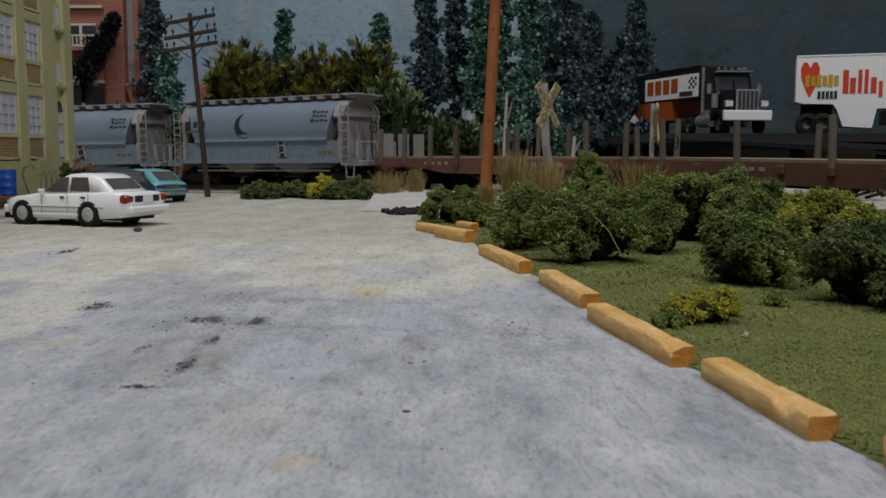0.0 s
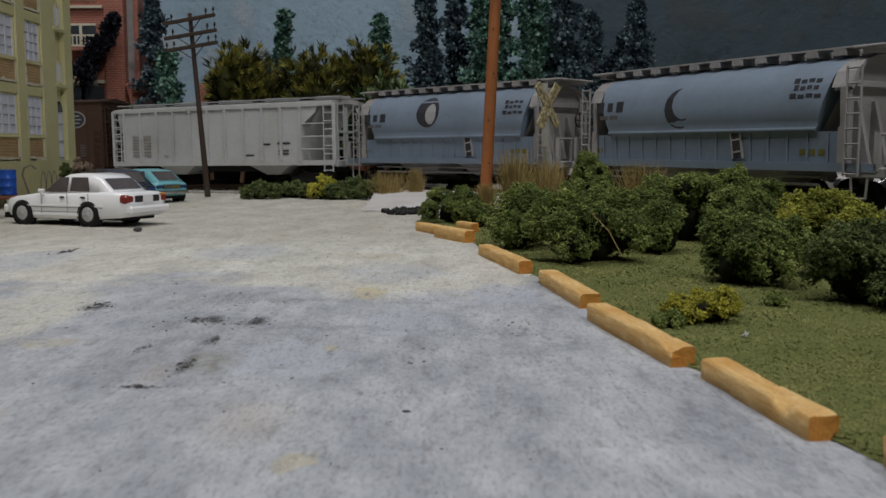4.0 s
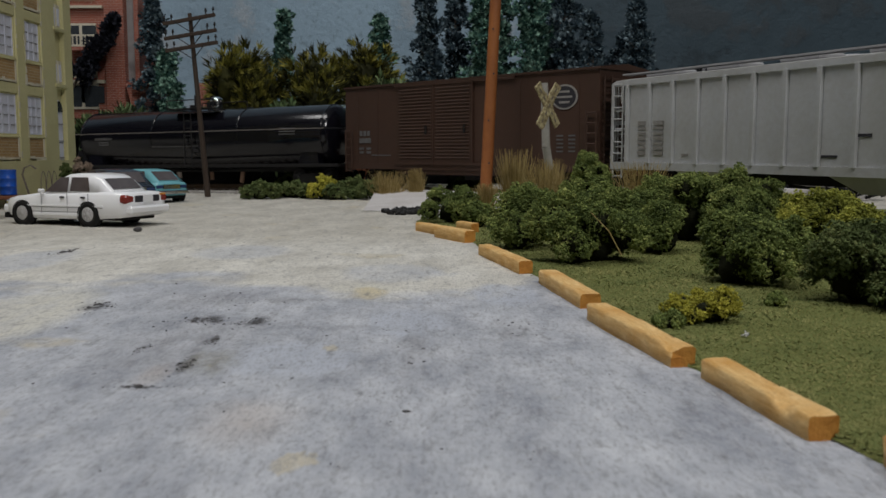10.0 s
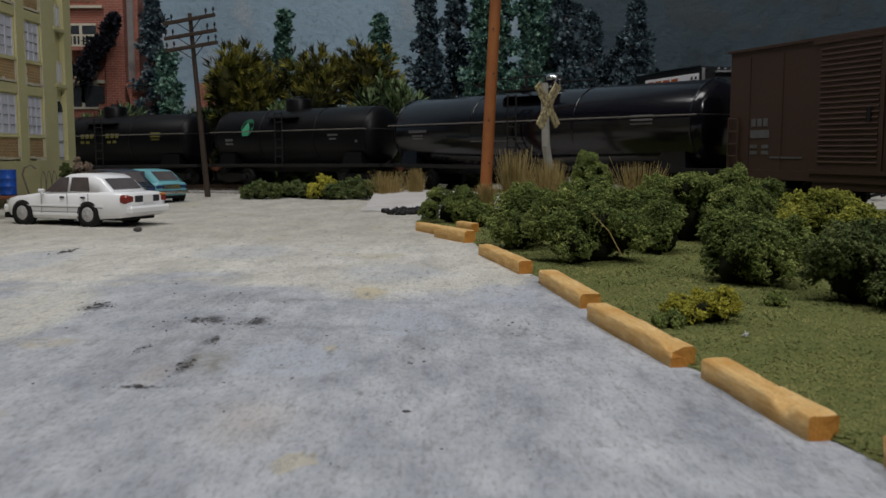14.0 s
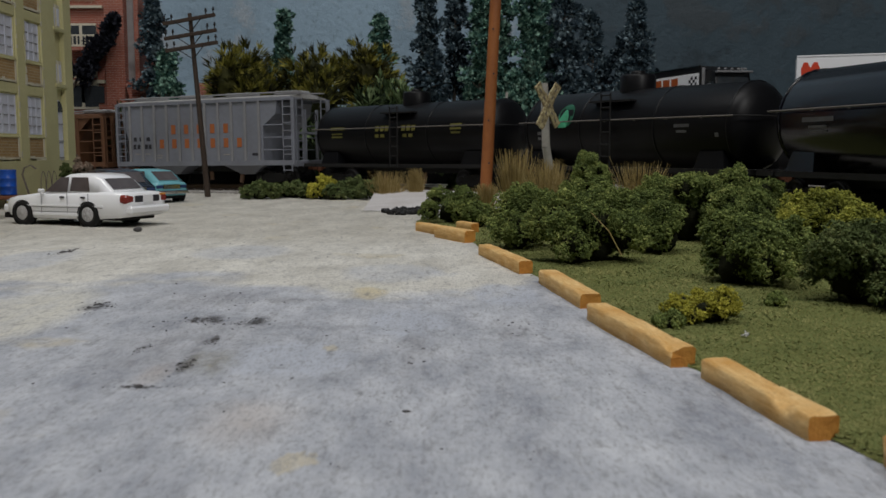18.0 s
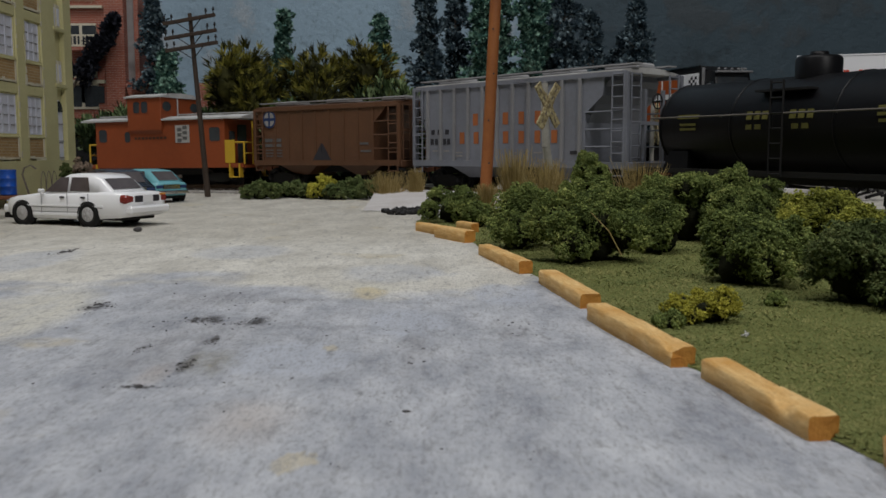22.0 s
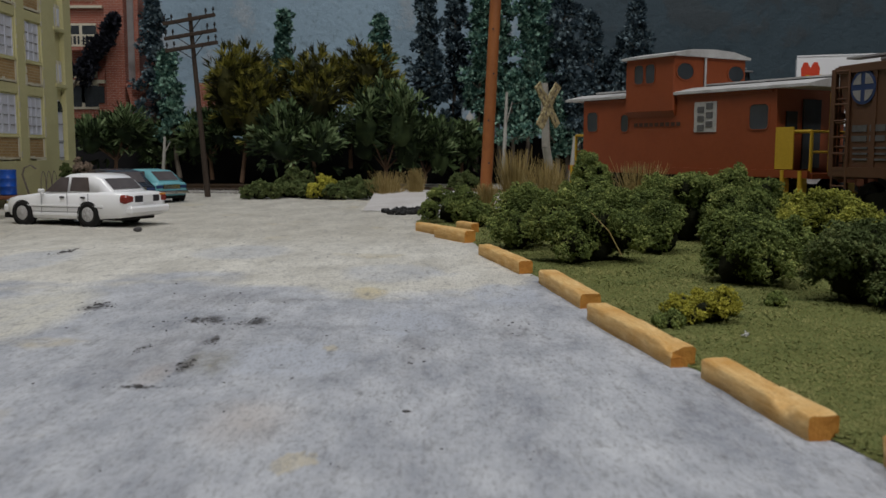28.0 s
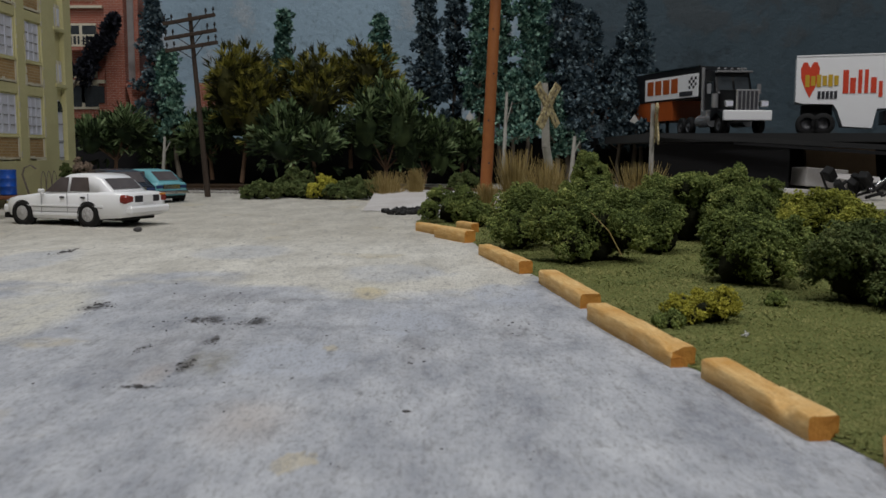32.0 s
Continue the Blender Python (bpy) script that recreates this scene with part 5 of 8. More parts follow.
        inn = [(ex + 0.20 + 0.50 * math.cos(a), ez + 0.16 + 0.50 * math.sin(a)) for a in [2.0 + 0.3 * k for k in range(11)]]
        for k in range(10):
            on_side([out[k], out[k + 1], inn[k + 1], inn[k]], "emblem", "decal_dark", "dark crescent emblem", 0.010)
    def block(x, z, w, hh, mat, name="lettering"):
        on_side([(x - w / 2, z - hh / 2), (x + w / 2, z - hh / 2), (x + w / 2, z + hh / 2), (x - w / 2, z + hh / 2)], name, mat, "", 0.010)

    for x, w, hh in ((-4.62, 0.34, 0.36), (-4.12, 0.26, 0.30), (-3.62, 0.34, 0.36)):
        block(x, 3.06, w, hh, "decal_dark")
    for x in (-4.4, -3.9):
        block(x, 2.72, 0.42, 0.13, "decal_faint")
    for k, (z, w) in enumerate(((3.48, 0.95), (3.30, 0.85), (3.08, 1.05))):
        for q in range(4):
            block(3.85 - w / 2 + (q + 0.5) * w / 4, z - 0.02 * (q % 2), w / 4 - 0.06, 0.10 + 0.04 * (q == 0), "decal_dark")
    bars(car, "decal_yellow", [(-5.2 + k * 0.3, 1.62, 0.2, 0.16) for k in range(3)] + [(3.75 + k * 0.3, 1.60, 0.2, 0.16) for k in range(3)], -1.395)
    m = Matrix.Rotation(radians(-9), 3, "Y")
    fr = part("placard", Shape().box((1.48, -1.43, 1.79), (0.36, 0.06, 0.72), m), MAT["decal_dark"], car, "dark slanted data panel in a pale frame")
    part("placard_frame", Shape().box((1.30, -1.44, 1.79), (0.05, 0.08, 0.76), m).box((1.66, -1.44, 1.79), (0.05, 0.08, 0.76), m).box((1.48, -1.44, 1.60), (0.36, 0.08, 0.05), m).box((1.48, -1.44, 1.95), (0.36, 0.08, 0.05), m), MAT["hop_trim"], fr)
    return car


def ribbed_hopper(name, label, u0, u1, H, col, trim, ribs, ends, hatches, base, rib_mat=None, proud=0.12, roof_mat=None):
    """A flat-sided hopper: ribs, open end cages with ladders, hatched roof."""
    car, L = rolling(name, label, "hopper car", u0, u1, base)
    h, W, z0, eave = L / 2, 1.5, 1.12, H - 0.28
    ea, eb = ends
    # side plates with the cut-back ends
    cut = [(-h + ea, z0 + 0.1), (h - eb, z0 + 0.1), (h - eb, 2.9), (h - eb * 0.6, 3.5), (h - eb * 0.55, eave), (-h + ea * 0.5, eave), (-h + ea * 0.55, 3.3), (-h + ea, 2.4)]
    sh = Shape()
    sh.loft([[(x, -W, z) for x, z in cut], [(x, W, z) for x, z in cut]])
    part("body", sh, col, car)
    for y in (-W, W):
        part("side_sill", Shape().box((0, y, z0), (L - 0.1, 0.16, 0.24)), col, car)
        part("top_chord", Shape().box((0, y, eave - 0.04), (L - 0.3, 0.14, 0.16)), trim, car)
        for sg, end in ((-1, ea), (1, eb)):
            part("corner_post", Shape().box((sg * (h - 0.09), y, (z0 + eave) / 2), (0.14, 0.12, eave - z0)), trim, car)
            for z in (1.75, 2.35, 2.95):
                part("grab_rail", Shape().rod((sg * (h - 0.1), y, z), (sg * (h - end), y, z), 0.03, n=5), trim, car)
    rm = Shape().box((0, 0, 0), (0.13, proud, eave - z0 - 0.2)).mesh("rib")
    rm.materials.append(rib_mat or col)
    for x in ribs if isinstance(ribs, list) else [-h + ea + 0.07 + (L - ea - eb - 0.14) * i / (ribs - 1) for i in range(ribs)]:
        for y in (-W - proud * 0.42, W + proud * 0.42):
            part("rib", rm, col, car, loc=(x, y, (z0 + eave) / 2))
    for sg, end in ((-1, ea), (1, eb)):
        sh = Shape()
        sh.add([(sg * (h - end * 0.5), -1.4, eave - 0.2), (sg * (h - end * 0.5), 1.4, eave - 0.2), (sg * (h - end - 0.9), 1.4, 1.2), (sg * (h - end - 0.9), -1.4, 1.2)], [(0, 1, 2, 3)])
        part("slope_sheet", sh, trim, car)
        part("end_sill", Shape().rbox((sg * (h - 0.16), 0, 1.08), (0.34, 3.0, 0.30), 0.03), trim, car)
        for y in (-0.5, 0.5):
            part("end_post", Shape().box((sg * (h - 0.12), y, 2.4), (0.12, 0.12, 2.6)), trim, car)
        part("end_beam", Shape().box((sg * (h - 0.12), 0, 2.55), (0.12, 2.9, 0.12)), trim, car)
        ladder(car, trim, sg * (h - 0.42), -W - 0.06, 0.7, eave, 0.5)
        ladder(car, trim, sg * (h - 0.06), -1.05, 0.9, eave, 0.5, "y")
        ladder(car, trim, sg * (h - 0.06), 1.05, 0.9, eave, 0.5, "y")
    brake_wheel(car, h + 0.04, 0.0, 3.3)
    # roof
    sh = Shape().loft([[(x, -W - 0.06, eave), (x, -W - 0.06, eave + 0.07), (x, -0.8, H - 0.1), (x, 0, H - 0.06), (x, 0.8, H - 0.1), (x, W + 0.06, eave + 0.07), (x, W + 0.06, eave)] for x in (-h + 0.25, h - 0.25)])
    part("roof", sh, roof_mat or MAT["roof_grey"], car)
    part("roofwalk", Shape().box((0, -0.95, H + 0.02), (L - 0.1, 0.4, 0.05)).box((0, 0.95, H + 0.02), (L - 0.1, 0.4, 0.05)), MAT["roof_grey"], car)
    for i in range(hatches):
        x = -h + 1.2 + (L - 2.4) * i / max(1, hatches - 1)
        part("hatch", Shape().rbox((x, 0, H + 0.02), (min(1.5, L / hatches * 0.62), 1.0, 0.2), 0.06), MAT["roof_grey"], car)
    for x in (-h * 0.42, h * 0.42):
        sh = Shape()
        sh.loft([[(x - 0.4, -0.9, 0.55), (x + 0.4, -0.9, 0.55), (x + 0.4, 0.9, 0.55), (x - 0.4, 0.9, 0.55)], [(x - 1.7, -1.35, 1.25), (x + 1.7, -1.35, 1.25), (x + 1.7, 1.35, 1.25), (x - 1.7, 1.35, 1.25)]])
        part("discharge_bay", sh, trim, car)
    part("center_sill", Shape().box((0, 0, 0.85), (L - 0.6, 0.4, 0.35)), MAT["iron"], car)
    return car, L


def box_car():
    car, L = rolling("box_car", "brown double-door box car with ribbed doors and a dark round emblem", "box car", -23.05, -8.75, 5.3)
    h, W, z0, eave = L / 2, 1.5, 0.98, 4.46
    part("body", Shape().box((0, 0, (z0 + eave) / 2), (L, 2 * W, eave - z0)), MAT["box_brown"], car)
    sh = Shape().loft([[(x, -W - 0.07, eave - 0.02), (x, -W - 0.07, eave + 0.05), (x, 0, 4.68), (x, W + 0.07, eave + 0.05), (x, W + 0.07, eave - 0.02)] for x in (-h - 0.08, h + 0.08)])
    part("roof", sh, MAT["box_brown"], car)
    for i in range(11):
        x = -h + 0.5 + (L - 1) * i / 10
        part("roof_rib", Shape().loft([[(x + d, -W, eave + 0.05), (x + d, 0, 4.72), (x + d, W, eave + 0.05)] for d in (-0.06, 0.06)], close=False, caps=False), MAT["box_brown"], car)
    for x, n in ((-2.36, "door"), (-0.1, "door")):
        d = part(n, Shape().box((x, -W - 0.03, 2.74), (2.18, 0.06, 3.2)), MAT["box_brown"], car)
        sh = Shape()
        for k in range(22):
            z = 1.34 + k * 0.135
            sh.rod((x - 0.98, -W - 0.06, z), (x + 0.98, -W - 0.06, z), 0.034, n=6)
        part("door_corrugation", sh, MAT["box_brown"], d)
        part("door_post", Shape().box((x + 1.11, -W - 0.05, 2.74), (0.08, 0.08, 3.24)), MAT["box_brown"], car)
        part("door_latch", Shape().box((x + 0.7, -W - 0.10, 2.5), (0.12, 0.05, 0.35)), MAT["iron"], d)
    for z in (1.10, 4.38):
        part("door_rail", Shape().box((-0.2, -W - 0.06, z), (6.9, 0.08, 0.10)), MAT["box_brown"], car)
    part("side_sill", Shape().box((0, -W - 0.01, 0.97), (L, 0.08, 0.26)).box((0, W + 0.01, 0.97), (L, 0.08, 0.26)).box((-0.5, -W + 0.05, 0.8), (6.2, 0.1, 0.3)), MAT["box_brown"], car)
    for sg in (-1, 1):
        sh = Shape()
        for k in range(13):
            z = 1.2 + k * 0.24
            sh.rod((sg * h, -1.38, z), (sg * h, 1.38, z), 0.075, n=6)
        part("end_corrugation", sh, MAT["box_brown"], car)
        ladder(car, MAT["box_brown"], sg * (h - 0.3), -W - 0.09, 0.7, 3.0 if sg > 0 else 2.6, 0.42)
        ladder(car, MAT["box_brown"], sg * (h + 0.1), -1.15, 0.8, 4.2, 0.42, "y")
    for k in range(10):
        x = -h + 0.9 + k * (L - 1.8) / 9
        if not -3.6 < x < 1.2:
            part("side_seam", Shape().box((x, -W - 0.008, 2.66), (0.05, 0.025, 3.2)), MAT["box_brown"], car)
    brake_wheel(car, h + 0.2, 0.4, 3.2)
    part("stirrup_step", Shape().box((h - 0.45, -W, 0.84), (0.5, 0.07, 0.07)).box((h - 0.68, -W, 0.66), (0.07, 0.07, 0.4)).box((h - 0.24, -W, 0.66), (0.07, 0.07, 0.4)).box((h - 0.45, -W, 0.46), (0.4, 0.07, 0.07)), MAT["yellow"], car, "yellow stirrup step")
    side_emblem(car, h - 1.55, 3.53, -W - 0.005, 0.60, 0.45, "decal_dark", "decal_grey", "round dark emblem with pale rim")
    bars(car, "decal_faint", [(-h + 1.38 + c * 0.26, 2.42, 0.19, 0.22) for c in (-1, 0, 1)] + [(-h + 1.4, 2.1, 0.8, 0.22), (-h + 1.15, 1.75, 0.3, 0.10), (-h + 1.65, 1.75, 0.3, 0.10), (-h + 1.15, 1.58, 0.3, 0.10), (-h + 1.65, 1.58, 0.3, 0.10), (-h + 2.5, 1.45, 1.3, 0.05)], -W - 0.012)
    bars(car, "decal_faint", [(h - 1.75, 2.15 - k * 0.14, 0.3, 0.06) for k in range(5)] + [(h - 1.2, 2.15 - k * 0.14, 0.3, 0.06) for k in range(5)], -W - 0.012)
    part("center_sill", Shape().box((0, 0, 0.75), (L - 0.6, 0.5, 0.4)).box((0.6, -0.7, 0.65), (1.2, 0.5, 0.4)), MAT["iron"], car)


def tank_car(name, label, u0, u1, R, zc, mat, base, dome_x, big, marks):
    car, L = rolling(name, label, "tank car", u0, u1, base)
    h = L / 2
    hs = h - 0.3
    n = 28
    prof = [(0.02, -hs)] + [(R * math.sin(a), -hs + 0.62 * (1 - math.cos(a))) for a in (0.35, 0.7, 1.05, 1.35, 1.5708)]
    prof += [(R, -hs * 0.45), (R * 1.002, 0), (R, hs * 0.45)]
    prof += [(r, -x) for r, x in prof[5::-1]]
    sh = Shape().lathe(prof, n, "x", (0, 0, zc))
    if big:
        # belly sloping to the middle
        sh.v = [(x, y, z - (0.28 * (1 - abs(x) / hs) if z < zc else 0) * min(1, (zc - z) / R)) for x, y, z in sh.v]
    part("tank_shell", sh, mat, car)
    for x in (-hs + 0.62, hs - 0.62, -hs * 0.33, hs * 0.33):
        part("weld_band", Shape().lathe([(R + 0.004, -0.04), (R + 0.022, -0.03), (R + 0.022, 0.03), (R + 0.004, 0.04)], n, "x", (x, 0, zc)), mat, car)
    # dome and platform
    r = 0.42 if big else 0.62
    top = zc + R
    part("dome", Shape().lathe([(r, -0.25), (r, 0.42), (r * 0.9, 0.5), (0.02, 0.54)], 18, "z", (dome_x, 0, top)) if not big else Shape().lathe([(0.30, -0.1), (0.30, 0.26), (0.34, 0.27), (0.33, 0.44), (0.2, 0.56), (0.02, 0.58)], 18, "z", (dome_x, 0, top + 0.05)), MAT["chrome"] if big else mat, car, "bright silver valve dome" if big else "")
    if not big:
        part("dome_lid", Shape().lathe([(0.02, 0.62), (0.24, 0.62), (0.26, 0.52), (0.26, 0.50)], 14, "z", (dome_x, 0, top)), mat, car)
    px = dome_x - (0.6 if big else 0)
    pw = 1.5 if big else 0.95
    sh = Shape().box((px, -1.0, top - (0.02 if big else 0.45)), (2 * pw, 0.75, 0.06)).box((px, 1.0, top - (0.02 if big else 0.45)), (2 * pw, 0.75, 0.06))
    part("platform", sh, MAT["iron"], car)
    if big:
        sh = Shape()
        for x in (px - pw, px + pw):
            for y in (-1.35, 1.35):
                sh.rod((x, y, top), (x, y, top + 0.42), 0.03, n=5)
        for y in (-1.35, 1.35):
            sh.rod((px - pw, y, top + 0.42), (px + pw, y, top + 0.42), 0.03, n=5)
        sh.rod((px - 0.55, -0.3, top), (px - 0.55, -0.3, top + 0.72), 0.05, n=6)
        part("platform_railing", sh, MAT["iron"], car)
        part("vent", Shape().rod((dome_x - 0.45, 0, top), (dome_x - 0.45, 0, top + 0.3), 0.16, n=10).rod((dome_x - 1.5, 0, top), (dome_x - 1.5, 0, top + 0.24), 0.2, n=10), MAT["iron"], car)
    ladder(car, MAT["iron"], px, -R - 0.13, 0.95, top - 0.2, 0.45)
    # hand rail along the shell
    sh = Shape().rod((-hs + 0.3, -R - 0.12, zc + 0.28), (hs - 0.3, -R - 0.12, zc + 0.28), 0.028, n=5)
    k = -hs + 0.6
    while k < hs - 0.4:
        sh.rod((k, -R + 0.04, zc + 0.24), (k, -R - 0.12, zc + 0.28), 0.02, n=4)
        k += 1.4
    # pale paint gives this rail its highlight
    part("hand_rail", sh, MAT["rail_highlight"], car)
    for sg in (-1, 1):
        part("end_hand_rail", Shape().rod((sg * (hs - 0.3), -R - 0.12, zc + 0.28), (sg * (hs + 0.1), -R * 0.6, zc + 0.28), 0.026, n=5).rod((sg * (hs + 0.1), -R * 0.6, zc + 0.28), (sg * (hs + 0.1), R * 0.6, zc + 0.28), 0.026, n=5), MAT["iron"], car)
        part("saddle", Shape().loft([[(sg * base - 0.6, -1.35, 0.98), (sg * base + 0.6, -1.35, 0.98), (sg * base + 0.6, 1.35, 0.98), (sg * base - 0.6, 1.35, 0.98)], [(sg * base - 0.45, -1.2, zc - R * 0.55), (sg * base + 0.45, -1.2, zc - R * 0.55), (sg * base + 0.45, 1.2, zc - R * 0.55), (sg * base - 0.45, 1.2, zc - R * 0.55)]]), mat, car)
        part("end_platform", Shape().box((sg * (h - 0.35), 0, 1.0), (0.8, 2.9, 0.14)), MAT["iron"], car)
    part("underframe", Shape().box((0, 0, 0.85), (L - 0.2, 0.5, 0.35)).box((0, -1.35, 1.0), (L - 0.4, 0.1, 0.16)).box((0, 1.35, 1.0), (L - 0.4, 0.1, 0.16)), MAT["iron"], car)
    for mt, rows in marks.items():
        for x, z, w, hh in rows:
            a = math.asin(max(-1, min(1, (z - zc) / R)))
            y = -R * math.cos(a) - 0.012
            part("lettering", Shape().box((x, y, z), (w, 0.02, hh), Matrix.Rotation(-a, 3, "X")), MAT[mt], car)
    return car


def flat_car(u0, u1, seed, ends):
    car, L = rolling("stake_flatcar", "brown flatcar with a row of wooden stakes on each side", "flatcar", u0, u1, (u1 - u0) / 2 - 1.7)
    h = L / 2
    part("deck", Shape().box((0, 0, 1.36), (L, 2.9, 0.08)), MAT["deck_wood"], car)
    for y in (-1.42, 1.42):
        sh = Shape()
        o = [(-h, 1.32), (-h, 0.98), (-h * 0.55, 0.92), (-h * 0.35, 0.72), (h * 0.35, 0.72), (h * 0.55, 0.92), (h, 0.98), (h, 1.32)]
        sh.loft([[(x, y - 0.07, z) for x, z in o], [(x, y + 0.07, z) for x, z in o]])
        part("side_sill", sh, MAT["flat_brown"], car)
    for sg in (-1, 1):
        part("end_sill", Shape().box((sg * (h - 0.1), 0, 1.14), (0.2, 2.8, 0.36)), MAT["flat_brown"], car)
    part("center_sill", Shape().box((0, 0, 0.95), (L - 0.4, 0.5, 0.55)), MAT["flat_brown"], car)
    n = 9
    rn = random.Random(seed)
    for i in range(n):
        x = -h + 0.45 + (L - 0.9) * i / (n - 1)
        for y in (-1.53, 1.53):
            part("stake_pocket", Shape().rbox((x, y, 1.12), (0.26, 0.12, 0.24), 0.02), MAT["flat_brown"], car)
            if rn.random() < 0.95 and not (seed > 60 and i < 4 and i % 2):
                hh = rn.uniform(1.05, 1.4)
                part("stake", Shape().rod((x, y * 0.97, 1.05), (x + rn.uniform(-0.08, 0.08), y * 0.97, 1.36 + hh), 0.11, 0.10, 7), MAT["stake"], car)
    if ends:
        for y in (-0.9, 0.0, 0.9):
            part("end_stake", Shape().box((-h + 0.25, y, 1.9), (0.3, 0.4, 1.0)), MAT["hop_trim"], car)
    bars(car, "decal_grey", [(-h * 0.5 + k * 0.42, 1.12, 0.22, 0.12) for k in range(4)] + [(h * 0.3 + k * 0.42, 1.12, 0.22, 0.12) for k in range(5)], -1.50)
    brake_wheel(car, h + 0.05, 0.6, 1.9)


def caboose():
    car, L = rolling("caboose", "orange-red wide-vision cupola caboose with yellow end railings", "caboose", -97.55, -86.95, 3.3)
    W = 1.45
    x0, x1 = -4.35, 3.98
    part("body", Shape().box(((x0 + x1) / 2, 0, 2.19), (x1 - x0, 2 * W, 2.34)), MAT["caboose"], car)
    part("platform", Shape().box((0, 0, 0.95), (10.3, 2.7, 0.14)), MAT["caboose"], car)
    for y in (-W, W):
        part("side_sill", Shape().box((0, y, 1.0), (10.2, 0.12, 0.2)), MAT["caboose"], car)
    roof = [[(x, -W - 0.12, 3.34), (x, -W - 0.12, 3.42), (x, -0.8, 3.58), (x, 0, 3.63), (x, 0.8, 3.58), (x, W + 0.12, 3.42), (x, W + 0.12, 3.34)] for x in (-5.25, 5.15)]
    part("roof", Shape().loft(roof), MAT["roof_pale"], car, "dusty pale roof")
    part("roofwalk", Shape().box((0, 0, 3.69), (10.3, 0.5, 0.05)), MAT["roof_pale"], car)
    a, b = -2.05, 0.15
    CW = 1.58
    cup = part("cupola", Shape().rbox(((a + b) / 2, 0, 3.70), (b - a, 2 * CW, 1.72), 0.03), MAT["caboose"], car)
    part("cupola_bay", Shape().loft([[(a + 0.05, -W, 2.68), (b - 0.05, -W, 2.68), (b - 0.05, W, 2.68), (a + 0.05, W, 2.68)], [(a, -CW, 2.86), (b, -CW, 2.86), (b, CW, 2.86), (a, CW, 2.86)]]), MAT["caboose"], cup)
    roof = [[(x, -CW - 0.1, 4.54), (x, -CW - 0.1, 4.61), (x, -0.9, 4.76), (x, 0, 4.80), (x, 0.9, 4.76), (x, CW + 0.1, 4.61), (x, CW + 0.1, 4.54)] for x in (a - 0.12, b + 0.12)]
    part("cupola_roof", Shape().loft(roof), MAT["roof_pale"], cup, "dusty pale cupola roof")

    def window(x, z, w, hh, y, parent, deep=0.09):
        """A framed pane in a wall that faces -y, corners rounded."""
        def ring(gx, gy, k):
            pts = []
            for cx, cz, t0 in ((1, 1, 0), (-1, 1, 90), (-1, -1, 180), (1, -1, 270)):
                for t in (0, 45, 90):
                    q = radians(t0 + t)
                    pts.append((x + cx * (w / 2 - 0.12) + (0.12 + gx) * math.cos(q), gy, z + cz * (hh / 2 - 0.12) + (0.12 + gx) * math.sin(q)))
            return pts
        fr = part("window_frame", Shape().loft([ring(0.028, y + 0.01, 0), ring(0.028, y - 0.02, 0), ring(0.0, y - 0.02, 0), ring(0.0, y + 0.02, 0)], caps=False), MAT["caboose"], parent)
        pane = part("pane", Shape().add(ring(0.0, y - 0.004, 0), [tuple(range(12))[::-1]]), MAT["dark"], parent if parent is not car else fr)

    window(-3.86, 2.60, 0.55, 0.66, -W, car)
    window(-2.2, 2.52, 0.36, 0.56, -W, car)
    window(3.38, 2.58, 0.66, 0.70, -W, car)
    window(-1.42, 4.05, 0.42, 0.60, -CW, cup)
    window(-0.90, 4.05, 0.42, 0.60, -CW, cup)
    for y in (-1.12, 1.12):
        sh = Shape()
        pts = [(0.36 * math.cos(t * math.pi / 6), 0.26 * math.sin(t * math.pi / 6)) for t in range(12)]
        sh.loft([[(b + 0.0, y + q * 1.15, 4.08 + r * 1.15) for q, r in pts], [(b + 0.03, y + q * 1.15, 4.08 + r * 1.15) for q, r in pts], [(b + 0.03, y + q, 4.08 + r) for q, r in pts]], caps=False)
        part("window_frame", sh, MAT["caboose"], cup)
        part("pane", Shape().add([(b + 0.012, y + q, 4.08 + r) for q, r in pts], [tuple(range(12))]), MAT["dark"], cup)
    part("cupola_ladder_rail", Shape().rod((b + 0.06, -0.3, 3.5), (b + 0.06, -0.3, 4.75), 0.04, n=6), MAT["roof_pale"], cup, "pale grab rail")
    part("end_door", Shape().box((x1 + 0.02, 0.0, 2.1), (0.05, 0.75, 1.95)), MAT["dark"], car)
    part("pane", Shape().box((x1 + 0.02, -0.85, 2.45), (0.05, 0.45, 0.55)), MAT["dark"], car)
    part("emblem", Shape().box((1.38, -W - 0.01, 2.63), (0.88, 0.03, 0.90)), MAT["decal_white"], car, "white square emblem")
    for k in range(3):
        for q in (-0.17, 0.17):
            part("emblem_lettering", Shape().box((1.38 + q, -W - 0.03, 2.90 - k * 0.27 + q * 0.3), (0.27, 0.012, 0.18)), MAT["decal_faint"], car)
    bars(car, "box_brown", [(-1.65 + k * 0.24, 2.45, 0.16, 0.12) for k in range(9)], -W - 0.012)
    part("drip_rail", Shape().box((-0.2, -W - 0.03, 3.28), (8.1, 0.05, 0.06)), MAT["caboose"], car)
    for sg, mt in ((1, "yellow"), (-1, "yellow")):
        xe = sg * 5.0
        xb = x1 if sg > 0 else x0
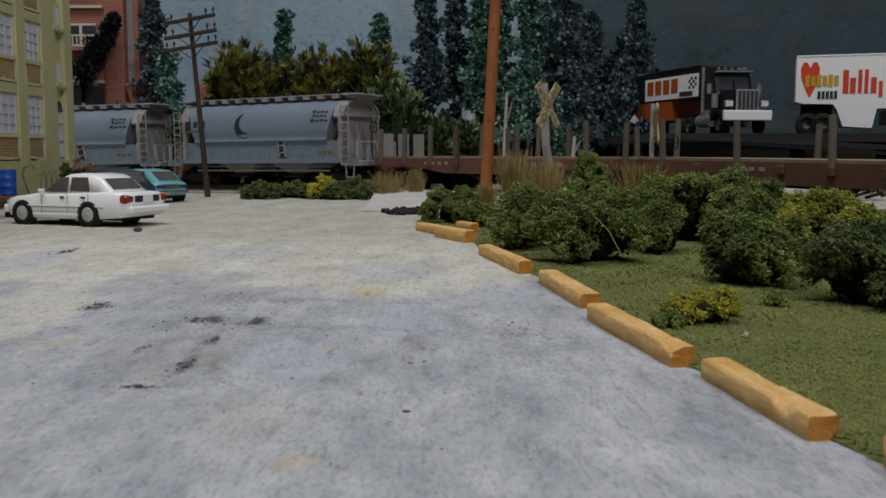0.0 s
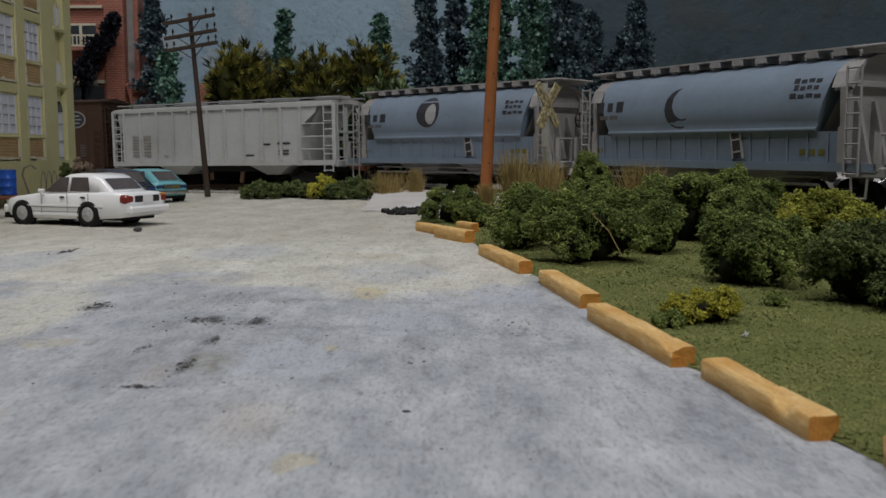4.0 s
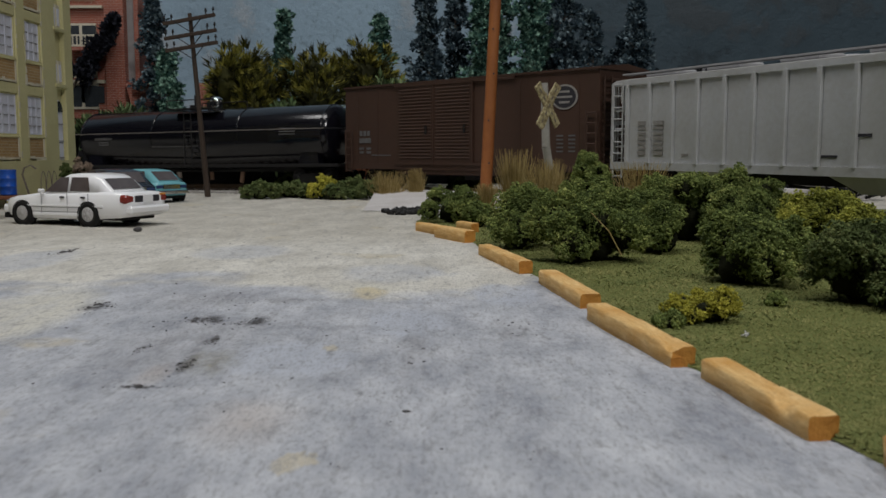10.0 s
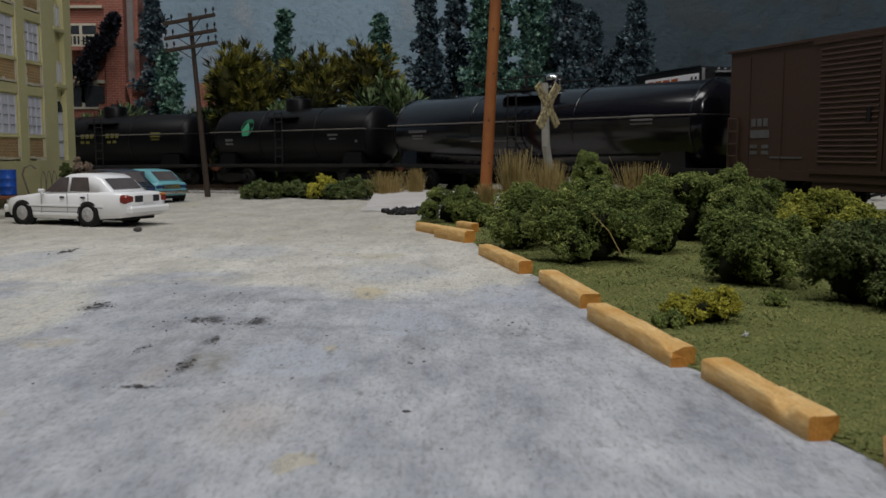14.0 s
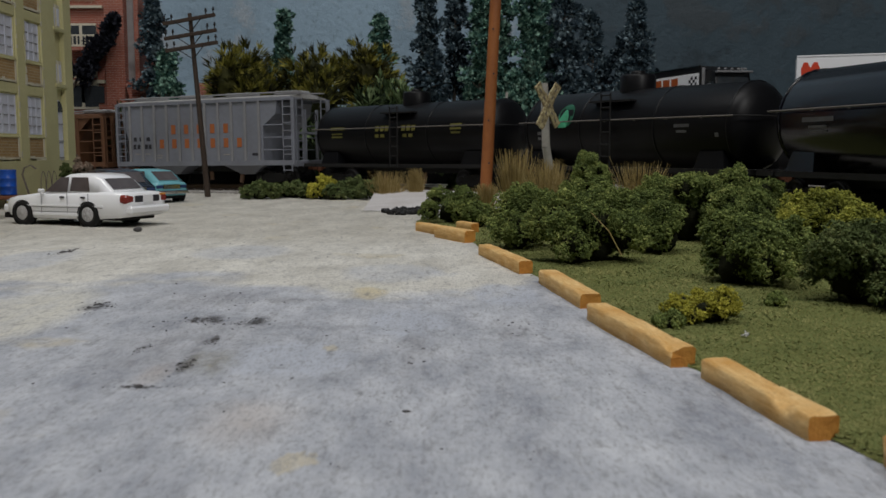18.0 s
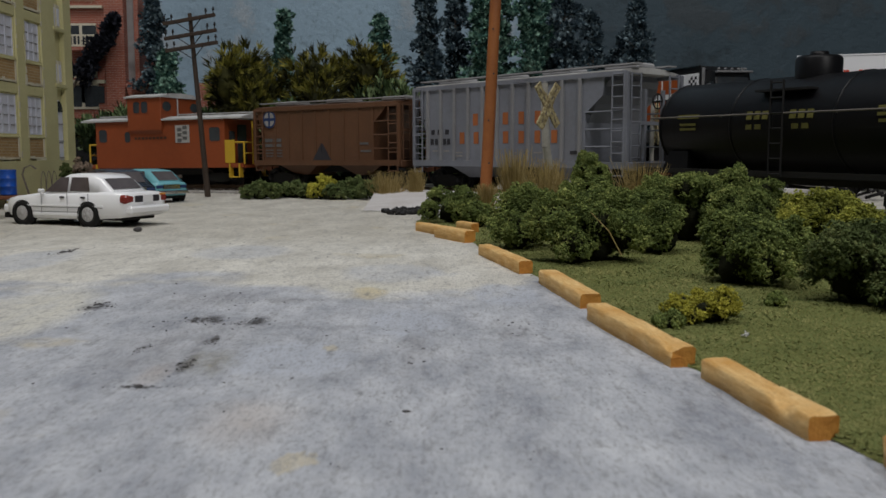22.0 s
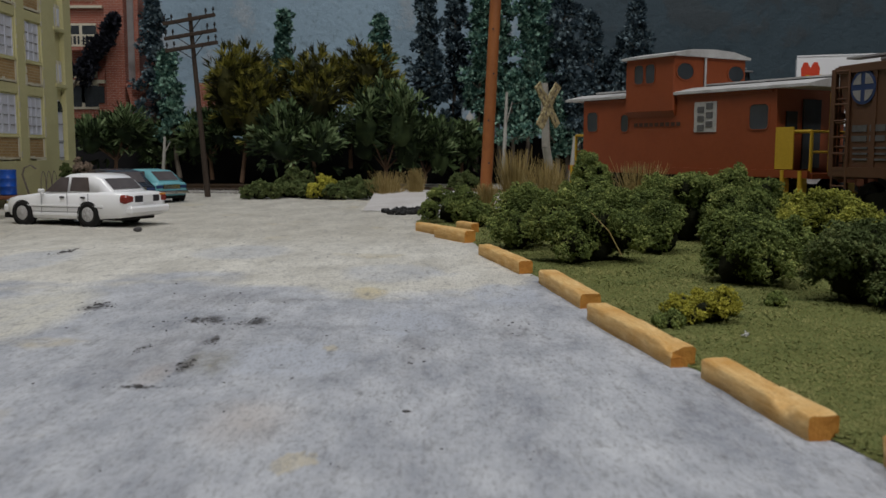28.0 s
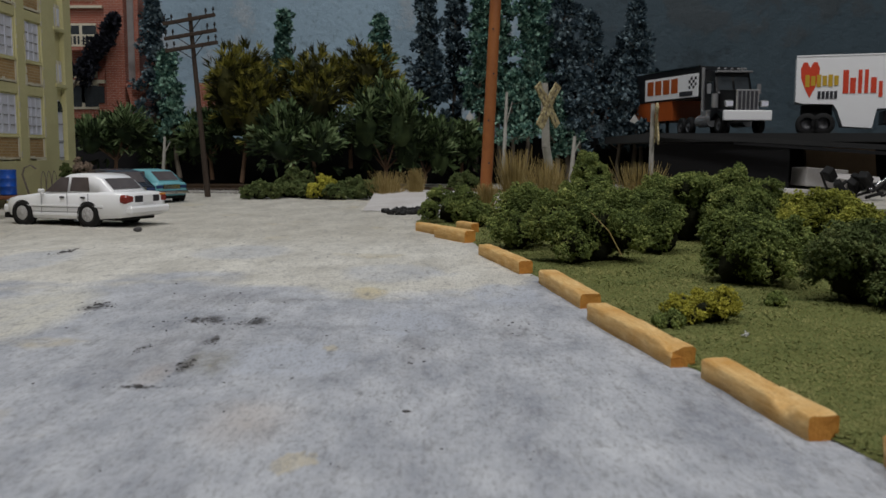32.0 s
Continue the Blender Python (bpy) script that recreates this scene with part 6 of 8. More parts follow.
        for y in (-1.25, 1.25):
            part("end_railing", Shape().rod((xe, y, 1.05), (xe, y, 2.15), 0.05, n=6).rod((xe, y, 2.15), (xb, y, 2.15), 0.05, n=6).rod((xe, y, 1.6), (xe, y * 0.4, 1.6), 0.04, n=5).rod((xe, y, 2.15), (xe, y * 0.4, 2.15), 0.04, n=5).rod((xe, y * 0.4, 1.05), (xe, y * 0.4, 3.2), 0.045, n=5), MAT[mt], car, "yellow end railing" if sg > 0 else "")
            part("end_step", Shape().box((sg * 4.6, y * 1.1, 0.42), (0.62, 0.3, 0.06)).box((sg * 4.31, y * 1.14, 0.75), (0.07, 0.3, 0.7)).box((sg * 4.89, y * 1.14, 0.75), (0.07, 0.3, 0.7)), MAT[mt], car)
        if sg > 0:
            part("corner_panel", Shape().box((4.28, -1.44, 1.70), (0.58, 0.05, 1.15)), MAT["yellow"], car, "yellow corner panel")
        ladder(car, MAT[mt], sg * 5.06, 0.6, 1.0, 3.4, 0.4, "y")
    part("underframe", Shape().box((0, 0, 0.72), (4.0, 1.2, 0.4)), MAT["iron"], car)


flat_car(48.0, 63.0, 71, False)
flat_car(32.9, 47.2, 11, True)
center_flow(19.7, 32.2, False)
center_flow(6.75, 19.25, True)
car, L = ribbed_hopper("covered_hopper", "dusty off-white ribbed covered hopper car with roof hatches", -8.2, 6.2, 4.16, MAT["hop_white"], MAT["hop_white"], 11, (0.85, 1.95), 5, 5.3, roof_mat=MAT["roof_pale"])
bars(car, "decal_grey", [(-5.5 + c * 0.8, 2.5 - k * 0.16, 0.5, 0.09 if k % 3 else 0.14) for k in range(7) for c in range(2)] + [(-3.4, 1.5, 0.3, 0.07)], -1.515)
bars(car, "decal_dark", [(3.1, 2.02, 0.5, 0.08), (4.15, 2.05, 0.75, 0.09), (4.15, 1.7, 0.6, 0.08), (4.15, 1.55, 0.6, 0.08), (2.1, 1.5, 0.5, 0.06)], -1.515)
box_car()
tank_car("tank_car", "large glossy black tank car with a bright silver valve dome", -40.85, -23.65, 1.46, 2.44, MAT["tank_black"], 6.9, 0.45, True,
         {"decal_faint": [(-6.05, 2.45, 1.2, 0.12), (-6.05, 2.26, 0.7, 0.06), (-6.05, 2.14, 0.7, 0.05), (5.8, 2.75, 0.9, 0.06), (5.8, 2.62, 0.9, 0.06), (5.8, 2.49, 0.9, 0.06), (-1.2, 2.0, 3.0, 0.04)]})
tk = tank_car("tank_car", "dull black tank car with a green emblem and centre dome", -52.2, -41.0, 1.37, 2.37, MAT["tank_dull"], 4.0, -0.3, False,
              {"decal_faint": [(-3.76, 2.25, 0.5, 0.12), (-3.76, 2.06, 0.5, 0.10), (2.94, 2.40, 0.6, 0.10), (2.94, 2.22, 0.4, 0.08), (4.3, 2.1, 0.12, 0.12)]})


def shell_patch(pts, lift):
    """An outline laid on the curved side of the dull tank."""
    return Shape().loft([[(x, -math.sqrt(1.37 ** 2 - (z - 2.37) ** 2) - d, z) for x, z in pts] for d in (-0.02, lift)])


wreath = [(-2.55 + 0.40 * math.cos(k * math.pi / 10), 2.86 + 0.42 * math.sin(k * math.pi / 10)) for k in range(20)]
em = part("emblem", shell_patch(wreath, 0.012), MAT["decal_green"], tk, "round green emblem")
part("emblem_field", shell_patch([(-2.86, 2.44), (-2.46, 2.44), (-2.38, 2.62), (-2.42, 2.86), (-2.52, 3.04), (-2.64, 3.08), (-2.74, 2.92), (-2.86, 2.72)], 0.020), MAT["decal_mint"], em, "mint green cone in the emblem")
tank_car("tank_car", "dull black tank car with yellow lettering and centre dome", -64.5, -52.6, 1.37, 2.37, MAT["tank_dull"], 4.3, 0.05, False,
         {"decal_yellow": [(-3.7, 2.66, 0.95, 0.12), (-3.7, 2.42, 0.7, 0.07), (-3.7, 2.28, 0.7, 0.07)] + [(x, 2.62, 0.2, 0.24) for x in (-1.1, -0.8, -0.5, 0.5, 0.8, 1.1)] + [(x, 2.3, 0.22, 0.14) for x in (-1.1, -0.75, 0.6, 0.95)] + [(3.48, 2.70, 0.6, 0.10), (3.48, 2.54, 0.6, 0.08), (3.48, 2.38, 0.5, 0.08)]})
car, L = ribbed_hopper("covered_hopper", "light grey ribbed covered hopper car with orange lettering", -76.5, -64.95, 4.52, MAT["up_grey"], MAT["up_grey"], [-4.74 + 0.84 * k for k in range(11)], (0.85, 1.9), 4, 4.1, rib_mat=MAT["up_rib"], proud=0.09, roof_mat=MAT["roof_pale"])
# two lines of letter-sized orange blocks between the ribs
bars(car, "decal_orange", [(-1.82 + k * 0.85, 2.85, 0.28, 0.46) for k in range(5)], -1.505, thick=0.02)
bars(car, "decal_orange", [(-2.62 + k * 0.84, 2.13, 0.28, 0.46) for k in range(7)], -1.505, thick=0.02)
bars(car, "decal_dark", [(-4.45, 2.39, 0.2, 0.2), (-4.1, 2.39, 0.1, 0.2), (-3.55, 2.39, 0.22, 0.2), (-4.5, 2.0, 0.18, 0.24), (-4.22, 2.0, 0.18, 0.24), (-3.7, 2.0, 0.18, 0.24), (-3.45, 2.0, 0.18, 0.24), (3.4, 1.55, 0.42, 0.12)], -1.506, thick=0.02)
bars(car, "decal_grey", [(-4.3, 1.62, 0.34, 0.06), (-3.6, 1.62, 0.34, 0.06), (-2.8, 1.55, 0.4, 0.06), (-2.8, 1.42, 0.4, 0.06), (1.6, 1.55, 0.4, 0.06)], -1.506, thick=0.02)
car, L = ribbed_hopper("covered_hopper", "brown two-bay covered hopper car with a round emblem", -86.4, -77.15, 3.98, MAT["sf_brown"], MAT["sf_brown"], 9, (0.55, 1.55), 3, 3.1, rib_mat=MAT["sf_brown"], proud=0.035, roof_mat=MAT["sf_brown"])
for k in (-0.36, 0.22):
    sh = Shape()
    sh.plate([(k - 0.29, 1.24), (k + 0.29, 1.24), (k + 0.27, 2.02) if k < 0 else (k - 0.27, 2.02)], 0.03, Matrix.Translation((0, -1.515, 0)) @ Matrix.Rotation(radians(90), 4, "X"))
    part("slope_opening", sh, MAT["decal_dark"], car, "dark triangular opening")
ring = [(-3.5 + 0.42 * math.cos(t * math.pi / 12), 3.2 + 0.42 * math.sin(t * math.pi / 12)) for t in range(24)]
em = part("emblem", Shape().loft([[(x, -1.52, z) for x, z in ring], [(x, -1.55, z) for x, z in ring]]), MAT["decal_blue"], car, "dark blue disc emblem with a pale cross")
for sx in (-1, 1):
    for sz in (-1, 1):
        pts = [(0.07, 0.07)] + [(0.35 * math.cos(radians(q)), 0.35 * math.sin(radians(q))) for q in (12, 32, 58, 78)]
        part("emblem_quarter", Shape().loft([[(-3.5 + sx * x, y, 3.2 + sz * z) for x, z in pts] for y in (-1.55, -1.56)]), MAT["decal_grey"], em, "pale quarter of the emblem")
bars(car, "decal_faint", [(-3.6, 2.2, 0.5, 0.16), (-3.0, 2.2, 0.5, 0.16), (-3.6, 1.95, 0.5, 0.14), (-3.0, 1.95, 0.5, 0.14)] + [(-3.55, 1.72 - k * 0.14, 0.5, 0.05) for k in range(3)] + [(-2.95, 1.72 - k * 0.14, 0.5, 0.05) for k in range(3)] + [(2.5, 1.98, 0.5, 0.10), (2.6, 1.64, 0.6, 0.08)], -1.507, thick=0.025)
caboose()

# ---- white plaster ramp up to the grade crossing ----
sh = Shape()
NX, NY = 36, 16
v = []
for j in range(NY + 1):
    for i in range(NX + 1):
        x = -2.95 + 5.5 * i / NX
        y0 = 32.2 - 0.9 * (i / NX) + 0.35 * noise.noise(Vector((x * 1.1, 0, 9)))
        y1 = CY + math.sqrt((RC - 1.75) ** 2 - (x - CX) ** 2)
        y = y0 + (y1 - y0) * j / NY
        f = j / NY
        z = ground_z(x, y0) + 0.015 + (rail_height(off_track(x, y1)[1]) - 0.02 - ground_z(x, y0)) * smooth(0, 0.8, f)
        if i in (0, NX):
            z = ground_z(x, y) - 0.05
        v.append((x, y, max(z, ground_z(x, y) + 0.01 if 0 < i < NX else -1) + 0.02 * noise.noise(Vector((x * 3, y * 3, 2)))))
n = NX + 1
sh.add(v, [(j * n + i, j * n + i + 1, (j + 1) * n + i + 1, (j + 1) * n + i) for j in range(NY) for i in range(NX)], True)
solid("crossing_ramp", sh, MAT["foam"], "rough white plaster ramp up to the grade crossing", "ramp", kind="structure")
sh = Shape()
rn = random.Random(5)
for i in range(70):
    a, k = rn.random() * 6.28, math.sqrt(rn.random())
    x, y = -1.25 + 0.75 * k * math.cos(a), 31.1 + 0.8 * k * math.sin(a)
    r = rn.uniform(0.06, 0.16)
    sh.blob((x, y, ground_z(x, y) + r * 0.4), (r, r, r * 0.8), i, 1, 0.7)
solid("cinder_pile", sh, MAT["iron"], "low heap of black cinders on the lot", "cinders", kind="stuff")


# ---- poles and signs ----
def telegraph_pole():
    t = thing("telegraph_pole", "dark brown leaning telegraph pole with three insulator crossarms", "utility pole", at(-10.72, 42.0, ground_z(-10.72, 42.0) - 0.05))
    a, b = Vector((0, 0, 0)), Vector((-0.60, 0, 8.25))
    part("pole", Shape().rod(a, b, 0.135, 0.09, 10), MAT["pole_brown"], t)
    for f, L in ((0.965, 2.6), (0.885, 2.6), (0.82, 2.6)):
        c = a.lerp(b, f)
        m = Euler((0, radians(-7), radians(-14))).to_matrix()
        arm = part("crossarm", Shape().rbox(c + m @ Vector((0, -0.14, 0)), (L, 0.12, 0.16), 0.015, m), MAT["pole_brown"], t)
        for k in (-0.47, -0.33, 0.33, 0.47):
            q = c + m @ Vector((k * L, -0.14, 0.08))
            part("insulator", Shape().rod(q, q + Vector((0, 0, 0.14)), 0.025, n=5).lathe([(0.02, 0.12), (0.06, 0.13), (0.055, 0.2), (0.035, 0.22), (0.05, 0.25), (0.01, 0.29)], 8, "z", q), MAT["iron"], arm)
        for sg in (-1, 1):
            part("arm_brace", Shape().rod(c + m @ Vector((sg * 0.7, -0.2, 0)), c + Vector((0.04, -0.16, -0.55)), 0.025, n=4), MAT["iron"], arm)


telegraph_pole()
t = thing("wooden_pole", "thick orange-brown stained wooden pole beside the grade crossing", "pole", at(1.57, 34.3, 0.38))
sh = Shape().loft([[(0.047 * i + (0.225 - 0.003 * i) * math.cos(k * 0.4488), (0.225 - 0.003 * i) * math.sin(k * 0.4488), i - 0.1) for k in range(14)] for i in range(11)], True)
part("pole", sh, MAT["pole_orange"], t)
for i, z in enumerate((0.35, 1.35, 2.9, 4.6, 6.2)):
    part("knot_hole", Shape().rod((0.047 * z + (0.06 if i % 2 else -0.04), -0.21, z), (0.047 * z + (0.06 if i % 2 else -0.04), -0.232, z), 0.035, n=8), MAT["decal_dark"], t)
part("staple_row", Shape().box((0.55, -0.02, 5.6), (0.05, 0.04, 0.1)), MAT["iron"], t)


def crossbuck(m, label, mat, post_h, lean):
    t = thing("crossbuck_sign", label, "railroad sign", m, group="crossbuck signs")
    r = 0.14 if mat == "buck" else 0.09
    part("post", Shape().rod((lean, 0, 0), (0, 0, post_h * 0.5), r, r, 8).rod((0, 0, post_h * 0.5), (-0.12, 0, post_h), r, r * 0.85, 8), MAT["gray_pole"], t)
    for a in (52, -58):
        mm = Matrix.Translation((-0.10, -0.13 if a > 0 else -0.18, post_h - 0.75)) @ Matrix.Rotation(radians(a), 4, "Y")
        sh = Shape()
        sh.m = mm
        rn = random.Random(int(a) + 200)
        o = [(-0.84 + 0.24 * k, 0.17 + rn.uniform(-0.05, 0.03)) for k in range(8)]
        o = o + [(q, -0.17 + rn.uniform(-0.03, 0.05)) for q, _ in o[::-1]]
        sh.loft([[(q, -0.03, z) for q, z in o], [(q, 0.03, z) for q, z in o]])
        bl = part("blade", sh, MAT["buck"], t)
        sh = Shape()
        sh.m = mm
        for k in range(5):
            sh.box((-0.6 + k * 0.3, -0.034, 0), (0.14, 0.010, 0.05))
        part("lettering", sh, MAT["bark"], bl)
    return t


crossbuck(at(3.47, 31.2, 0.2, 0, 0, 42), "weathered cream crossbuck sign on a bleached leaning post", "buck", 4.22, 0.56)
crossbuck(at(7.95, 35.3, 0.3, 0, 0, 84), "crossbuck sign on a thin pale post seen edge-on", "other", 3.65, 0.0)
for x, y, z, h, r in ((3.3, 51.0, 0.4, 5.0, 0.11), (7.05, 51.0, 0.4, 2.6, 0.13), (-15.8, 52.0, 0.4, 2.6, 0.10)):
    solid("birch_trunk", Shape().rod((0, 0, 0), (0.1, 0, h * 0.5), r, r * 0.95, 8).rod((0.1, 0, h * 0.5), (0.2, 0, h), r * 0.95, r * 0.7, 8).rod((0.1, 0, h * 0.6), (0.5, 0, h * 0.9), r * 0.4, r * 0.2, 6), MAT["gray_pole"], "pale bare birch trunk behind the track", "tree trunk", at(x, y, z), group="bare trunks")
for x, z in ((1.4, 4.05), (10.3, 3.9)):
    solid("paper_scrap", Shape().plate([(-0.2, -0.1), (0.05, -0.22), (0.26, -0.05), (0.04, 0.28), (-0.08, 0.1)], 0.02, Matrix.Rotation(radians(90), 4, "X")), MAT["decal_white"], "small torn white scrap caught in the foliage", "scrap", at(x, 50.2, z))

sh = Shape().rod((-0.05, 0, 0.02), (0.05, 0.02, 0.05), 0.008, n=5).rod((0, -0.03, 0.01), (0.01, 0.04, 0.07), 0.008, n=5).rbox((0.01, 0, 0.03), (0.05, 0.03, 0.03), 0.006)
solid("plastic_scrap", sh, MAT["decal_white"], "tiny white broken plastic piece lying on the turf", "scrap", at(3.42, 10.25, turf_z(3.42, 10.25) + 0.01))
sh = Shape().blob((0, 0, 0.07), (0.10, 0.09, 0.08), 4, 2, 0.5)
solid("pebble", sh, MAT["crumb"], "dark round pebble lying on the plaster lot", "stone", at(-8.18, 24.6, ground_z(-8.18, 24.6) - 0.01))

# ---- olive factory building ----
WX = -16.0
Y0, Y1 = 20.0, 40.25
fac = thing("factory_building", "olive-yellow factory building with tan brick panels and frosted windows", "building", at(WX, 0, 0))
part("wall", Shape().box((-5.17, (Y0 + Y1) / 2, 5.8), (10.0, Y1 - Y0 - 0.2, 11.6)), MAT["olive"], fac)
part("roof", Shape().box((-5.2, (Y0 + Y1) / 2, 11.75), (10.6, Y1 - Y0 + 0.3, 0.3)), MAT["roof_grey"], fac)
part("base_course", Shape().box((-0.2, (Y0 + Y1) / 2, 0.9), (0.56, Y1 - Y0, 1.8)), MAT["olive"], fac)
BAYS = [(21.0, 23.2), (23.9, 26.1), (26.8, 29.0), (29.7, 31.9), (32.7, 35.05), (35.8, 37.25)]
ends = [Y0] + [q for b in BAYS for q in b] + [38.55]
for a, b in zip(ends[::2], ends[1::2]):
    part("pilaster", Shape().rbox((-0.24, (a + b) / 2, 5.85), (0.56, b - a, 11.3), 0.02), MAT["olive"], fac)
part("pilaster", Shape().rbox((-0.24, 39.85, 5.85), (0.56, 0.8, 11.3), 0.02), MAT["olive"], fac)
for z0 in (1.84, 4.71, 7.58):
    part("band", Shape().rbox((-0.215, (Y0 + 38) / 2, z0 + 2.66), (0.46, 38 - Y0, 0.36), 0.015), MAT["olive"], fac)
    for a, b in BAYS:
        c = (a + b) / 2
        part("brick_panel", Shape().box((-0.13, c, z0 + 0.43), (0.2, b - a, 0.82)), MAT["tanbrick"], fac)
        part("sill", Shape().rbox((-0.10, c, z0 + 0.87), (0.24, b - a, 0.08), 0.012), MAT["olive"], fac)
        part("mortar_line", Shape().box((-0.02, b - 0.06, z0 + 0.45), (0.05, 0.08, 0.9)), MAT["mortar"], fac)
        part("mortar_line", Shape().box((-0.02, c, z0 + 0.06), (0.05, b - a, 0.07)), MAT["mortar"], fac)
        w = part("window", Shape().box((-0.13, a + 0.03, z0 + 1.7), (0.2, 0.06, 1.6)).box((-0.13, b - 0.03, z0 + 1.7), (0.2, 0.06, 1.6)).box((-0.13, c, z0 + 2.46), (0.2, b - a, 0.06)).box((-0.13, c, z0 + 0.94), (0.2, b - a, 0.06)), MAT["olive"], fac)
        if a > 29:
            nc, nr = (4, 4) if b - a > 2 else (3, 4)
            for i in range(nc):
                for j in range(nr):
                    pw, ph = (b - a - 0.2) / nc, 1.42 / nr
                    py, pz = a + 0.1 + pw * (i + 0.5), z0 + 1.0 + ph * (j + 0.5)
                    part("pane", Shape().box((-0.105, py, pz), (0.04, pw - 0.05, ph - 0.05)), MAT["shade"], w)
            sh = Shape()
            for i in range(nc + 1):
                sh.box((-0.09, a + 0.1 + (b - a - 0.2) * i / nc, z0 + 1.7), (0.05, 0.05, 1.42))
            for j in range(nr + 1):
                sh.box((-0.09, c, z0 + 1.0 + 1.42 * j / nr), (0.05, b - a - 0.2, 0.05))
            part("muntins", sh, MAT["shade"], w)
            sh = Shape()
            for i in range(nc):
                for j in range(1, nr):
                    sh.box((-0.08, a + 0.1 + (b - a - 0.2) * (i + 0.5) / nc, z0 + 1.0 + 1.42 * j / nr - 0.05), (0.05, (b - a) / nc * 0.5, 0.05))
            part("window_shadow_line", sh, MAT["muntin"], w)
        else:
            part("pane", Shape().box((-0.105, c, z0 + 1.7), (0.04, b - a - 0.1, 1.45)), MAT["shade"], w)
# chipped edges where the olive paint has come off the piers
rn = random.Random(17)
for a, b in BAYS[3:]:
    for y in (a - 0.04, b + 0.04):
        sh = Shape()
        z = 0.6
        while z < 11.0:
            hh = rn.uniform(0.10, 0.55)
            if rn.random() < 0.62:
                w2 = rn.uniform(0.03, 0.09)
                o = [(y - w2 + rn.uniform(-0.03, 0.03), z), (y + w2 * 0.7, z + 0.03), (y + w2 + rn.uniform(-0.04, 0.04), z + hh * 0.5), (y + w2 * 0.6, z + hh), (y - w2 * 0.8, z + hh * 0.95), (y - w2 + rn.uniform(-0.03, 0.04), z + hh * 0.5)]
                sh.loft([[(0.036, q, r) for q, r in o], [(0.048, q, r) for q, r in o]])
            z += hh + rn.uniform(0.0, 0.35)
        part("paint_chips", sh, MAT["mortar"], fac, "cream chipped patches along a pier")
for z0 in (1.84, 4.71, 7.58):
    sh = Shape()
    y = 30.0
    while y < 37.3:
        w2 = rn.uniform(0.15, 0.7)
        if rn.random() < 0.6:
            z = z0 + 0.06 + rn.uniform(-0.05, 0.05)
            o = [(y, z - 0.05), (y + w2, z - 0.06), (y + w2 * 0.9, z + 0.06), (y + w2 * 0.4, z + 0.03), (y, z + 0.07)]
            sh.loft([[(0.020, q, r) for q, r in o], [(0.032, q, r) for q, r in o]])
        y += w2 + rn.uniform(0.05, 0.4)
    part("paint_chips", sh, MAT["mortar"], fac, "cream chipped patches along a band")
# narrow end bay: paired lights over an arched door
for z0 in (5.0, 7.3):
    for k in (-0.22, 0.22):
        w = part("narrow_window", Shape().box((-0.18, 38.98 + k, z0 + 0.45), (0.2, 0.34, 0.95)), MAT["mortar"], fac)
        part("pane", Shape().box((-0.085, 38.98 + k, z0 + 0.42), (0.04, 0.22, 0.7)), MAT["shade"], w)
    part("ledge", Shape().rbox((-0.16, 38.98, z0 - 0.12), (0.5, 1.15, 0.16), 0.02), MAT["olive"], fac)
arc = [(38.62, 1.2), (39.34, 1.2), (39.34, 3.85)] + [(38.98 + 0.36 * math.cos(k * math.pi / 8), 3.85 + 0.45 * math.sin(k * math.pi / 8)) for k in range(1, 8)] + [(38.62, 3.85)]
sh = Shape()
sh.loft([[(-0.17, y, z) for y, z in arc], [(-0.11, y, z) for y, z in arc]])
d = part("arched_door", sh, MAT["shade"], fac, "tall arched lavender door with a dark fanlight")
sh = Shape()
fan = [(38.64, 3.8)] + [(38.98 + 0.34 * math.cos(math.pi - k * math.pi / 8), 3.8 + 0.46 * math.sin(math.pi - k * math.pi / 8)) for k in range(0, 9)]
sh.loft([[(-0.11, y, z) for y, z in fan[1:]], [(-0.08, y, z) for y, z in fan[1:]]])
part("fanlight", sh, MAT["dark"], d)
for z in (1.9, 2.6, 3.3):
    part("door_bar", Shape().box((-0.09, 38.98, z), (0.04, 0.66, 0.05)), MAT["muntin"], d)
solid("pavement", Shape().rbox((-14.9, 30.0, 0.02), (1.6, 21.0, 0.26), 0.03), MAT["lot"], "grey kerb-high pavement along the factory wall", "pavement", kind="structure")

# ---- by the factory wall ----
drum = thing("oil_drum", "bright blue plastic drum standing on a rusty cart", "drum", at(-15.45, 32.75, 0.62))
part("shell", Shape().lathe([(0.02, 0), (0.29, 0), (0.30, 0.02), (0.285, 0.05), (0.285, 0.28), (0.305, 0.30), (0.285, 0.32), (0.285, 0.56), (0.305, 0.58), (0.285, 0.6), (0.285, 0.84), (0.30, 0.87), (0.29, 0.89), (0.27, 0.87), (0.02, 0.87)], 20), MAT["blue_drum"], drum)
part("bung", Shape().rod((0.12, 0, 0.86), (0.12, 0, 0.9), 0.04, n=8), MAT["iron"], drum)
cart = thing("flat_cart", "rusty low flat cart under the drum", "cart", at(-15.35, 32.6, 0.16))
part("bed", Shape().rbox((0, 0, 0.38), (0.8, 1.3, 0.12), 0.02), MAT["rust"], cart)
for x in (-0.3, 0.3):
    for y in (-0.5, 0.5):
        part("wheel", Shape().lathe([(0.02, x - 0.04), (0.15, x - 0.04), (0.15, x + 0.04), (0.02, x + 0.04)], 12, "x", (0, y, 0.16)), MAT["rubber"], cart)
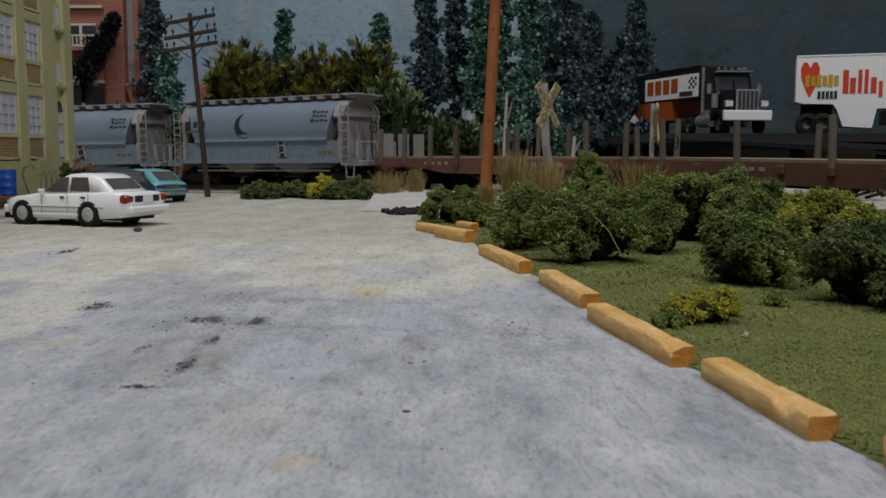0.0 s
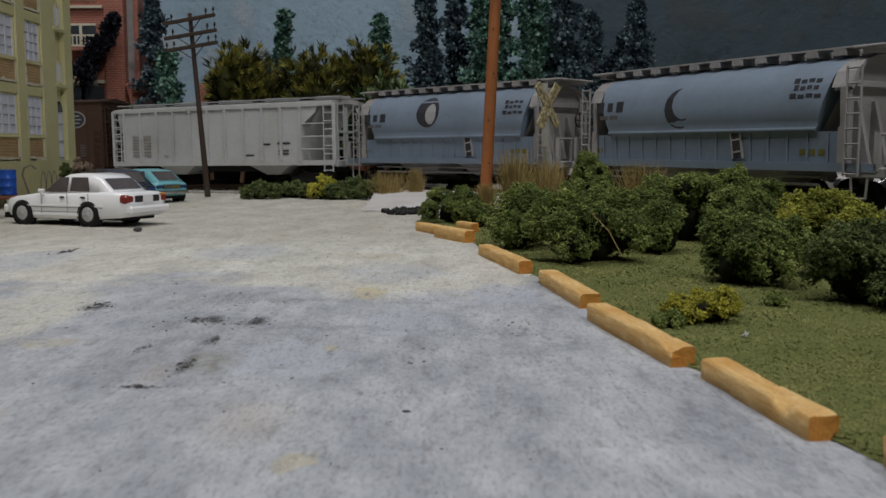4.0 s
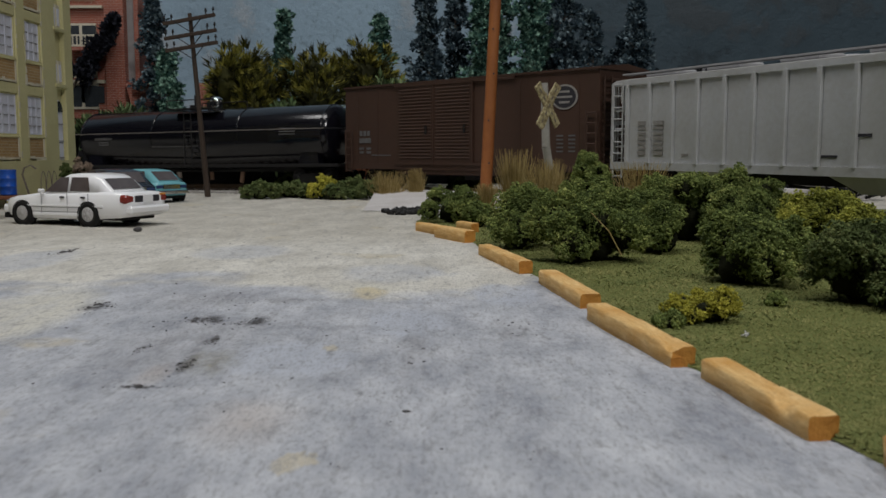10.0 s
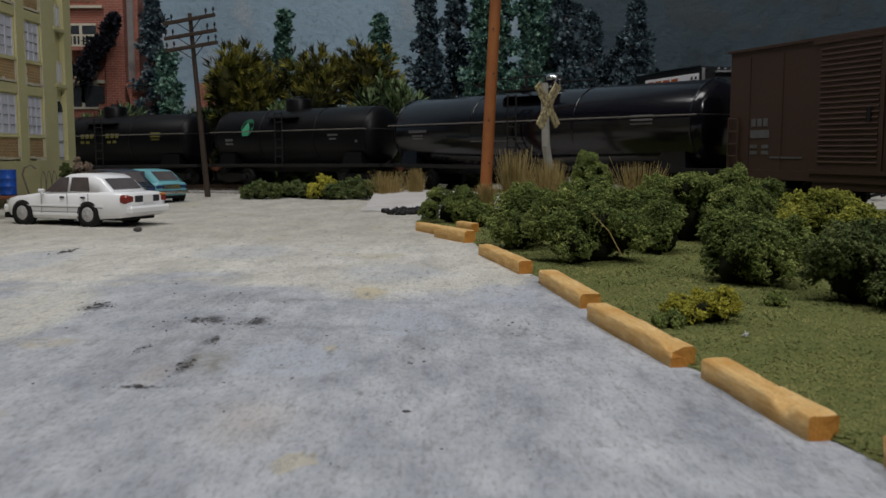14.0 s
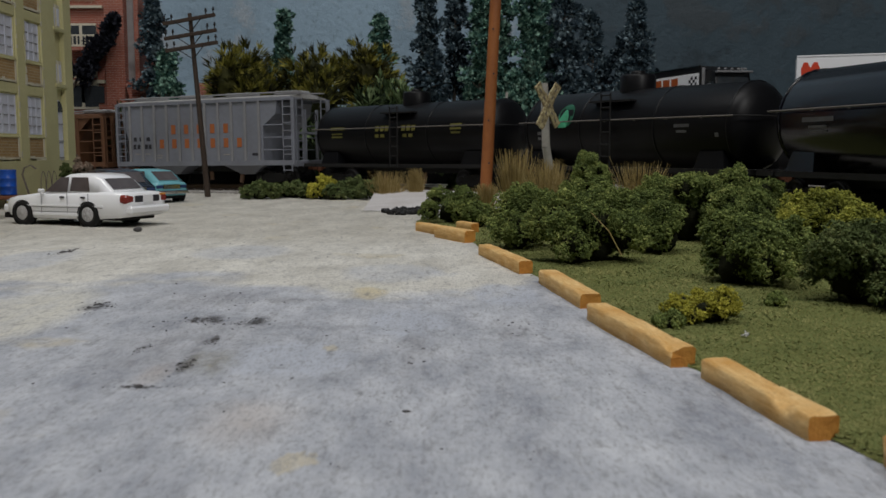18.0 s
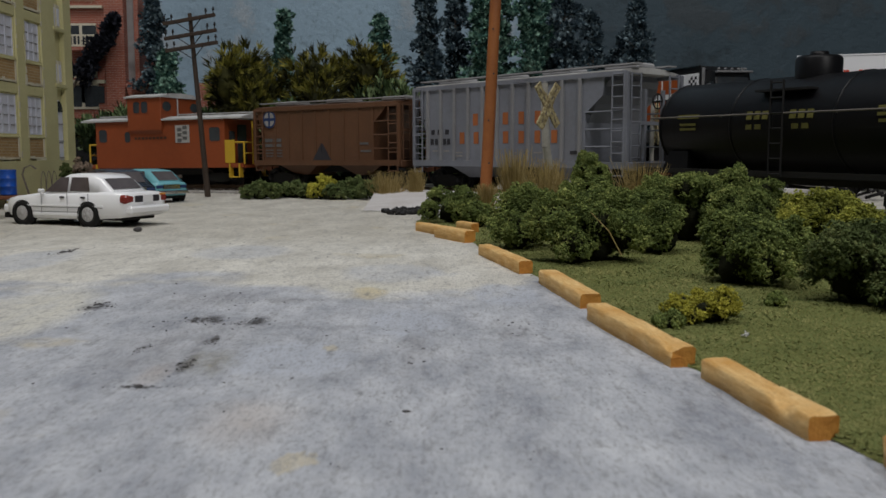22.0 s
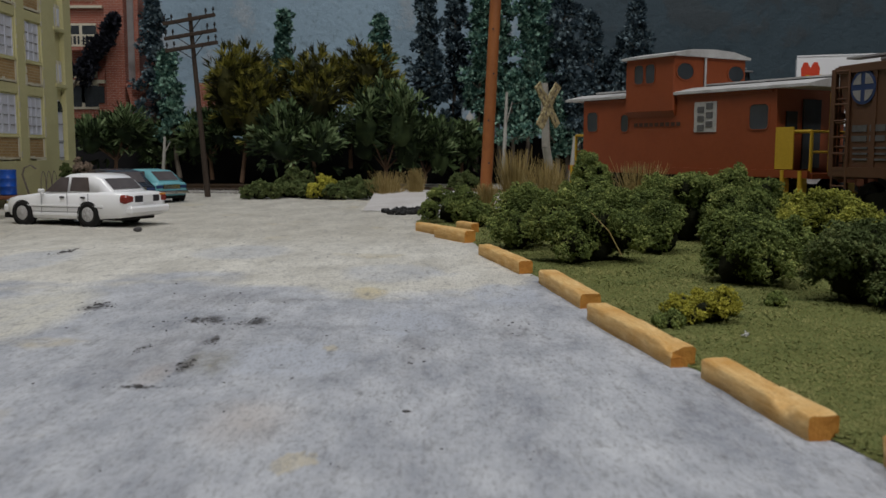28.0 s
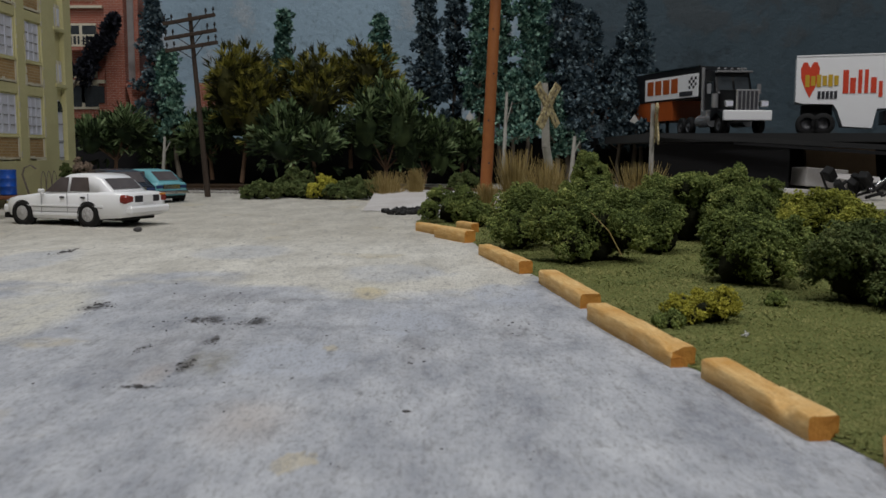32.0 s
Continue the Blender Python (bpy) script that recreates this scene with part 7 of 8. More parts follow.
ht = thing("hand_truck", "thin dark iron hand truck leaning at the factory wall", "hand truck", at(-15.3, 34.3, 0.15, 0, 0, 20))
for y in (-0.22, 0.22):
    part("side_rail", Shape().rod((0, y, 0.05), (-0.3, y, 1.15), 0.02, n=6).rod((-0.3, y, 1.15), (-0.22, y, 1.4), 0.02, n=6).rod((-0.22, y, 1.4), (0.0, y, 1.5), 0.02, n=6).rod((0, y, 1.5), (0.18, y, 1.35), 0.02, n=6), MAT["bark"], ht)
    part("wheel", Shape().lathe([(0.02, y - 0.04), (0.16, y - 0.04), (0.16, y + 0.04), (0.02, y + 0.04)], 12, "y", (-0.12, 0, 0.16)), MAT["rubber"], ht)
for z in (0.3, 0.65, 1.0):
    part("cross_bar", Shape().rod((-0.28 * z, -0.22, z), (-0.28 * z, 0.22, z), 0.017, n=5), MAT["bark"], ht)
part("toe_plate", Shape().box((0.15, 0, 0.04), (0.32, 0.5, 0.03)), MAT["bark"], ht)
bk = thing("bicycle_rack", "thin bent wire rack beside the factory wall", "rack", at(-15.2, 35.6, 0.15))
for k in range(3):
    q = [(0.0, k * 0.5 - 0.5 + 0.22 * math.cos(t * math.pi / 8), 0.75 + 0.5 * math.sin(t * math.pi / 8)) for t in range(9)]
    sh = Shape().rod((0, k * 0.5 - 0.28, 0), q[0], 0.017, n=5).rod((0, k * 0.5 - 0.72, 0), q[-1], 0.017, n=5)
    for a, b in zip(q, q[1:]):
        sh.rod(a, b, 0.017, n=5)
    part("hoop", sh, MAT["bark"], bk)
for i, (x, y, w, h, mt) in enumerate(((-15.2, 37.3, 0.7, 1.95, "bush_dark"), (-14.85, 37.6, 0.5, 2.0, "shrub_tan"), (-14.45, 37.4, 0.6, 1.85, "shrub_tan"), (-14.6, 37.0, 0.6, 1.4, "bush_dark"))):
    leaf, core = foam_bush(700 + i, w, w, h, 1800, 1.3)
    ob = thing("dried_shrub", ("tan dried" if mt == "shrub_tan" else "dark green") + " small shrub at the corner of the factory", "shrub", at(x, y, 0.12), "shrubs by the factory")
    part("foliage", leaf, MAT[mt], ob)
    part("woody_core", core, MAT["core_shade"], ob, "near-black core, painted shade between the lobes")


# ---- cars ----
def model_car(name, label, m, L, Wd, base, stations, glass, paint_mat, rear_glass, extras, mid=-0.1, wr=1.0):
    """stations: (x, half width, z low, z belt); glass: greenhouse stations (x, half width at belt, half width at roof, z belt, z roof)."""
    t = thing(name, label, "car", m, group="parked cars")
    rings = []
    for x, w, zl, zb in stations:
        ring = [(x, -w * 0.92, zl), (x, -w, zl + 0.12), (x, -w * 1.0, (zl + zb) / 2), (x, -w * 0.985, zb - 0.10), (x, -w * 0.90, zb - 0.01), (x, -w * 0.5, zb + 0.015), (x, w * 0.5, zb + 0.015), (x, w * 0.90, zb - 0.01), (x, w * 0.985, zb - 0.10), (x, w, (zl + zb) / 2), (x, w, zl + 0.12), (x, w * 0.92, zl)]
        rings.append(ring)
    sh = Shape().loft(rings, True)
    part("body", sh, MAT[paint_mat], t)
    rings = []
    for x, wb, wr, zb, zr in glass:
        rings.append([(x, -wb, zb), (x, -wr, zr - 0.05), (x, -wr * 0.85, zr), (x, wr * 0.85, zr), (x, wr, zr - 0.05), (x, wb, zb)])
    part("roof", Shape().loft(rings, True), MAT[paint_mat], t)
    (xa, _, wa, _, za), (xb, _, wb, zbb, zrb), (xc, _, wc, _, zrc), (xd, _, wd, _, zd) = glass[0], glass[1], glass[-2], glass[-1]
    e = 0.02

    def pane(nm, pts):
        c = sum((Vector(p) for p in pts), Vector()) / len(pts)
        part(nm, Shape().add([c + (Vector(p) - c) for p in pts], [tuple(range(len(pts)))]), MAT["car_glass"], t)

    # windscreen and rear window stand just proud of the sloped ends
    def slope(xl, zl, wl, xh, zh, wh, s):
        n = Vector((zh - zl, 0, -(xh - xl))).normalized() * s * 0.02
        lo, hi = 0.08, 0.90
        f = lambda k: (xl + (xh - xl) * k, zl + (zh - zl) * k, (wl + (wh - wl) * k) * 0.86)
        (x0, z0, w0), (x1, z1, w1) = f(lo), f(hi)
        return [Vector((x0, -w0, z0)) + n, Vector((x0, w0, z0)) + n, Vector((x1, w1, z1)) + n, Vector((x1, -w1, z1)) + n]

    pane("windscreen", slope(xd, zd, wd, xc, zrc, wc, 1))
    pane("rear_window", slope(xa, za, wa, xb, zrb, wb, -1))
    for sg in (-1, 1):
        for x0, x1, x2, x3, z0, z1 in rear_glass:
            # a side pane: bottom x0..x1, top x2..x3
            def yy(z, wbelt=glass[len(glass) // 2][1], wroof=glass[len(glass) // 2][2], zb=glass[len(glass) // 2][3], zr=glass[len(glass) // 2][4]):
                return sg * (wbelt + (wroof - wbelt) * (z - zb) / (zr - 0.05 - zb) + 0.022)
            pts = [(x0, yy(z0), z0), (x1, yy(z0), z0), (x3, yy(z1), z1), (x2, yy(z1), z1)]
            part("side_window", Shape().add(pts, [(0, 1, 2, 3)]), MAT["car_glass"], t)
    for x in (mid - base / 2, mid + base / 2):
        for sg in (-1, 1):
            y = sg * (Wd / 2 - 0.08)
            arch = Shape()
            arch.lathe([(0.36, y - 0.13), (0.40, y - 0.13), (0.40, y + 0.10), (0.36, y + 0.10)], 18, "y", (x, 0, 0.35))
            part("wheel_arch", arch, MAT["rubber"], t)
            w = part("wheel", Shape().lathe([(0.22, y - 0.11), (0.34, y - 0.11), (0.36, y - 0.07), (0.36, y + 0.07), (0.34, y + 0.11), (0.22, y + 0.11), (0.22, y - 0.11)], 20, "y", (x, 0, 0.36)), MAT["rubber"], t)
            yo = y + sg * 0.08
            sh = Shape().lathe([(0.235, yo), (0.21, yo + sg * 0.03), (0.08, yo + sg * 0.015), (0.06, yo + sg * 0.04), (0.005, yo + sg * 0.045)], 18, "y", (x, 0, 0.36))
            for k in range(8):
                a = k * 0.7854
                sh.box((x + 0.13 * math.cos(a), yo + sg * 0.03, 0.36 + 0.14 * math.sin(a)), (0.05, 0.02, 0.05))
            part("hubcap", sh, MAT["hubcap"], w)
    part("underbody", Shape().box((0, 0, 0.26), (L * 0.86, Wd * 0.8, 0.16)), MAT["rubber"], t)
    for nm, c, s3, mt in extras:
        part(nm, Shape().rbox(c, s3, min(s3) * 0.25), MAT[mt], t)
    return t


SEDAN_ST = [(-2.60, 0.70, 0.42, 0.88), (-2.56, 0.86, 0.33, 0.98), (-2.3, 0.93, 0.27, 1.02), (-1.6, 0.95, 0.22, 1.03), (0, 0.95, 0.20, 0.98), (0.95, 0.95, 0.20, 0.95), (1.62, 0.93, 0.24, 0.87), (1.95, 0.88, 0.28, 0.80), (2.12, 0.74, 0.34, 0.70)]
SEDAN_GL = [(-1.92, 0.84, 0.72, 1.01, 1.06), (-1.50, 0.86, 0.71, 1.01, 1.44), (-1.26, 0.86, 0.72, 1.01, 1.53), (-0.70, 0.86, 0.73, 0.99, 1.57), (-0.30, 0.86, 0.72, 0.98, 1.54), (-0.06, 0.86, 0.71, 0.97, 1.45), (0.62, 0.84, 0.69, 0.94, 0.98)]
SEDAN_SIDE = [(-1.22, -0.48, -1.10, -0.48, 1.03, 1.45), (-0.38, 0.48, -0.38, -0.06, 1.01, 1.45)]
SEDAN_EX = [("tail_light", (-2.46, -0.76, 0.82), (0.30, 0.36, 0.26), "redlens"), ("tail_light", (-2.46, 0.76, 0.82), (0.30, 0.36, 0.26), "redlens"), ("turn_signal", (-2.50, -0.74, 0.93), (0.2, 0.28, 0.07), "amber"), ("trunk_panel", (-2.57, 0, 0.82), (0.1, 1.12, 0.20), "decal_dark"), ("number_plate", (-2.625, 0, 0.82), (0.03, 0.44, 0.24), "white_gloss"), ("rear_bumper", (-2.62, 0, 0.50), (0.26, 1.78, 0.24), "white_gloss"), ("front_bumper", (2.08, 0, 0.48), (0.26, 1.72, 0.24), "white_gloss"), ("door_mirror", (0.52, -0.98, 1.04), (0.16, 0.16, 0.12), "white_gloss"), ("door_mirror", (0.52, 0.98, 1.04), (0.16, 0.16, 0.12), "white_gloss"),
            ("headlight", (2.0, -0.66, 0.66), (0.2, 0.36, 0.16), "chrome"), ("headlight", (2.0, 0.66, 0.66), (0.2, 0.36, 0.16), "chrome")]
for sg in (-1, 1):
    for xs in (-1.22, -0.43, 0.56):
        SEDAN_EX.append(("door_seam", (xs, sg * 0.955, 0.66), (0.022, 0.016, 0.62), "muntin"))
    SEDAN_EX += [("door_handle", (-1.02, sg * 0.955, 0.86), (0.17, 0.03, 0.05), "decal_dark"), ("door_handle", (-0.24, sg * 0.955, 0.86), (0.17, 0.03, 0.05), "decal_dark"), ("side_trim", (-0.1, sg * 0.955, 0.60), (3.3, 0.03, 0.06), "white_gloss"), ("trim_line", (-0.1, sg * 0.955, 0.555), (3.3, 0.016, 0.02), "muntin"), ("rocker_trim", (-0.05, sg * 0.95, 0.34), (1.9, 0.04, 0.08), "white_gloss"), ("trim_line", (0.0, sg * 0.957, 0.42), (1.8, 0.012, 0.02), "muntin")]
model_car("sedan_car", "glossy white four-door sedan parked on the lot", at(-10.86, 27.45, ground_z(-10.86, 27.4), 0, 0, 159) @ Matrix.Scale(0.96, 4), 5.2, 1.9, 2.52, SEDAN_ST, SEDAN_GL, "white_gloss", SEDAN_SIDE, SEDAN_EX, 0.06)
HATCH_ST = [(-2.05, 0.72, 0.42, 0.84), (-2.0, 0.84, 0.34, 0.90), (-1.6, 0.90, 0.26, 0.92), (0, 0.92, 0.22, 0.92), (1.2, 0.90, 0.24, 0.88), (1.9, 0.84, 0.28, 0.78), (2.05, 0.70, 0.34, 0.70)]
HATCH_GL = [(-1.9, 0.78, 0.60, 0.90, 0.95), (-1.25, 0.82, 0.64, 0.92, 1.42), (-0.3, 0.82, 0.66, 0.92, 1.50), (0.4, 0.82, 0.64, 0.92, 1.44), (1.15, 0.78, 0.6, 0.89, 0.92)]
HATCH_SIDE = [(-1.35, -0.45, -1.08, -0.45, 0.97, 1.40), (-0.35, 0.85, -0.35, 0.36, 0.96, 1.40)]


def hatch_extras(mt):
    return [("tail_light", (-2.03, -0.62, 0.72), (0.08, 0.34, 0.14), "decal_blue"), ("tail_light", (-2.03, 0.62, 0.72), (0.08, 0.34, 0.14), "decal_blue"), ("rear_panel", (-2.045, 0, 0.72), (0.06, 0.9, 0.2), "chrome"), ("rear_bumper", (-2.1, 0, 0.48), (0.2, 1.66, 0.16), "chrome"), ("front_bumper", (2.08, 0, 0.48), (0.2, 1.6, 0.16), "chrome"), ("side_stripe", (0, -0.925, 0.60), (3.2, 0.02, 0.16), "white_gloss" if mt == "teal_gloss" else mt)]


model_car("hatchback_car", "turquoise and white hatchback parked near the track", at(-12.85, 39.6, ground_z(-12.85, 39.6), 0, 0, 143) @ Matrix.Scale(0.94, 4), 4.2, 1.85, 2.5, HATCH_ST, HATCH_GL, "teal_gloss", HATCH_SIDE, hatch_extras("teal_gloss"))
model_car("hatchback_car", "dark blue hatchback parked behind the white sedan", at(-12.85, 35.6, ground_z(-12.85, 35.6), 0, 0, 135), 4.2, 1.85, 2.5, HATCH_ST, HATCH_GL, "navy_gloss", HATCH_SIDE, hatch_extras("navy_gloss"))

# ---- brick apartment block and arch on the upper deck ----
RB = thing("apartment_building", "red brick apartment block with cream balconies on the upper deck", "building", at(-24.0, 62.0, DECK_Z))
part("wall", Shape().box((-3.0, 2.5, 7.0), (10.0, 5.0, 14.0)), MAT["redbrick"], RB)
part("corner_pier", Shape().rbox((2.35, 1.9, 7.0), (1.3, 4.4, 14.0), 0.03), MAT["redbrick"], RB)
part("quoin", Shape().box((1.72, -0.04, 7.0), (0.12, 0.12, 14.0)), MAT["mortar"], RB)
part("grey_strip", Shape().box((3.25, 2.6, 7.0), (0.7, 4.4, 14.0)), MAT["hop_trim"], RB)
part("edge_pier", Shape().rbox((3.72, 2.2, 7.0), (0.3, 4.4, 14.0), 0.02), MAT["redbrick"], RB)
part("roof", Shape().box((-1.5, 2.5, 14.1), (12.6, 5.4, 0.3)), MAT["roof_grey"], RB)
for z in (2.0, 5.9, 9.1):
    w = part("window", Shape().box((-0.1, -0.05, z + 0.8), (2.4, 0.12, 1.7)), MAT["mortar"], RB)
    part("pane", Shape().box((-0.6, -0.10, z + 0.8), (1.2, 0.05, 1.4)), MAT["dark"], w)
    part("pane", Shape().box((0.65, -0.10, z + 0.8), (0.9, 0.05, 1.4)), MAT["dark"], w)
for z in (5.8,):
    b = part("balcony", Shape().rbox((0.5, -0.6, z), (2.4, 1.1, 0.25), 0.03), MAT["redbrick"], RB)
    sh = Shape().box((0.5, -1.1, z + 0.85), (2.4, 0.08, 0.1)).box((0.5, -1.1, z + 0.2), (2.4, 0.08, 0.12))
    for k in range(9):
        sh.box((-0.6 + k * 0.27, -1.1, z + 0.5), (0.07, 0.06, 0.7))
    part("balustrade", sh, MAT["mortar"], b, "cream balustrade")
part("sign_board", Shape().box((0.3, -0.16, 4.4), (1.6, 0.1, 0.8)), MAT["mortar"], RB, "cream sign board")
sh = Shape()
for k in range(2):
    sh.box((0.3, -0.22, 4.55 - k * 0.3), (1.2, 0.02, 0.12))
part("lettering", sh, MAT["decal_dark"], RB)
part("cornice", Shape().box((-0.2, -0.14, 3.75), (3.6, 0.28, 0.22)), MAT["mortar"], RB)
part("cornice", Shape().box((-0.2, -0.14, 8.6), (3.6, 0.28, 0.16)), MAT["mortar"], RB)
part("shop_front", Shape().box((-0.2, -0.06, 2.9), (3.4, 0.1, 1.1)), MAT["dark"], RB)
ag = thing("brick_arch", "low pinkish brick archway beside the apartment block", "arch", at(-18.9, 61.4, DECK_Z))
o = [(-2.0, 0), (-2.0, 3.6), (-0.6, 3.95), (0.5, 3.7), (1.3, 2.6), (1.3, 0), (0.8, 0), (0.8, 2.2)] + [(-0.2 + 1.0 * math.cos(k * math.pi / 8), 2.2 + 0.95 * math.sin(k * math.pi / 8)) for k in range(1, 8)] + [(-1.2, 2.2), (-1.2, 0)]
sh = Shape()
n = len(o)
lo, hi = [(x, 0, z) for x, z in o], [(x, 0.8, z) for x, z in o]
sh.add(lo + hi, [(i, (i + 1) % n, n + (i + 1) % n, n + i) for i in range(n)])
tri = [(0, 1, 16, 17), (1, 2, 12, 13), (1, 13, 14), (1, 14, 15), (1, 15, 16), (2, 3, 11, 12), (3, 4, 9, 10), (3, 10, 11), (4, 5, 7, 8), (4, 8, 9), (5, 6, 7)]
sh.add(lo, [q for q in tri if max(q) < n])
part("arch_wall", sh, MAT["redbrick"], ag)
for x, z in ((-15.6, 3.6), (-14.9, 2.2)):
    solid("brick_ruin", Shape().rbox((0, 0, z / 2), (1.3, 0.6, z), 0.05), MAT["redbrick"], "pinkish broken brick wall behind the trees", "wall", at(x, 61.5, DECK_Z), group="broken brick walls")

# ---- raised road and trucks ----
RZ = 3.03
solid("raised_road", Shape().box((30, 53.4, RZ - 0.2), (40.5, 19.2, 0.4)), MAT["road_dark"], "dark raised road deck along the wall", "road", kind="structure")
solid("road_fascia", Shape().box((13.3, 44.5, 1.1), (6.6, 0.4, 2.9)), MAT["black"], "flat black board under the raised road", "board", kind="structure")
sh = Shape().loft([[(9.6, 43.4, 3.05), (9.6, 43.9, 3.05), (9.6, 43.9, 2.85), (9.6, 43.4, 2.85)], [(26, 41.5, 2.15), (26, 42.0, 2.15), (26, 42.0, 1.9), (26, 41.5, 1.9)]])
solid("ramp_edge", sh, MAT["road_dark"], "dark sloping edge strip before the raised road", "trim", kind="structure")
sh = Shape().loft([[(13.5, 43.0, 2.62), (13.5, 43.3, 2.62), (13.5, 43.3, 2.5), (13.5, 43.0, 2.5)], [(26, 41.0, 1.75), (26, 41.3, 1.75), (26, 41.3, 1.55), (26, 41.0, 1.55)]])
solid("ramp_edge_lower", sh, MAT["black"], "dark wooden strip under the raised road", "trim", kind="structure")
solid("foam_block", Shape().rbox((0, 0, 0.45), (2.2, 1.4, 0.9), 0.04), MAT["foam"], "white foam block under the raised road", "foam block", at(18.3, 45.0, 0.45, 0, 4, 10))
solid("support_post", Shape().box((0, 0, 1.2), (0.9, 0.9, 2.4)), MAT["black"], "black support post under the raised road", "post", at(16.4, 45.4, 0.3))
solid("cardboard_sheet", Shape().box((0, 0, 0.9), (3.6, 0.2, 1.8)), MAT["raw_wood"], "brown cardboard sheet under the raised road", "cardboard", at(20.5, 47.5, 0.6, -12, 0, 0))
solid("foam_strip", Shape().rbox((0, 0, 0), (5.2, 0.8, 0.34), 0.03), MAT["foam"], "white foam strip at the edge of the roadbed", "foam block", at(15.0, 38.5, 0.42, 0, 3, -8))
solid("paper_sheet", Shape().box((0, 0, 0), (2.4, 1.6, 0.03)), MAT["foam"], "loose white sheet lying under the raised road", "paper", at(18.6, 42.0, 1.0, 8, 6, -20))
jk = thing("scrap_heap", "heap of dark scrap parts and bent wire beyond the bushes", "scrap", at(16.6, 37.0, 0.3))
rn = random.Random(3)
for i in range(12):
    a = Vector((rn.uniform(-1.2, 1.4), rn.uniform(-0.5, 0.5), rn.uniform(0.0, 0.4)))
    b = a + Vector((rn.uniform(-1.2, 1.2), rn.uniform(-0.4, 0.4), rn.uniform(0.1, 0.9)))
    part("bent_rod", Shape().rod(a, b, rn.uniform(0.03, 0.08), n=6), MAT["chrome"] if i % 4 == 0 else MAT["iron"], jk)
for i in range(6):
    part("scrap_piece", Shape().rbox((rn.uniform(-1.2, 1.2), rn.uniform(-0.5, 0.5), 0.2 + 0.15 * i), (rn.uniform(0.3, 0.9), 0.4, rn.uniform(0.15, 0.5)), 0.04, Euler((rn.random(), rn.random(), rn.random())).to_matrix()), MAT["rubber"], jk)


def road_wheel(t, x, y, r=0.5, w=0.28, name="wheel"):
    q = part(name, Shape().lathe([(r * 0.6, y - w / 2), (r * 0.94, y - w / 2), (r, y - w / 3), (r, y + w / 3), (r * 0.94, y + w / 2), (r * 0.6, y + w / 2)], 18, "y", (x, 0, r)), MAT["rubber"], t)
    sg = math.copysign(1, y)
    part("rim", Shape().lathe([(r * 0.6, y + sg * w / 2), (r * 0.5, y + sg * w * 0.3), (r * 0.25, y + sg * w * 0.35), (r * 0.2, y + sg * w * 0.55), (0.01, y + sg * w * 0.55)], 14, "y", (x, 0, r)), MAT["rim_grey"], q)


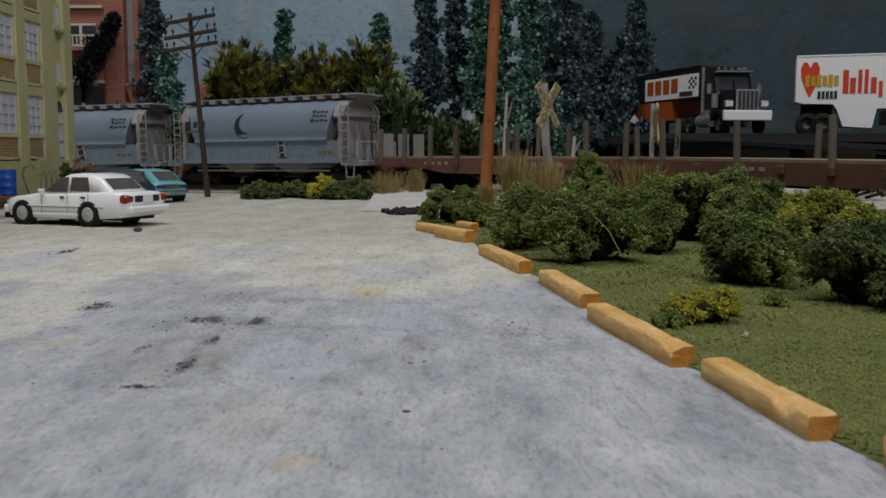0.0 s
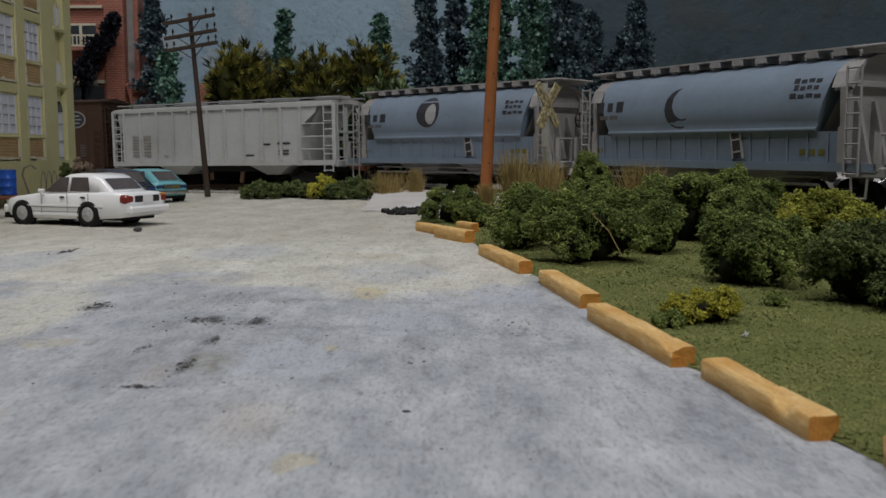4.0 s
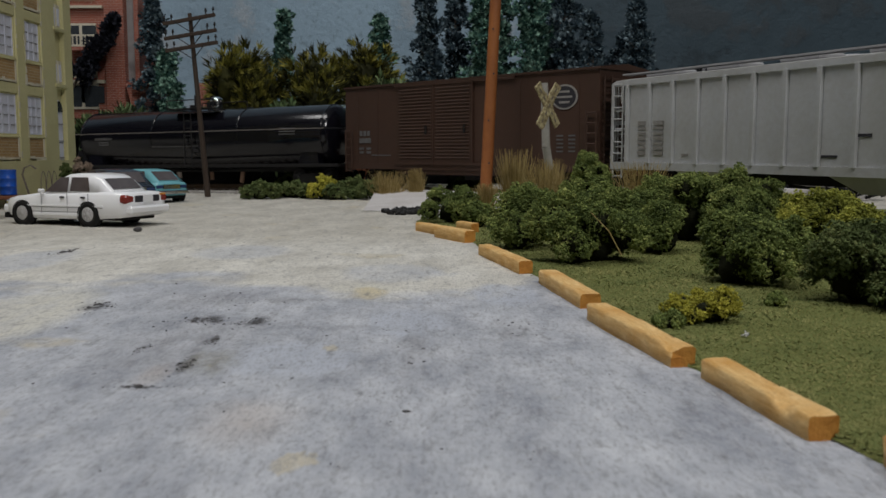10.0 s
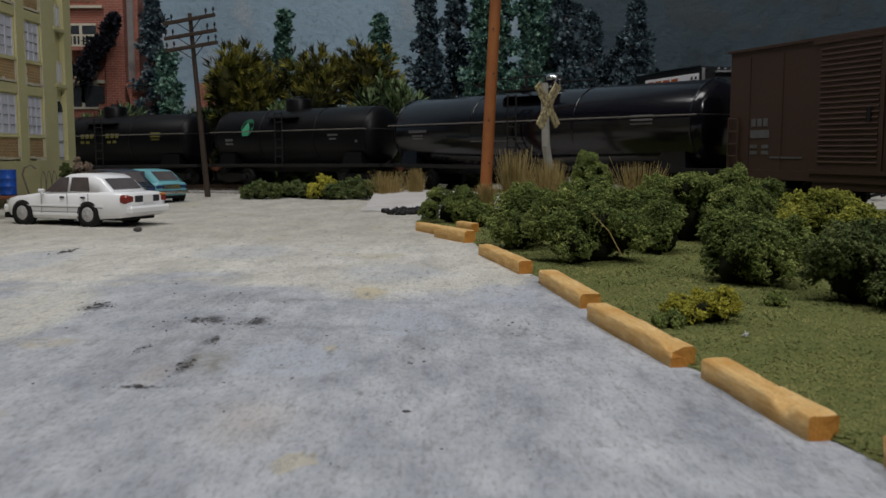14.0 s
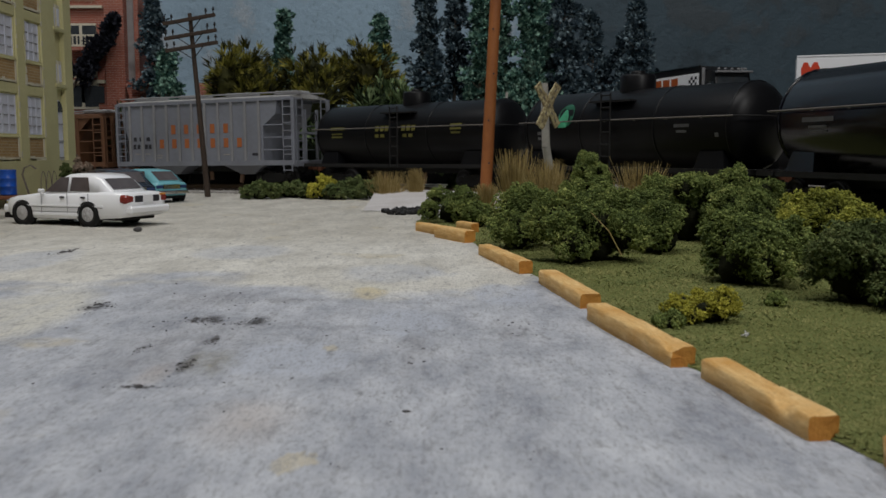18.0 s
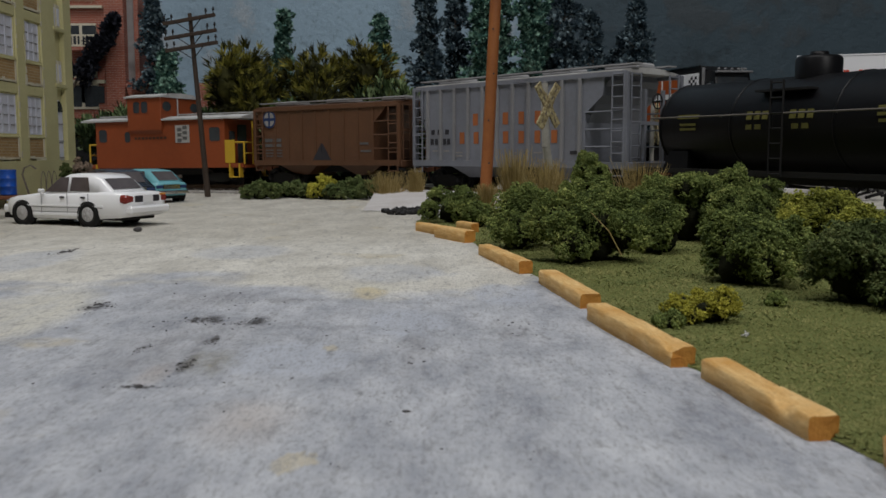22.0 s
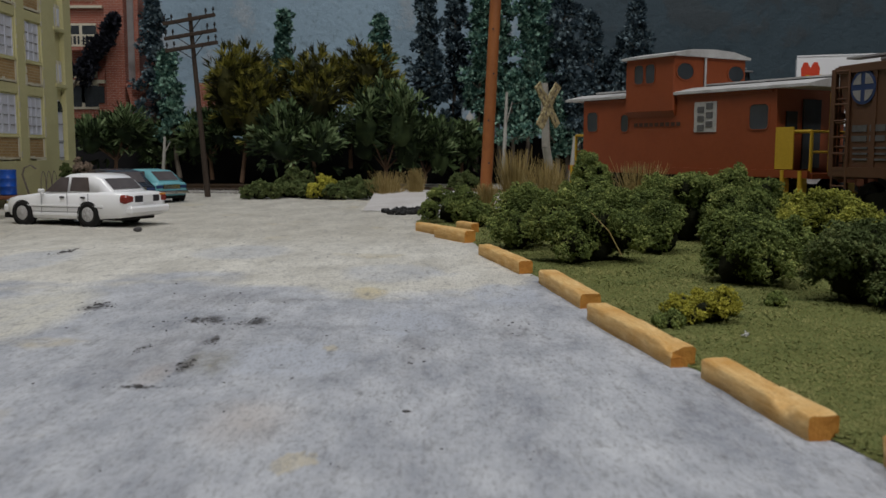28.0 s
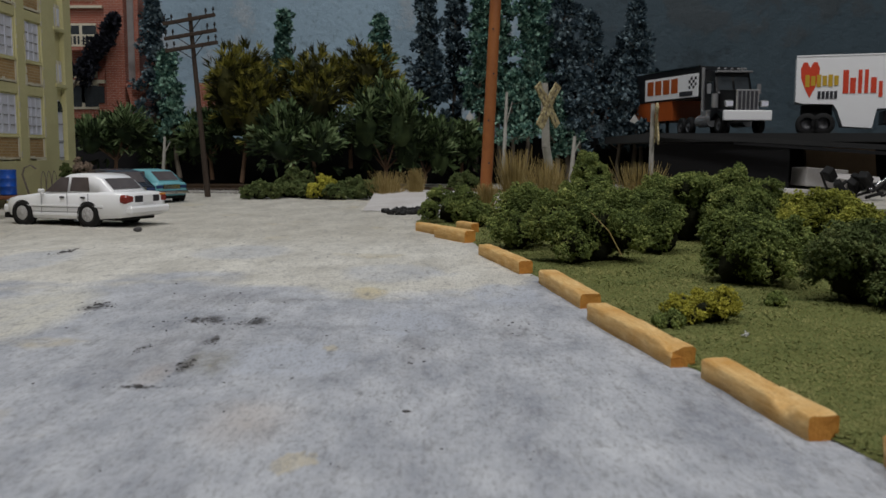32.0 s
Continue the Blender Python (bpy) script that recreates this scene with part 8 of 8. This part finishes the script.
def tractor(m):
    t = thing("truck_tractor", "black long-nose truck tractor with chrome grille and white bumper", "truck", m)
    part("chassis", Shape().box((-2.2, 0, 0.75), (6.6, 0.9, 0.28)), MAT["truck_black"], t)
    part("hood", Shape().loft([[(1.6, -0.62, 1.05), (1.6, 0.62, 1.05), (1.6, 0.60, 2.12), (1.6, -0.60, 2.12)], [(0.0, -0.80, 0.9), (0.0, 0.80, 0.9), (0.0, 0.74, 2.26), (0.0, -0.74, 2.26)]][::-1]), MAT["truck_black"], t)
    g = part("grille", Shape().rbox((1.66, 0, 1.62), (0.14, 1.16, 1.10), 0.04), MAT["bright_trim"], t, "bright chrome grille")
    for k in range(5):
        part("grille_slot", Shape().box((1.735, -0.42 + k * 0.21, 1.62), (0.03, 0.13, 0.92)), MAT["decal_dark"], g)
    part("bumper", Shape().rbox((1.72, 0, 0.90), (0.22, 2.46, 0.50), 0.04), MAT["white_gloss"], t, "white front bumper")
    for y in (-1.0, 1.0):
        part("fender", Shape().loft([[(1.5, y - 0.22, 0.75), (1.5, y + 0.22, 0.75), (1.5, y + 0.22, 1.05), (1.5, y - 0.22, 1.05)], [(0.9, y - 0.25, 1.05), (0.9, y + 0.25, 1.05), (0.9, y + 0.25, 1.25), (0.9, y - 0.25, 1.25)], [(0.1, y - 0.25, 0.7), (0.1, y + 0.25, 0.7), (0.1, y + 0.25, 1.1), (0.1, y - 0.25, 1.1)]]), MAT["truck_black"], t)
        h = part("headlight", Shape().rbox((1.55, y * 0.90, 1.48), (0.24, 0.42, 0.32), 0.05), MAT["bright_trim"], t)
        part("lens", Shape().box((1.68, y * 0.90, 1.48), (0.02, 0.34, 0.22)), MAT["shade"], h)
        part("exhaust_stack", Shape().rod((-1.42, y * 1.05, 0.9), (-1.42, y * 1.05, 3.5), 0.09, n=10), MAT["bright_trim"], t)
        part("fuel_tank", Shape().rod((-0.3, y * 0.95, 0.72), (-1.9, y * 0.95, 0.72), 0.33, n=14), MAT["bright_trim"], t)
        road_wheel(t, 0.85, y * 0.98)
        road_wheel(t, -3.3, y * 0.95)
        road_wheel(t, -4.5, y * 0.95)
        part("mirror", Shape().box((0.05, y * 1.32, 2.3), (0.06, 0.2, 0.5)), MAT["bright_trim"], t)
    part("cab", Shape().loft([[(0.05, -0.95, 0.9), (0.05, 0.95, 0.9), (0.05, 0.95, 2.15), (-0.25, 0.9, 3.2), (-0.25, -0.9, 3.2), (0.05, -0.95, 2.15)], [(-1.35, -0.98, 0.9), (-1.35, 0.98, 0.9), (-1.35, 0.98, 2.15), (-1.35, 0.93, 3.32), (-1.35, -0.93, 3.32), (-1.35, -0.98, 2.15)]][::-1]), MAT["truck_black"], t)
    for y in (-0.43, 0.43):
        part("windscreen", Shape().add([(0.06, y - 0.38, 2.2), (0.06, y + 0.38, 2.2), (-0.20, y + 0.36, 3.02), (-0.20, y - 0.36, 3.02)], [(0, 1, 2, 3)]), MAT["dark"], t)
    part("side_window", Shape().box((-0.6, -0.985, 2.4), (0.7, 0.04, 0.6)), MAT["dark"], t)
    part("sun_visor", Shape().rbox((-0.02, 0, 3.16), (0.36, 1.9, 0.10), 0.03), MAT["bright_trim"], t)
    for k in range(5):
        part("marker_light", Shape().rbox((-0.30, -0.7 + k * 0.35, 3.33), (0.16, 0.14, 0.10), 0.03), MAT["bright_trim"], t)
    part("cab_band", Shape().rbox((0.02, 0, 2.10), (0.12, 1.7, 0.10), 0.02), MAT["bright_trim"], t)
    part("air_cleaner", Shape().rod((0.1, -1.02, 1.35), (0.1, -1.02, 2.05), 0.17, n=12), MAT["bright_trim"], t)
    part("step_box", Shape().rbox((-0.95, -1.02, 1.0), (0.7, 0.3, 0.5), 0.03), MAT["bright_trim"], t)
    return t


tractor(at(14.75, 47.3, RZ, 0, 0, -84))
tm = at(15.5, 48.7, RZ, 0, 0, -73)
tl = thing("semi_trailer", "black and orange enclosed racing trailer with a white sign panel", "trailer", tm)
part("upper_body", Shape().box((-7.2, 0, 2.85), (10.8, 2.5, 1.7)), MAT["truck_black"], tl)
part("lower_body", Shape().box((-8.6, 0, 1.45), (8.0, 2.46, 1.1)), MAT["truck_orange"], tl, "orange lower body")
part("front_cap", Shape().loft([[(-1.8, -1.2, 2.0), (-1.8, 1.2, 2.0), (-1.8, 1.2, 3.68), (-1.8, -1.2, 3.68)], [(-1.6, -1.0, 2.1), (-1.6, 1.0, 2.1), (-1.6, 1.0, 3.5), (-1.6, -1.0, 3.5)]]), MAT["truck_black"], tl)
part("roof_rail", Shape().box((-7.2, -1.24, 3.72), (10.8, 0.08, 0.06)), MAT["chrome"], tl)
pn = part("sign_panel", Shape().rbox((-4.75, -1.262, 2.72), (5.7, 0.03, 1.25), 0.01), MAT["white_gloss"], tl, "white sign panel with red block letters")
for k in range(4):
    part("sign_block", Shape().box((-6.95 + k * 0.88, -1.285, 2.80), (0.68, 0.02, 0.80)), MAT["truck_orange"], pn)
part("sign_block", Shape().box((-3.1, -1.285, 2.30), (1.3, 0.02, 0.26)), MAT["decal_dark"], pn)
for i in range(4):
    for j in range(4):
        if (i + j) % 2 == 0:
            part("check_square", Shape().box((-2.75 + i * 0.2, -1.285, 2.62 + j * 0.16), (0.17, 0.02, 0.15)), MAT["decal_dark"], pn)
for x in (-11.4, -12.5):
    for y in (-1.0, 1.0):
        road_wheel(tl, x, y)
part("landing_leg", Shape().box((-5.6, -0.9, 0.5), (0.14, 0.14, 0.95)).box((-5.6, -0.9, 0.06), (0.4, 0.4, 0.06)), MAT["iron"], tl)

wt = thing("box_trailer", "white racing trailer with a red heart and orange block lettering", "trailer", at(18.62, 49.2, RZ, 0, 0, -19))
o = [(0.0, 1.75), (0.0, 4.10), (13.0, 4.10), (13.0, 1.35), (3.95, 1.35), (3.75, 0.35), (2.35, 0.45), (2.05, 1.3), (1.85, 1.6), (0.35, 1.65)]
sh = Shape()
sh.loft([[(x, 0, z) for x, z in o], [(x, 2.5, z) for x, z in o]])
part("body", sh, MAT["white_gloss"], wt)
part("wheel_well", Shape().box((1.1, 1.5, 1.05), (1.5, 1.9, 1.1)), MAT["rubber"], wt)
part("top_rail", Shape().rbox((6.5, 0.02, 4.11), (13.0, 0.1, 0.08), 0.01), MAT["white_gloss"], wt)
part("belly_box", Shape().rbox((5.0, 1.25, 0.9), (1.4, 2.2, 0.7), 0.04), MAT["truck_black"], wt)
for x in (0.62, 1.42):
    road_wheel(wt, x, 0.2, 0.58, 0.26)
    road_wheel(wt, x, 2.3, 0.5, 0.26)
hp = [(0.0, -0.85), (0.35, -0.45), (0.62, 0.0), (0.66, 0.4), (0.48, 0.66), (0.22, 0.66), (0.0, 0.42), (-0.22, 0.66), (-0.48, 0.66), (-0.66, 0.4), (-0.62, 0.0), (-0.35, -0.45)]
part("heart", Shape().plate([(0.70 * a, 1.22 * c) for a, c in hp], 0.02, Matrix.Translation((0.68, -0.002, 2.98)) @ Matrix.Rotation(radians(90), 4, "X")), MAT["decal_red"], wt, "red heart emblem")
for k in range(6):
    part("sign_block", Shape().box((0.56 + k * 0.28, -0.035, 2.82), (0.21, 0.02, 0.62 - 0.12 * (k % 2))), MAT["yellow"], wt)
for k in range(5):
    part("sign_block", Shape().box((1.15 + k * 0.2, -0.02, 2.08), (0.15, 0.02, 0.40)), MAT["decal_dark"], wt)
for k in range(6):
    hh = 1.2 if k in (0, 2, 3) else 0.8
    part("sign_block", Shape().box((2.42 + k * 0.34 - 0.04 * (k > 2), -0.02, 2.54 - (0.2 if k == 5 else 0) + (0.2 if k in (0, 2, 3) else 0)), (0.27 if k in (0, 1, 4) else 0.18, 0.02, hh)), MAT["decal_red"], wt)
pn = part("sign_panel", Shape().rbox((5.55, -0.015, 2.85), (2.0, 0.03, 1.15), 0.01), MAT["decal_dark"], wt, "black and yellow sign panel")
part("sign_field", Shape().box((5.55, -0.04, 2.85), (1.8, 0.02, 0.92)), MAT["yellow"], pn)
for k in range(4):
    part("sign_block", Shape().box((4.95 + k * 0.4, -0.055, 2.85), (0.28, 0.012, 0.6)), MAT["decal_dark"], pn)

# ---- ceiling fixture ----
fx = thing("ceiling_light", "long white fluorescent ceiling light over the layout", "ceiling light", at(-38, 10, 110.4))
part("housing", Shape().rbox((0, 0, 0.9), (108, 28, 1.6), 0.3), MAT["ceiling"], fx)

# invented lamp body for the front fill, never in view
cl = thing("fill_lamp_prop", "added metal work lamp out of view, prop for the front fill", "lamp", at(54, -46, 76))
part("reflector", Shape().lathe([(2.5, 3.2), (6.0, 6.5), (9.5, 7.6), (9.7, 7.6), (6.2, 6.9), (2.7, 3.6)], 20), MAT["chrome"], cl)
part("stand", Shape().rod((0, 0, 4), (0, 0, -160), 0.9, n=10), MAT["iron"], cl)


# ---- what moves: the train along its track, the wheelsets in their bogies ----
def car_pose(u, base, t):
    s = u + travelled(t)
    a, b = on_track(s - base), on_track(s + base)
    c, d = (a + b) / 2, b - a
    turn = Vector(d).to_track_quat("X", "Z")
    return Matrix.LocRotScale(c * K, turn, None)


def motions():
    ticks = [i * 0.5 for i in range(65)]
    for car, u, base in CARS:
        walk(car, [(t, car_pose(u, base, t)) for t in ticks])
    fine = [i * 0.1 for i in range(321)]
    turns = [math.degrees(travelled(t) * RC / RN / WR) for t in fine]
    for ws, wx in WHEELS:
        walk(ws, [(t, at(wx, 0, WR, 0, a % 360.0, 0)) for t, a in zip(fine, turns)])


motions()
